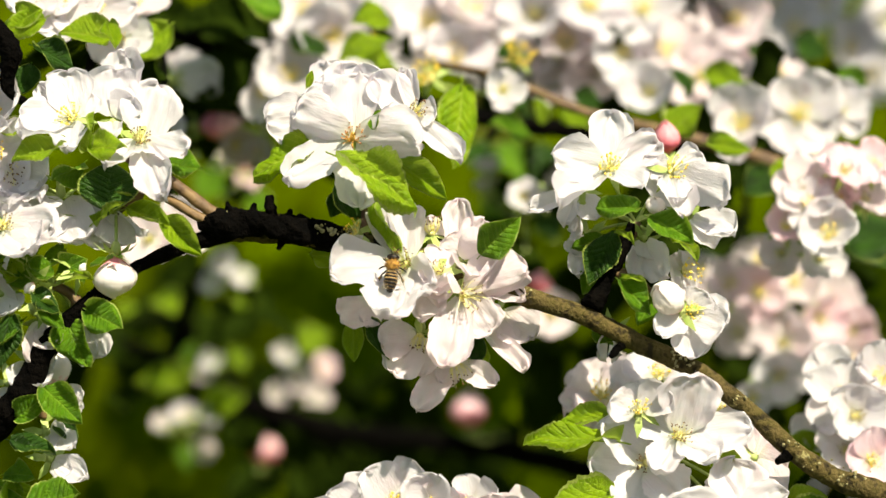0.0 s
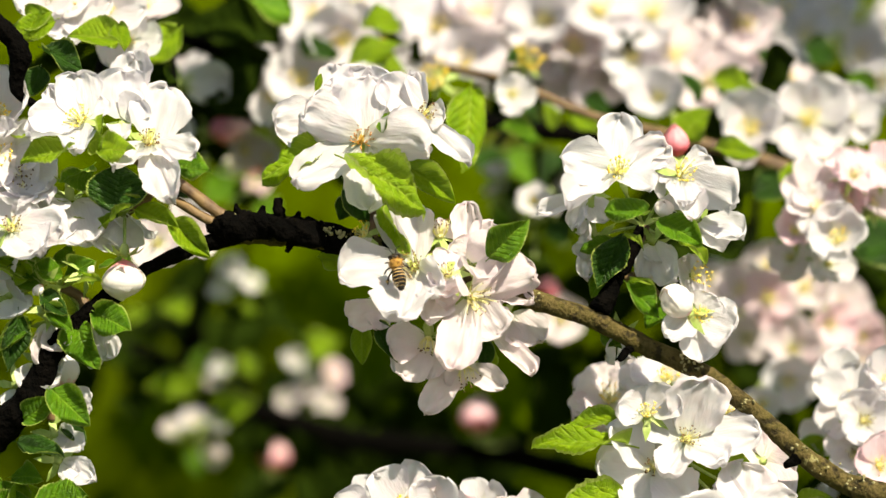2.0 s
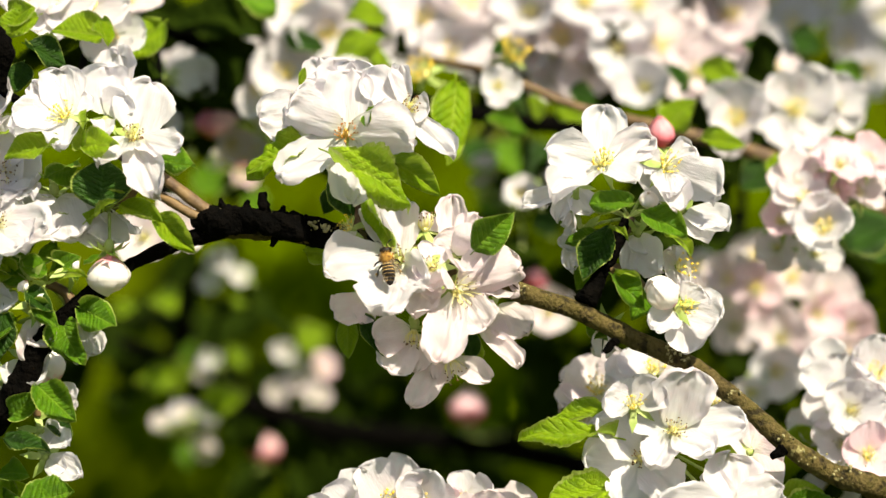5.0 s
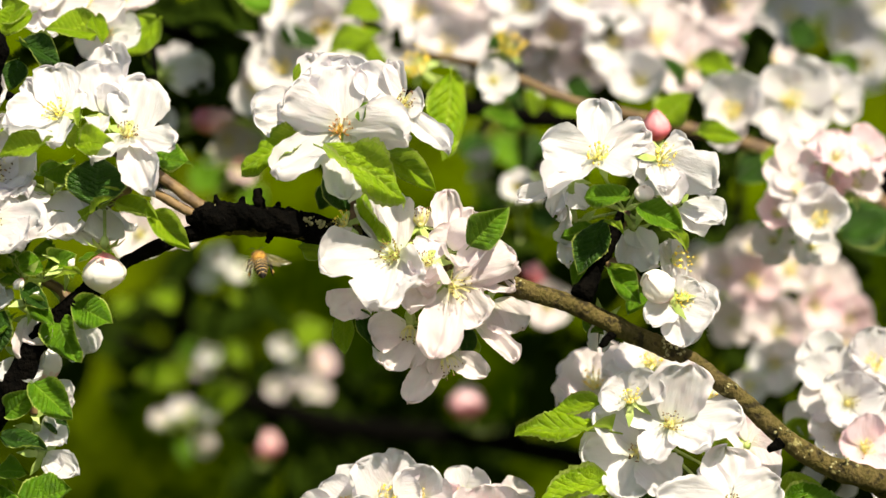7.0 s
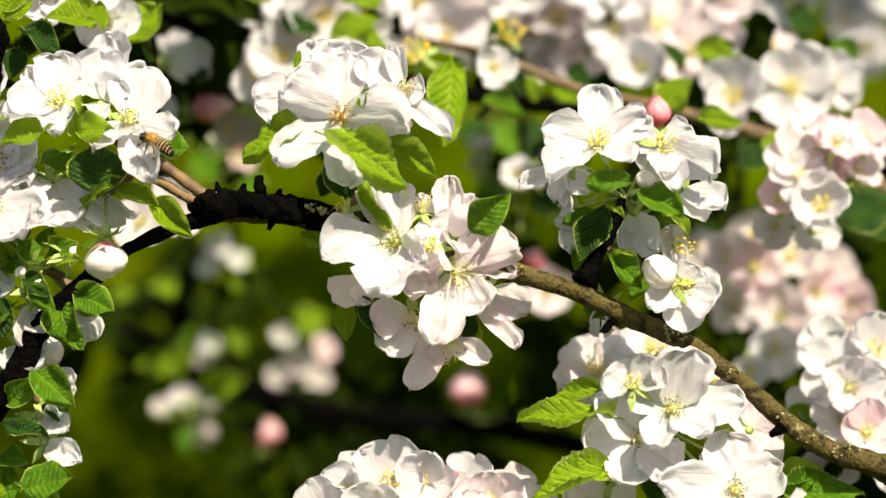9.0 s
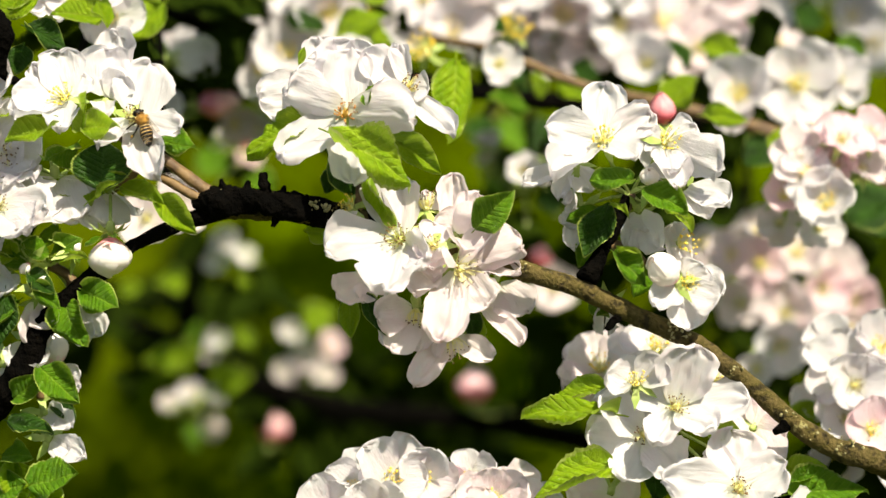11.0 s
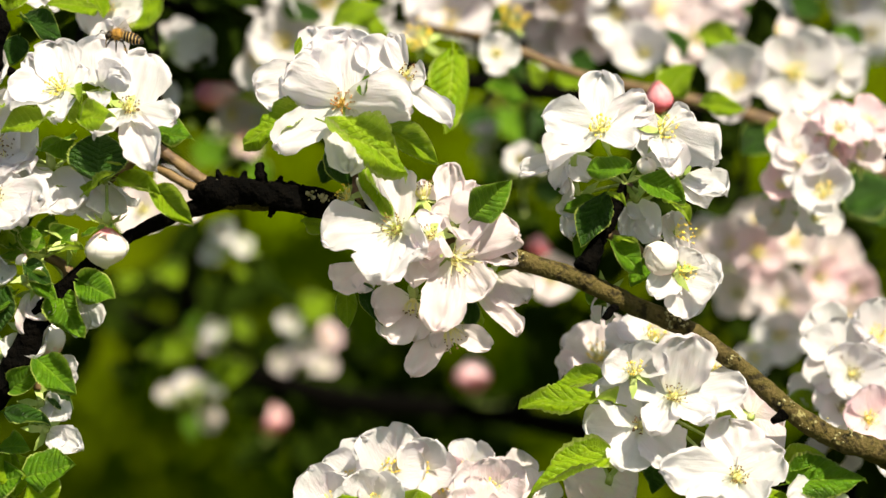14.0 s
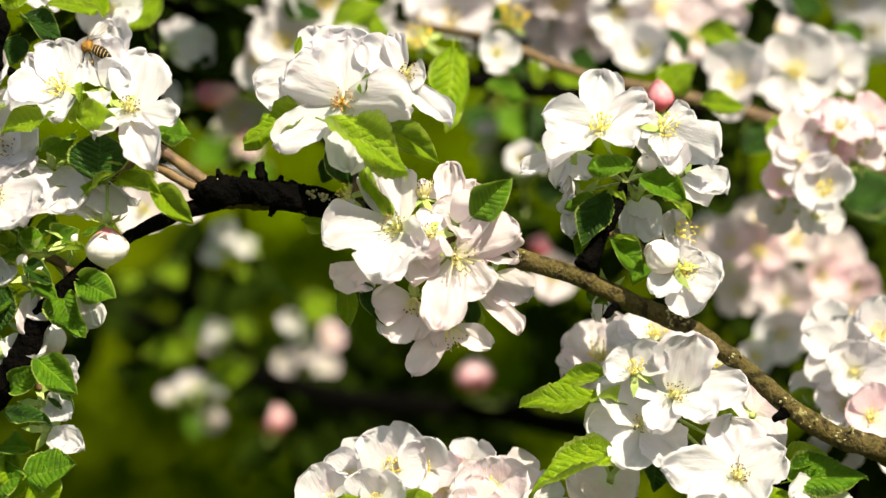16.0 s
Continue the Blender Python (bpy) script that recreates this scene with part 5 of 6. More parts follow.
# these rear leaves take the near-black colour that paints their shade
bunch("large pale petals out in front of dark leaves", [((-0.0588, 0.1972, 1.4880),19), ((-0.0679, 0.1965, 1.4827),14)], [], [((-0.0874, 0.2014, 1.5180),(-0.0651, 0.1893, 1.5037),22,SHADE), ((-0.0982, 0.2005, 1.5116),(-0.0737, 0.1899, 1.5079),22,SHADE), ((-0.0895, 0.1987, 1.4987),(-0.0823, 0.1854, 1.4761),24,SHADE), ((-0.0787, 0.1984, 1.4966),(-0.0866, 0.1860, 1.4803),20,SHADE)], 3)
bunch("white blossoms with bright young leaves", [((-0.1270, 0.0607, 1.5226),19), ((-0.1173, 0.0654, 1.5204),19), ((-0.1093, 0.0693, 1.5116),14), ((-0.1346, 0.0613, 1.5272),18), ((-0.1078, 0.1009, 1.5213),15,BLUSH)], [],
      [((-0.1087, 0.0394, 1.5145),(-0.1246, 0.0346, 1.5167),11,YOUNG), ((-0.0932, 0.0799, 1.5157),(-0.1076, 0.0733, 1.5047),13,YOUNG), ((-0.1307, 0.0190, 1.5132),(-0.1165, 0.0128, 1.5055),7,DARK), ((-0.1323, 0.0231, 1.5065),(-0.1350, 0.0188, 1.4978),8,DARK), ((-0.1285, 0.0302, 1.5215),(-0.1423, 0.0245, 1.5164),9,YOUNG), ((-0.1376, 0.0300, 1.5197),(-0.1296, 0.0256, 1.5245),9,YOUNG), ((-0.1084, 0.0300, 1.5197),(-0.1051, 0.0238, 1.5119),7,YOUNG)], 3)
bunch("soft white petals and a rosy bud", [((-0.0967, 0.2175, 1.4886),14), ((-0.1056, 0.2042, 1.4656),12), ((-0.0831, 0.2384, 1.4581),12,BLUSH), ((-0.0723, 0.2373, 1.4713),12), ((-0.0928, 0.2428, 1.4889),12), ((-0.0751, 0.2431, 1.4553),10)], [((-0.0945, 0.2150, 1.4682),(-0.0778, 0.2150, 1.4692),11.8,HALFBUD)], [], 1)
bunch("white blossoms at the edge of the tree", [((-0.1451, 0.0208, 1.4903),19), ((-0.1434, 0.0141, 1.4783),18)], [], [((-0.1394, 0.0130, 1.4847),(-0.1290, 0.0096, 1.4896),6,YOUNG)], 2)
bunch("small fading blossom with frilled petals and bare yellow stamens", [((0.0219, 0.1467, 1.4879),10), ((-0.0047, 0.1400, 1.4932),0), ((0.0271, 0.1700, 1.4970),0)], [], [((0.0202, 0.1684, 1.4988),(0.0318, 0.1686, 1.4998),9,DARK)], 0)
bunch("white blossoms low under the bough", [((-0.0165, 0.0066, 1.3658),17), ((-0.0272, 0.0080, 1.3624),15), ((-0.0352, 0.0027, 1.3550),16), ((-0.0060, 0.0106, 1.3647),15), ((-0.0204, -0.0049, 1.3576),16)], [], [((-0.0255, -0.0053, 1.3553),(-0.0322, -0.0124, 1.3618),7,YOUNG), ((-0.0110, -0.0051, 1.3559),(-0.0063, -0.0119, 1.3633),7,YOUNG)], 0)
bunch("blush blossoms low under the bough", [((0.0157, 0.0058, 1.3587),16,BLUSH), ((0.0093, 0.0107, 1.3644),12), ((0.0231, 0.0100, 1.3595),13,BLUSH), ((0.0015, 0.0117, 1.3587),14,PINK), ((0.0288, 0.0071, 1.3536),14), ((0.0105, -0.0012, 1.3531),14,BLUSH)], [], [((-0.0039, -0.0011, 1.3548),(-0.0082, -0.0061, 1.3616),7,YOUNG)], 0)
bunch("far white blossoms on a thin twig", [((-0.0984, 0.3605, 1.3925),8.5), ((-0.0889, 0.3597, 1.3870),6), ((-0.1031, 0.3643, 1.3838),7)], [], [], 2)
bunch("far white blossom and pale green leaves", [((-0.1109, 0.4500, 1.3332),8), ((-0.1144, 0.4500, 1.3261),6,BLUSH)], [], [((-0.1232, 0.4500, 1.3213),(-0.1469, 0.4500, 1.3233),15,YOUNG), ((-0.1197, 0.4500, 1.3278),(-0.1417, 0.4500, 1.3172),12,YOUNG), ((-0.1220, 0.4500, 1.3585),(-0.1402, 0.4500, 1.3621),11,YOUNG), ((-0.1193, 0.4500, 1.3421),(-0.1236, 0.4500, 1.3257),9,MID), ((-0.1010, 0.4500, 1.3390),(-0.0932, 0.4500, 1.3279),9,YOUNG)], 0)
bunch("far blossoms in dim light, one sunlit", [((-0.1232, 0.4400, 1.3079),8.5), ((-0.1346, 0.4500, 1.3022),6.5,BLUSH), ((-0.1174, 0.4700, 1.2849),8.5,BLUSH), ((-0.1117, 0.4500, 1.3057),6)], [], [((-0.1128, 0.4500, 1.3062),(-0.0946, 0.4500, 1.3169),12,YOUNG), ((-0.1148, 0.4500, 1.3123),(-0.1016, 0.4500, 1.3198),9,YOUNG), ((-0.1075, 0.4500, 1.3034),(-0.0970, 0.4500, 1.2921),10,SHADE), ((-0.1268, 0.4500, 1.2926),(-0.1218, 0.4500, 1.2787),9,MID)], 0, None, None, (0.1, -0.7, 0.7))
# SHADE leaves in these bunches are darkened by colour, sunlit or not
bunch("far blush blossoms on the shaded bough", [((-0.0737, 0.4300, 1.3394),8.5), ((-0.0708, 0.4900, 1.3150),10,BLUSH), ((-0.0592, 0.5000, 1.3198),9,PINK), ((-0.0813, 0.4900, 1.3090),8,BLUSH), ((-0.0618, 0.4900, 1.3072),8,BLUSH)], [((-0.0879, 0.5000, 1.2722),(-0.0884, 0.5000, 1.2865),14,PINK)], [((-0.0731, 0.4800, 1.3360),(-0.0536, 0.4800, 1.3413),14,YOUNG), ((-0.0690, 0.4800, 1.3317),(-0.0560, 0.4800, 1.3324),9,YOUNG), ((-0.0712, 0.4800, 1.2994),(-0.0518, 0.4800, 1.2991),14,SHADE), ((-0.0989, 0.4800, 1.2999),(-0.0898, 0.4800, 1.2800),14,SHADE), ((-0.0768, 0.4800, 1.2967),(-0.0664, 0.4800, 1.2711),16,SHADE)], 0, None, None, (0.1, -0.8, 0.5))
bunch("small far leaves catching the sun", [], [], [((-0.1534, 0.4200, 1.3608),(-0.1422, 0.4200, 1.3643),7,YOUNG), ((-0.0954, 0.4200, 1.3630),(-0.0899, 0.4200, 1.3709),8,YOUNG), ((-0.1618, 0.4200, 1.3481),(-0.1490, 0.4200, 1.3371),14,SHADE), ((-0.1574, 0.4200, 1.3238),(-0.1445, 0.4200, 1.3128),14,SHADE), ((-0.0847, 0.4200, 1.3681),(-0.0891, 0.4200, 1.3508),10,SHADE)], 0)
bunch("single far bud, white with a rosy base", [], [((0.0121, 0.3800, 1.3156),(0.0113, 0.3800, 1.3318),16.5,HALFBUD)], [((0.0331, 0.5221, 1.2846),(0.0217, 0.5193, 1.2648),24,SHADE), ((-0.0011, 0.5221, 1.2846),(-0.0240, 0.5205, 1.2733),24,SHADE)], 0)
bunch("blurred pale petals beyond the bough", [((0.0312, 0.2000, 1.4421),9), ((0.0371, 0.2000, 1.4415),6), ((0.0497, 0.2613, 1.4414),9,BLUSH), ((0.0436, 0.2439, 1.3894),13,BLUSH), ((0.0189, 0.3000, 1.4407),8,BLUSH), ((0.0183, 0.3000, 1.4335),7,BLUSH)], [((0.0379, 0.2451, 1.3974),(0.0402, 0.2463, 1.4064),11)], [], 6)
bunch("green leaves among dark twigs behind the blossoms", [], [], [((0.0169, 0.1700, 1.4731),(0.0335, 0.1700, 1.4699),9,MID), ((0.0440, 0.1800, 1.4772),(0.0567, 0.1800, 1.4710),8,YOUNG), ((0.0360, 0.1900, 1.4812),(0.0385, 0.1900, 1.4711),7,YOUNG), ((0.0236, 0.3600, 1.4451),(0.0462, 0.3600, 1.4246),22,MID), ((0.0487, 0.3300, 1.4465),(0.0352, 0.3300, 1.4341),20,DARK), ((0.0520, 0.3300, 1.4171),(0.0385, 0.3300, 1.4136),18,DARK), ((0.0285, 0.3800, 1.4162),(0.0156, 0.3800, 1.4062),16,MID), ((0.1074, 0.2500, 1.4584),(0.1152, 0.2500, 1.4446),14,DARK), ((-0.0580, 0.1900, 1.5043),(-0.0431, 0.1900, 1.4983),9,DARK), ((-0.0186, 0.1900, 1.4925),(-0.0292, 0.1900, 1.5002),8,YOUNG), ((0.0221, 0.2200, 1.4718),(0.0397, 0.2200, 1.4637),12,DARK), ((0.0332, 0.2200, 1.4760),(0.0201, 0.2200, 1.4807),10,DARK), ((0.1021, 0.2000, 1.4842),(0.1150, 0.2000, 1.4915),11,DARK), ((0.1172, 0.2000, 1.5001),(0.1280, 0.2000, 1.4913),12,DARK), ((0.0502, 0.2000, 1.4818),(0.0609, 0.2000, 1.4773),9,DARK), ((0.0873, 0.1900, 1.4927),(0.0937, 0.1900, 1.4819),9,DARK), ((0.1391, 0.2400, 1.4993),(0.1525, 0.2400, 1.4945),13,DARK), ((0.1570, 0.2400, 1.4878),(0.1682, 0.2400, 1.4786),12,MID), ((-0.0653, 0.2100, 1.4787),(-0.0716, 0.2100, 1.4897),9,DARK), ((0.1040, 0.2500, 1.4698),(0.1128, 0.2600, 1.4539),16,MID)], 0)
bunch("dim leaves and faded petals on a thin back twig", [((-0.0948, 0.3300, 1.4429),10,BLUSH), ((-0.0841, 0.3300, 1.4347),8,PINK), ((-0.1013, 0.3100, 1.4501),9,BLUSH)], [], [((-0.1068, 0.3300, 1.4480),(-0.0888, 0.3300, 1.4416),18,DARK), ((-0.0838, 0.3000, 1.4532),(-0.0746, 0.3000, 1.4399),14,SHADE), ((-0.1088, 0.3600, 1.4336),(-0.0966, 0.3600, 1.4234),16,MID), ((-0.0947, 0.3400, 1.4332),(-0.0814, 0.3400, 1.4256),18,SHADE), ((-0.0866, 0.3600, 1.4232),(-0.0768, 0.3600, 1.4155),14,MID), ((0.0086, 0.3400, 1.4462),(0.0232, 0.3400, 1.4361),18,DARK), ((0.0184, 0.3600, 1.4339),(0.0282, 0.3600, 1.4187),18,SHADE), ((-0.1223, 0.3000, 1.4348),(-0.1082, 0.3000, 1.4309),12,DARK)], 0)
bunch("pinkish petals behind the twigs", [((-0.1030, 0.0995, 1.4392),13,BLUSH), ((-0.0930, 0.1099, 1.4418),13,BLUSH)], [((-0.0864, 0.3316, 1.4381),(-0.0827, 0.3331, 1.4490),7)], [], 0)


P_ = cluster((-0.1004, 0.1400, 1.4896), min(bough_points, key=lambda p: (p - Vector((-0.1004, 0.1400, 1.4896))).length), "broad pale petals in shade before dark leaves", "blossom clusters behind the bough", 1.3, SHADEBARK)
flower(P_, (-0.1022, 0.1800, 1.4888), (0.1, -0.9, -0.3), [((-0.0859, 0.1900, 1.4928), 17, 0.25, 0.10, (0.1, -0.9, -0.4))], PETAL, None)
# extra leaf overhead, out of view, added to shade the pale petal
leaf(P_, (-0.0988, 0.1639, 1.5338), (-0.0588, 0.1639, 1.5158), 30, MID, (0.35, -0.45, 0.8))
# two rear leaves with shade painted into their colour
leaf(P_, (-0.0960, 0.2100, 1.4781), (-0.0739, 0.2100, 1.4854), 15, SHADE, (0.2, -0.8, 0.4))
leaf(P_, (-0.0819, 0.2100, 1.5095), (-0.0689, 0.2100, 1.4918), 15, SHADE, (-0.2, -0.8, 0.4))


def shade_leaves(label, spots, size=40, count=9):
    """Leafy twigs added as dark patches, their shade put into the leaf colour."""
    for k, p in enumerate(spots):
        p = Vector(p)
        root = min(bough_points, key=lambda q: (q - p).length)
        cl = cluster(p, root, label, "leafy spurs behind the bough", 1.8, SHADEBARK)
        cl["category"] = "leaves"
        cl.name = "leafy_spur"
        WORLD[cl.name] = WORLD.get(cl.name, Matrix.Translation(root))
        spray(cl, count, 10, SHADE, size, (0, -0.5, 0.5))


shade_leaves("near-black leaves added as dark shade behind", [(-0.1460, 0.6073, 1.3162), (-0.1815, 0.6262, 1.3068), (-0.0434, 0.6002, 1.2655), (-0.0562, 0.6213, 1.2720), (0.1885, 0.3300, 1.3802), (0.1154, 0.3600, 1.4121), (0.1916, 0.3500, 1.3543), (0.1355, 0.3600, 1.4493), (-0.0697, 0.5500, 1.2764), (-0.0407, 0.5500, 1.2705), (-0.0001, 0.5500, 1.2618), (-0.0073, 0.6189, 1.2553),
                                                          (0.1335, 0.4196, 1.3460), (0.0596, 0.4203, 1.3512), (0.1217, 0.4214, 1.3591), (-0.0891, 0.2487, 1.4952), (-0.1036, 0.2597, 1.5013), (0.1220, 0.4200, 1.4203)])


def lichen(spots):
    rnd = random.Random(8)
    s = Soup()
    for c, spread, count, *grain in spots:
        for k in range(count):
            p = Vector(c) + Vector((rnd.gauss(0, spread), rnd.gauss(0, spread * 0.4), rnd.gauss(0, spread * 0.7)))
            s.ball(p, rnd.uniform(0.0002, 0.0007) * (grain[0] if grain else 1.0), (rnd.gauss(0, 1), rnd.gauss(0, 1), rnd.gauss(0, 1)), rnd.uniform(0.3, 0.8), 0, 4, 6, 0.4, k)
    tagged(part("lichen", s.about(WORLD[tree.name]).mesh("lichen", [LICHEN]), tree, WORLD[tree.name], "pale grey-yellow lichen crust"), kind="stuff")


lichen([((0.1294, -0.0141, 1.3786), 0.003, 50), ((0.1166, -0.0134, 1.3835), 0.002, 8), ((0.1095, -0.0123, 1.3909), 0.0018, 6), ((0.0757, -0.0089, 1.4155), 0.002, 16), ((0.0731, -0.0076, 1.4175), 0.0015, 10), ((0.0936, -0.0094, 1.4048), 0.0012, 8), ((-0.0691, -0.0036, 1.4600), 0.0016, 14), ((0.0268, -0.0059, 1.4366), 0.0015, 10), ((-0.0389, -0.0004, 1.4567), 0.0011, 14, 1.4), ((-0.0348, 0.0003, 1.4553), 0.0010, 12, 1.4)])

# ---- the honey bee ----
def bee_materials():
    fuzz = plain("bee_fuzz", (0.46, 0.24, 0.045), (0.18, 0.080, 0.015), 900, 0.9, strength=0.8, dist=0.0004)
    amber = plain("bee_amber", (0.50, 0.33, 0.13), (0.34, 0.19, 0.06), 900, 0.6)
    black = plain("bee_black", (0.005, 0.0035, 0.0025), (0.010, 0.006, 0.004), 900, 0.5)
    black.node_tree.nodes["Principled BSDF"].inputs["Specular IOR Level"].default_value = 0.2
    pollen = plain("pollen", (0.34, 0.20, 0.04), (0.24, 0.13, 0.03), 900, 0.9)
    m, n, l, b = material("bee_wing", 0.25)
    v = noisy(n, l, 900, 2, lo=0.48, hi=0.52)
    l.new(mixed(n, l, v, (0.42, 0.33, 0.22), (0.26, 0.18, 0.10)), b.inputs["Base Color"])
    clear = n.new("ShaderNodeBsdfTransparent")
    k = n.new("ShaderNodeMixShader")
    k.inputs[0].default_value = 0.17
    l.new(clear.outputs[0], k.inputs[1])
    l.new(b.outputs[0], k.inputs[2])
    l.new(k.outputs[0], n["Material Output"].inputs["Surface"])
    return fuzz, amber, black, pollen, m


FUZZ, AMBER, BLACK, POLLEN, WING = bee_materials()


def ringed(profile, sides=14, squash=0.86):
    """A body turned round the y axis: profile of (y, radius, drop) in mm."""
    verts, faces = [], []
    for y, r, drop in profile:
        for s in range(sides):
            a = 2 * math.pi * s / sides
            verts.append((math.cos(a) * r * 0.001, y * 0.001, (math.sin(a) * r * squash - drop) * 0.001))
    n = len(profile)
    for k in range(n - 1):
        for s in range(sides):
            t = (s + 1) % sides
            faces.append((k * sides + s, (k + 1) * sides + s, (k + 1) * sides + t, k * sides + t))
    faces.append(tuple(range(sides)))
    faces.append(tuple((n - 1) * sides + s for s in range(sides - 1, -1, -1)))
    return verts, faces


def hairs(soup, c, r, count, length, seed, slot=0, half=False):
    rnd = random.Random(seed)
    c = Vector(c)
    for k in range(count):
        d = Vector((rnd.gauss(0, 1), rnd.gauss(0, 1), rnd.gauss(0, 1))).normalized()
        if half and d.z < -0.3:
            d.z = -d.z
        b = c + Vector((d.x * r[0], d.y * r[1], d.z * r[2]))
        d = (d + Vector((rnd.uniform(-0.4, 0.4), rnd.uniform(-0.7, 0.1), rnd.uniform(-0.3, 0.3)))).normalized()
        w = d.orthogonal().normalized() * 0.00005
        w2 = d.cross(w)
        soup.add([b + w, b - w * 0.5 + w2, b - w * 0.5 - w2, b + d * length * rnd.uniform(0.6, 1.2)], [(0, 1, 3), (1, 2, 3), (2, 0, 3)], slot)


def honey_bee():
    bee = put(new("honey_bee"), Matrix())
    tagged(bee, "brown fuzzy honey bee with black and amber banded abdomen", "bee")
    home = Matrix()
    s = Soup()
    s.add(*ringed([(-0.3, 0.5, 0), (0.0, 1.3, 0), (0.7, 1.9, 0), (1.6, 2.1, -0.1), (2.5, 1.9, -0.1), (3.2, 1.3, 0), (3.5, 0.6, 0.1)]))
    hairs(s, (0, 0.0016, 0), (0.0020, 0.0021, 0.0018), 420, 0.0010, 3)
    part("thorax", s.mesh("thorax", [FUZZ]), bee, home, "brown furry thorax")
    s = Soup()
    s.ball((0, 0.0045, -0.0006), 0.0014, (1, 0, 0), 1.25, 0, 8, 12)
    hairs(s, (0, 0.0045, -0.0006), (0.0015, 0.0011, 0.0012), 120, 0.0006, 5, 1)
    s.tube([(0, 0.0052, -0.0016), (0, 0.0056, -0.0030), (0, 0.0056, -0.0044)], [0.0003, 0.0002, 0.0001], 6, 2)
    head = part("head", s.mesh("head", [BLACK, FUZZ, AMBER]), bee, home, "dark furry head")
    for k in (-1, 1):
        s = Soup()
        s.ball((0.00135 * k, 0.0047, -0.0004), 0.0006, (0, 0.2, 1), 1.7, 0, 8, 10)
        part("eye", s.mesh("eye", [BLACK]), head, home)
        s = Soup()
        s.tube([(0.0004 * k, 0.0056, -0.0002), (0.0009 * k, 0.0070, 0.0004), (0.0016 * k, 0.0078, 0.0001), (0.0024 * k, 0.0085, -0.0006)], [0.00014, 0.00013, 0.00013, 0.00013], 6)
        part("antenna", s.mesh("antenna", [BLACK]), head, home)
    # abdomen of overlapping plates, each with a pale front band and a dark rear band
    tail = Soup()
    tail.add(*ringed([(-0.2, 0.5, 0), (-0.8, 1.4, 0.1), (-2.0, 1.9, 0.3), (-3.6, 2.0, 0.6), (-5.2, 1.75, 1.0), (-6.6, 1.2, 1.4), (-7.6, 0.5, 1.8), (-7.9, 0.15, 1.9)]))
    abdomen = part("abdomen", tail.mesh("abdomen", [BLACK]), bee, home, "black and amber banded abdomen")
    for k in range(6):
        y0 = -0.7 - 1.12 * k
        r = [1.52, 1.93, 2.08, 2.02, 1.75, 1.3][k]
        r2 = [1.85, 2.06, 2.10, 1.90, 1.50, 0.9][k]
        drop = [0.1, 0.25, 0.42, 0.66, 0.95, 1.25][k]
        for mt, a, b in ((AMBER, 0.0, 0.27), (BLACK, 0.27, 1.10)):
            s = Soup()
            ra, rb = r + (r2 - r) * a, r + (r2 - r) * b
            s.add(*ringed([(y0 - a * 1.12, ra, drop + 0.2 * a), (y0 - (a + b) / 2 * 1.12, (ra + rb) / 2 + 0.04, drop + 0.1 * (a + b)), (y0 - b * 1.12, rb + 0.02, drop + 0.2 * b)], 18))
            part("band", s.mesh("band", [mt]), abdomen, home)
    # legs: hip, knee, foot
    for side in (-1, 1):
        for k, (y, knee, foot) in enumerate(((2.6, (2.6, 3.6, -1.6), (3.2, 4.6, -3.6)), (1.5, (3.2, 1.0, -1.8), (4.2, 0.6, -4.2)), (0.4, (3.0, -1.8, -1.6), (3.6, -3.2, -4.6)))):
            s = Soup()
            a = Vector((1.0 * side, y, -1.3)) * 0.001
            b = Vector((knee[0] * side, knee[1], knee[2])) * 0.001
            c = Vector((foot[0] * side, foot[1], foot[2])) * 0.001
            m2 = b.lerp(c, 0.55)
            s.tube([a, a.lerp(b, 0.5) + Vector((0, 0, 0.0003)), b], [0.00030, 0.00034, 0.00024], 6)
            s.tube([b, m2, c], [0.00026, 0.00040 if k == 2 else 0.00026, 0.00012], 6)
            leg = part("leg", s.mesh("leg", [BLACK]), bee, home)
            if k == 2:
                s = Soup()
                s.ball(m2 + Vector((0.0003 * side, 0, 0)), 0.00042, c - b, 1.5, 0, 6, 8, 0.2, 2)
                part("pollen_load", s.mesh("pollen_load", [POLLEN]), leg, home, "yellow pollen load")
    wings = []
    for side in (-1, 1):
        for name, ln, wd, root in (("fore_wing", 9.2, 3.1, (1.4, 2.2, 1.3)), ("hind_wing", 6.4, 2.2, (1.4, 1.0, 1.1))):
            verts, faces = [], []
            n = 10
            for i in range(n + 1):
                t = i / n
                lead = 0.25 * math.sin(math.pi * min(1, t * 1.02)) * wd
                trail = -wd * (0.12 + 0.75 * math.sin(math.pi * t ** 0.75 * 0.97) ** 0.7)
                if i == n:
                    lead, trail = 0.0, -0.5
                for j in range(4):
                    y = lead + (trail - lead) * j / 3
                    verts.append((side * t * ln * 0.001, y * 0.001, 0.00012 * math.sin(j * 2.1 + t * 5)))
            for i in range(n):
                for j in range(3):
                    a = i * 4 + j
                    faces.append((a, a + 1, a + 5, a + 4))
            s = Soup()
            s.add(verts, faces)
            s.tube([(0, 0, 0), (side * ln * 0.0005, wd * 0.00024, 0.00005), (side * ln * 0.00095, 0, 0)], [0.00012, 0.00006, 0.00003], 5, 1)
            s.tube([(0, -0.0003, 0), (side * ln * 0.0005, -wd * 0.0003, 0.00005), (side * ln * 0.0008, -wd * 0.00035, 0)], [0.00006, 0.00004, 0.00002], 5, 1)
            w = part(name, s.mesh(name, [WING, BLACK]), bee, Matrix.Translation(Vector(root) * 0.001), "clear brownish wing")
            wings.append((w, side, root, name))
    return bee, wings


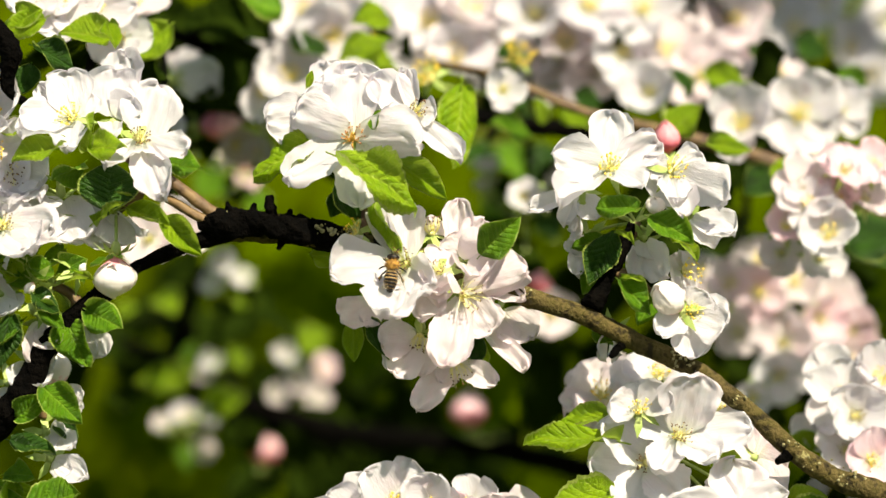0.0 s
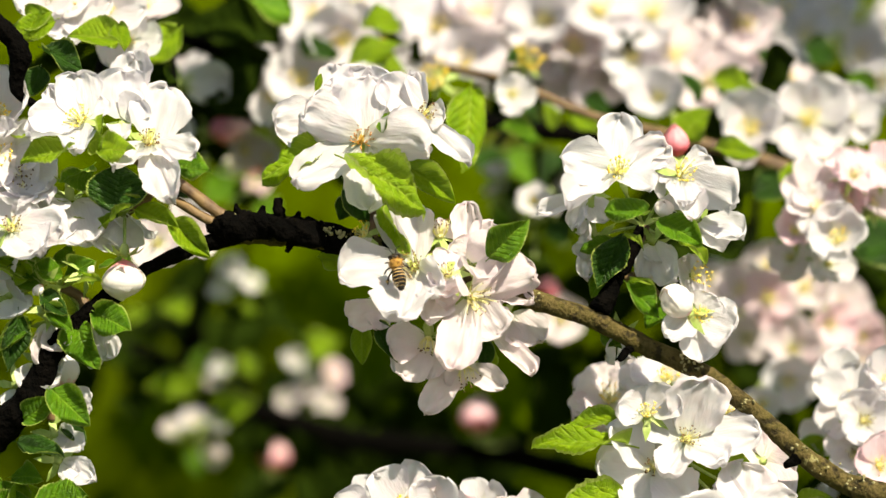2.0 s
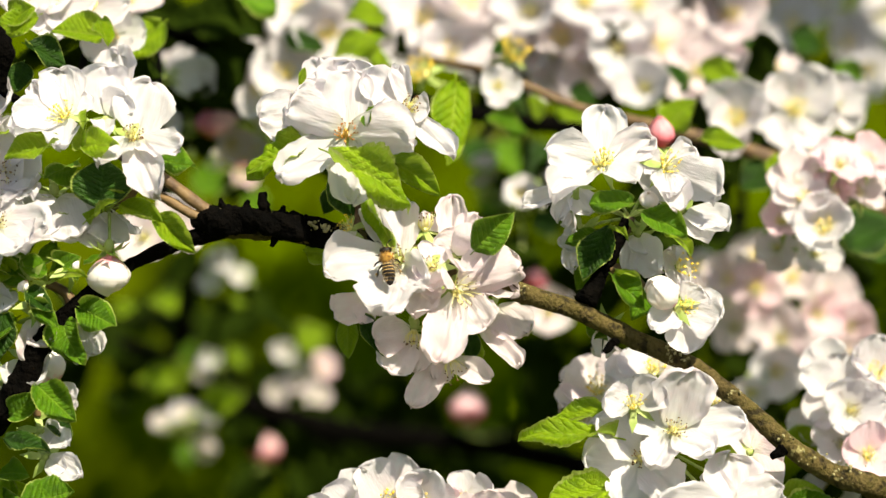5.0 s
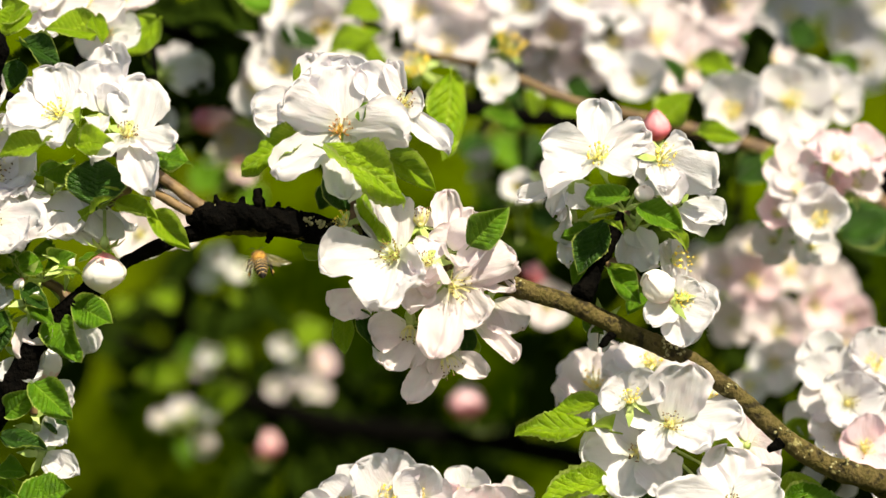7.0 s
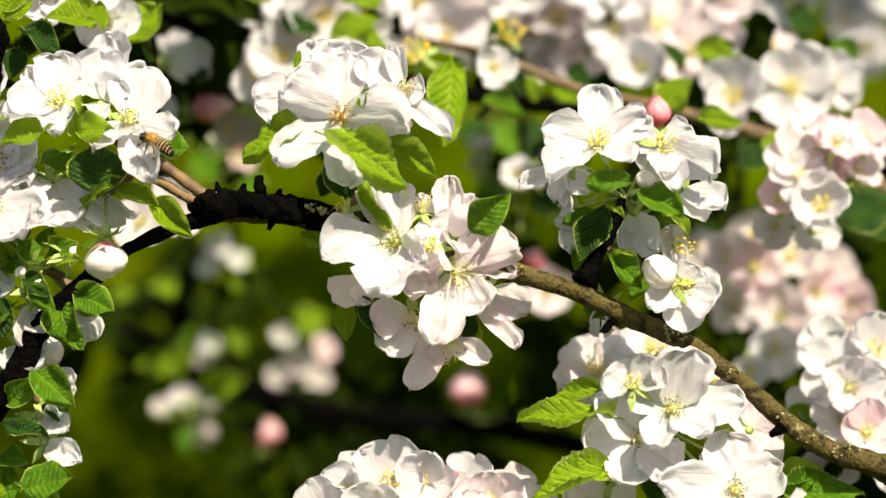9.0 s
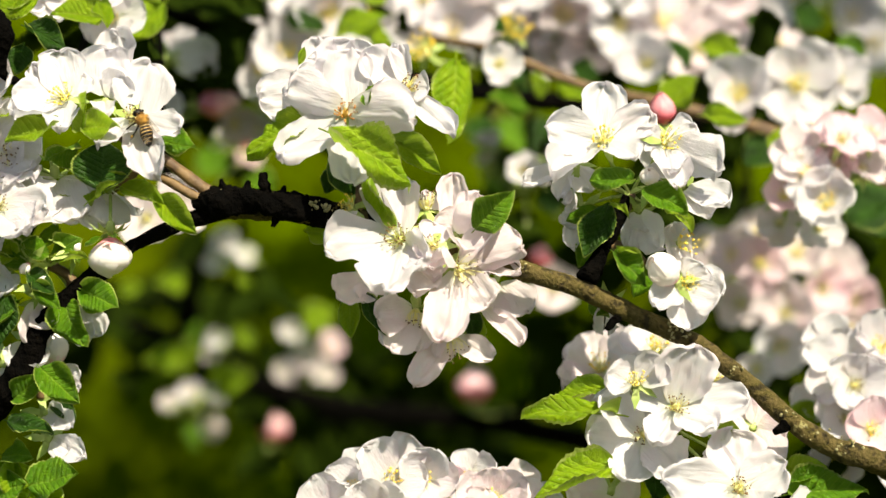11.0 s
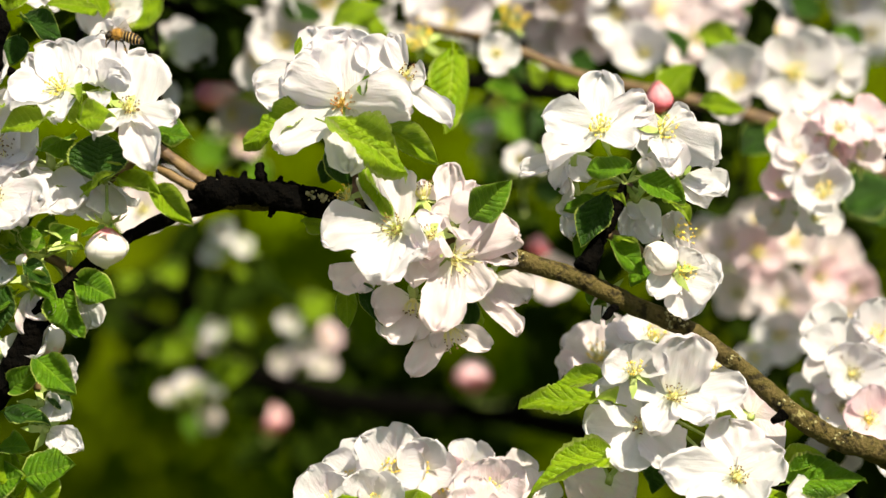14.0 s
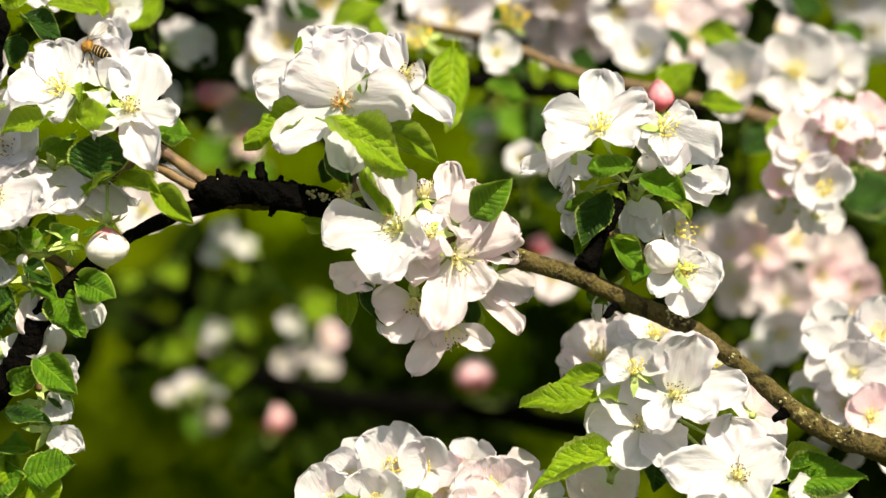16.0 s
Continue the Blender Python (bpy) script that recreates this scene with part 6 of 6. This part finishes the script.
BEE, WINGS = honey_bee()
SMALL = 0.9
for ob in BEE.children_recursive:
    ob.data.transform(Matrix.Diagonal((SMALL * 1.14, SMALL, SMALL * 1.10, 1.0)))
    ob.location = ob.location * SMALL
FLIGHT = [
    (0.0, pose(-0.0159, -0.0155, 1.4457, 68.3, 5.7, -2.6)),
    (0.5, pose(-0.0162, -0.0163, 1.4462, 68.2, 5.8, -2.5)),
    (1.0, pose(-0.0165, -0.0160, 1.4462, 67.5, 10.0, -4.6)),
    (1.5, pose(-0.0165, -0.0155, 1.4473, 57.7, 3.4, -1.4)),
    (2.0, pose(-0.0169, -0.0149, 1.4469, 56.3, -10.9, 5.2)),
    (2.5, pose(-0.0173, -0.0150, 1.4472, 52.7, 9.2, -4.0)),
    (3.0, pose(-0.0178, -0.0151, 1.4479, 52.7, 6.6, -2.8)),
    (3.5, pose(-0.0171, -0.0156, 1.4478, 56.3, 4.8, -1.9)),
    (4.0, pose(-0.0170, -0.0150, 1.4479, 64.7, -7.5, 3.7)),
    (4.2, pose(-0.0166, -0.0150, 1.4473, 62.5, -17.3, 8.5)),
    (4.8, pose(-0.0153, -0.0148, 1.4467, 63.7, -6.8, 3.5)),
    (5.3, pose(-0.0154, -0.0143, 1.4474, 51.0, -6.9, 3.5)),
    (5.8, pose(-0.0225, -0.0140, 1.4541, 33.1, -5.8, 9.5)),
    (6.3, pose(-0.0302, -0.0180, 1.4599, 23.3, 5.4, -9.4)),
    (6.4, pose(-0.0332, -0.0200, 1.4594, 23.4, 4.5, -7.5)),
    (6.5, pose(-0.0347, -0.0200, 1.4583, 23.4, 4.5, -7.5)),
    (6.6, pose(-0.0372, -0.0200, 1.4561, 20.9, 0.6, 0.1)),
    (6.7, pose(-0.0402, -0.0200, 1.4536, 20.8, -3.4, 8.1)),
    (6.8, pose(-0.0458, -0.0200, 1.4509, 20.9, -2.4, 6.1)),
    (6.9, pose(-0.0504, -0.0200, 1.4485, 20.9, -2.4, 6.1)),
    (7.0, pose(-0.0532, -0.0200, 1.4471, 25.3, -4.4, 10.1)),
    (7.1, pose(-0.0560, -0.0200, 1.4450, 18.0, -11.7, 25.4)),
    (7.2, pose(-0.0566, -0.0200, 1.4446, 18.0, -11.7, 25.4)),
    (7.3, pose(-0.0560, -0.0200, 1.4472, 21.2, -10.1, 22.0)),
    (7.4, pose(-0.0558, -0.0200, 1.4489, 22.0, -11.2, 24.5)),
    (7.5, pose(-0.0579, -0.0200, 1.4522, 20.4, -12.9, 28.2)),
    (7.6, pose(-0.0641, -0.0200, 1.4569, 10.5, -19.0, 44.1)),
    (7.7, pose(-0.0677, -0.0180, 1.4604, 20.3, -21.5, 52.1)),
    (7.8, pose(-0.0737, -0.0175, 1.4635, 22.7, -22.7, 56.8)),
    (7.9, pose(-0.0775, -0.0169, 1.4673, 20.7, -8.3, 65.8)),
    (8.0, pose(-0.0795, -0.0168, 1.4674, 20.7, -8.3, 65.8)),
    (8.1, pose(-0.0808, -0.0167, 1.4687, 20.7, -8.3, 65.8)),
    (8.2, pose(-0.0798, -0.0166, 1.4700, 19.5, -9.7, 68.8)),
    (8.3, pose(-0.0779, -0.0163, 1.4726, 29.9, -9.0, 67.3)),
    (8.4, pose(-0.0767, -0.0163, 1.4730, 24.3, -10.0, 69.5)),
    (8.5, pose(-0.0758, -0.0161, 1.4745, 21.9, -10.5, 70.6)),
    (8.6, pose(-0.0785, -0.0160, 1.4758, 16.2, -11.5, 72.8)),
    (8.7, pose(-0.0815, -0.0158, 1.4770, 18.5, -11.0, 71.6)),
    (8.8, pose(-0.0832, -0.0157, 1.4778, 28.4, -9.2, 67.7)),
    (8.9, pose(-0.0840, -0.0155, 1.4793, 28.4, -9.1, 67.7)),
    (9.0, pose(-0.0853, -0.0154, 1.4802, 25.3, -9.9, 69.4)),
    (9.1, pose(-0.0869, -0.0154, 1.4807, 25.3, -9.9, 69.4)),
    (9.2, pose(-0.0875, -0.0154, 1.4810, 27.6, -9.4, 68.4)),
    (10.2, pose(-0.0905, -0.0076, 1.4823, 52.1, -10.7, 47.6)),
    (11.3, pose(-0.0916, -0.0079, 1.4840, 67.1, 2.2, 38.0)),
    (11.4, pose(-0.0925, -0.0080, 1.4840, 69.6, 4.9, 36.8)),
    (11.5, pose(-0.0927, -0.0079, 1.4848, 70.5, 6.3, 36.2)),
    (11.8, pose(-0.0931, -0.0074, 1.4856, 70.6, 6.3, 36.1)),
    (12.0, pose(-0.0928, -0.0072, 1.4859, 66.5, -1.2, 39.5)),
    (12.2, pose(-0.0922, -0.0067, 1.4868, 68.6, 1.4, 38.4)),
    (12.3, pose(-0.0891, -0.0100, 1.4901, 44.1, -6.0, 62.1)),
    (12.4, pose(-0.0858, -0.0095, 1.4925, 25.6, -11.2, 73.1)),
    (12.5, pose(-0.0843, -0.0091, 1.4944, 21.8, -11.9, 74.7)),
    (12.6, pose(-0.0842, -0.0085, 1.4981, 20.1, -12.1, 75.3)),
    (12.7, pose(-0.0858, -0.0082, 1.5000, 22.6, -11.7, 74.4)),
    (12.8, pose(-0.0878, -0.0078, 1.5030, 22.4, -11.6, 74.2)),
    (12.9, pose(-0.0886, -0.0076, 1.5040, 23.1, -11.4, 73.7)),
    (13.0, pose(-0.0896, -0.0075, 1.5049, 19.6, -11.9, 74.9)),
    (13.1, pose(-0.0917, -0.0077, 1.5038, 15.4, -12.7, 76.6)),
    (13.3, pose(-0.0922, -0.0066, 1.5037, 18.5, -12.4, 75.8)),
    (13.5, pose(-0.0904, -0.0062, 1.5055, 7.6, -14.1, 79.7)),
    (13.7, pose(-0.0925, -0.0039, 1.5076, 9.8, -13.6, 78.7)),
    (13.9, pose(-0.0949, -0.0038, 1.5082, 9.4, -13.8, 79.1)),
    (14.1, pose(-0.0978, -0.0038, 1.5081, 5.5, -14.5, 80.8)),
    (14.3, pose(-0.1021, 0.0070, 1.5056, 13.5, -13.0, 77.4)),
    (14.4, pose(-0.1048, 0.0140, 1.5028, 11.3, -13.4, 78.4)),
    (14.5, pose(-0.1059, 0.0200, 1.5009, 6.2, -15.3, 83.1)),
    (14.7, pose(-0.1070, 0.0260, 1.5005, -5.5, -17.3, 88.2)),
    (14.9, pose(-0.1063, 0.0280, 1.4987, -13.3, -18.7, 92.0)),
    (15.1, pose(-0.1082, 0.0280, 1.4963, -50.6, -35.7, 127.0)),
    (15.3, pose(-0.1098, 0.0280, 1.4950, -119.6, -23.0, -120.3)),
    (15.5, pose(-0.1099, 0.0280, 1.4949, -119.6, -23.1, -120.3)),
    (15.7, pose(-0.1092, 0.0280, 1.4949, -121.0, -25.2, -121.9)),
    (15.8, pose(-0.1086, 0.0200, 1.4984, -22.6, -20.1, 96.3)),
    (16.0, pose(-0.1076, 0.0100, 1.5034, 16.9, -11.8, 74.5)),
]


def wing_rows(side, root, name):
    """Folded back over the body while it feeds, spread and beating while it flies."""
    out = []
    fore = name == "fore_wing"
    for t, flying, beat in BEATS:
        if flying:
            m = pose(0, 0, 0, 14, -side * beat, -side * (22 if fore else 38))
        else:
            m = pose(0, 0, 0, 4, side * (6 if fore else 10), -side * (66 if fore else 60))
        m.translation = Vector(root) * 0.001 * SMALL
        out.append((t, m))
    return out


BEATS = [(0.0, 0, 0), (5.2, 0, 0)]
BEATS += [(5.4 + 0.1 * k, 1, 20 if k % 2 else -14) for k in range(0, 39)]
BEATS += [(9.4, 0, 0), (12.1, 0, 0)] + [(12.3 + 0.1 * k, 1, 18 if k % 2 else -16) for k in range(0, 22)]
BEATS += [(14.6, 0, 0), (15.7, 0, 0), (15.8, 1, 30), (15.9, 1, 5), (16.0, 1, 38)]


def motions():
    walk(BEE, FLIGHT)
    for w, side, root, name in WINGS:
        walk(w, wing_rows(side, root, name))


# ---- behind the tree ----
def hedge():
    """A leafy hedge of dark summer-green shoots across the meadow."""
    rnd = random.Random(5)
    v, f = [], []
    n = 0
    while n < 20000:
        x, y, z = rnd.uniform(-2.6, 2.6), rnd.uniform(2.3, 3.6), rnd.uniform(0.0, 1.8)
        if z > 1.0 + 0.4 * (y - 2.3) + 0.25 * noise.noise(Vector((x * 1.1, y, 3.0))):
            continue
        if noise.noise(Vector((x * 2.3, y * 1.2, z * 2.6))) + 0.25 * noise.noise(Vector((x * 6, y * 5, z * 6))) < -0.14:
            continue
        c = Vector((x, y, z))
        d = Vector((rnd.gauss(0, 1), rnd.gauss(0, 1), rnd.gauss(0, 0.7))).normalized()
        w = d.cross(Vector((rnd.gauss(0, 0.5), rnd.gauss(0, 0.5), 1))).normalized()
        up = d.cross(w)
        ln = rnd.uniform(0.05, 0.09)
        k = len(v)
        v += [c, c + d * ln * 0.5 + w * ln * 0.3 + up * 0.006, c + d * ln, c + d * ln * 0.5 - w * ln * 0.3 + up * 0.006]
        f += [(k, k + 1, k + 2), (k, k + 2, k + 3)]
        n += 1
    m = plain("hedge_leaf", (0.018, 0.035, 0.0008), (0.124, 0.190, 0.0034), 3, 0.8, trans=0.3)
    m.node_tree.nodes["Principled BSDF"].inputs["Specular IOR Level"].default_value = 0.0
    h = put(new("hedge", sheet("hedge", v, f, [m])), Matrix())
    tagged(h, "dark green leafy hedge beyond the meadow", "hedge", kind="stuff")


hedge()


def leafy(count, inside, seed, low, high):
    """Loose folded leaves through a volume."""
    rnd = random.Random(seed)
    v, f = [], []
    n = 0
    while n < count:
        c = Vector((rnd.uniform(low[0], high[0]), rnd.uniform(low[1], high[1]), rnd.uniform(low[2], high[2])))
        if not inside(c):
            continue
        d = Vector((rnd.gauss(0, 1), rnd.gauss(0, 1), rnd.gauss(0, 0.4))).normalized()
        w = d.cross(Vector((rnd.gauss(0, 0.4), rnd.gauss(0, 0.4), 1))).normalized()
        up = d.cross(w)
        ln = rnd.uniform(0.07, 0.13)
        k = len(v)
        v += [c, c + d * ln * 0.5 + w * ln * 0.3 + up * 0.008, c + d * ln, c + d * ln * 0.5 - w * ln * 0.3 + up * 0.008]
        f += [(k, k + 1, k + 2), (k, k + 2, k + 3)]
        n += 1
    return v, f


def crown():
    """Upper leaves added out of view, to shade the grass and lower boughs behind."""
    def inside(c):
        if c.y < (0.50 if c.x > 0.11 else 0.56) + 0.14 * (c.z - 1.72) or c.z < 1.70 + 0.12 * noise.noise(c * 1.7):
            return False
        return ((c.x - 0.2) / 2.4) ** 2 + ((c.y - 1.15) / 0.85) ** 2 < 1 and noise.noise(c * 2.6) > -0.12
    v, f = leafy(9000, inside, 21, (-2.2, -0.2, 1.6), (2.6, 3.6, 2.7))
    # a low shoot, out of view, added to shade the upper right blossoms
    v2, f2 = leafy(9, lambda c: True, 22, (0.24, 0.19, 1.74), (0.38, 0.31, 1.85))
    f += [tuple(k + len(v) for k in q) for q in f2]
    v += v2
    off = WORLD[tree.name].translation
    part("crown", sheet("crown", [p - off for p in v], f, [DARK]), tree, WORLD[tree.name], "dense green upper crown, added out of view for shade")


crown()


def orchard():
    """Leafy trees, mostly out of view, added round about to cut sky light."""
    m = plain("orchard_leaf", (0.030, 0.06, 0.010), (0.05, 0.085, 0.014), 3, 0.8, trans=0.25)
    m.node_tree.nodes["Principled BSDF"].inputs["Specular IOR Level"].default_value = 0.0
    for k, (x, y, r, h) in enumerate(((-3.2, -3.6, 1.7, 4.4), (0.3, -4.6, 1.8, 4.6), (3.6, -3.2, 1.7, 4.2), (-4.6, 0.2, 1.7, 4.4), (4.9, 0.9, 1.7, 4.4), (-4.2, 4.6, 1.9, 4.6), (0.2, 14.0, 2.4, 5.0), (4.6, 6.6, 2.0, 4.6), (-5.0, 13.0, 2.4, 5.0))):
        t = put(new("sky_block_tree"), Matrix.Translation((x, y, 0)))
        tagged(t, "leafy green tree added to cut the sky light", "tree", "neighbouring orchard trees")
        s = Soup()
        s.tube(spline([(0, 0, -0.1), (0.05, 0, 0.7), (0, 0.06, 1.6), (0.1, 0, 2.6)], 4), eased([0.14, 0.11, 0.09, 0.05], 4), 12, 0, 0.12, k, 12)
        for j in range(5):
            a = j * 1.26 + k
            s.tube([(0, 0.03, 1.3 + 0.15 * j), (math.cos(a) * r * 0.4, math.sin(a) * r * 0.4, 2.0 + 0.15 * j), (math.cos(a) * r * 0.75, math.sin(a) * r * 0.75, 2.5 + 0.2 * j)], [0.06, 0.04, 0.015], 8, 0, 0.1, j, 12)
        part("trunk", s.mesh("trunk", [BARK]), t, WORLD[t.name])

        def inside(c):
            q = (c.x / r) ** 2 + (c.y / r) ** 2 + ((c.z - h * 0.58) / (h * 0.45)) ** 2
            return 0.15 < q < 1 + 0.35 * noise.noise(c * 1.3 + Vector((k * 7, 0, 0))) and noise.noise(c * 1.9 + Vector((k, k, 0))) > -0.32
        v, f = leafy(5200, inside, 40 + k, (-r * 1.2, -r * 1.2, 0.5), (r * 1.2, r * 1.2, h * 1.1))
        c0 = Vector()
        big = [c0 + Vector(p) for p in v]
        part("crown", sheet("crown", big, f, [m]), t, WORLD[t.name])


orchard()


motions()
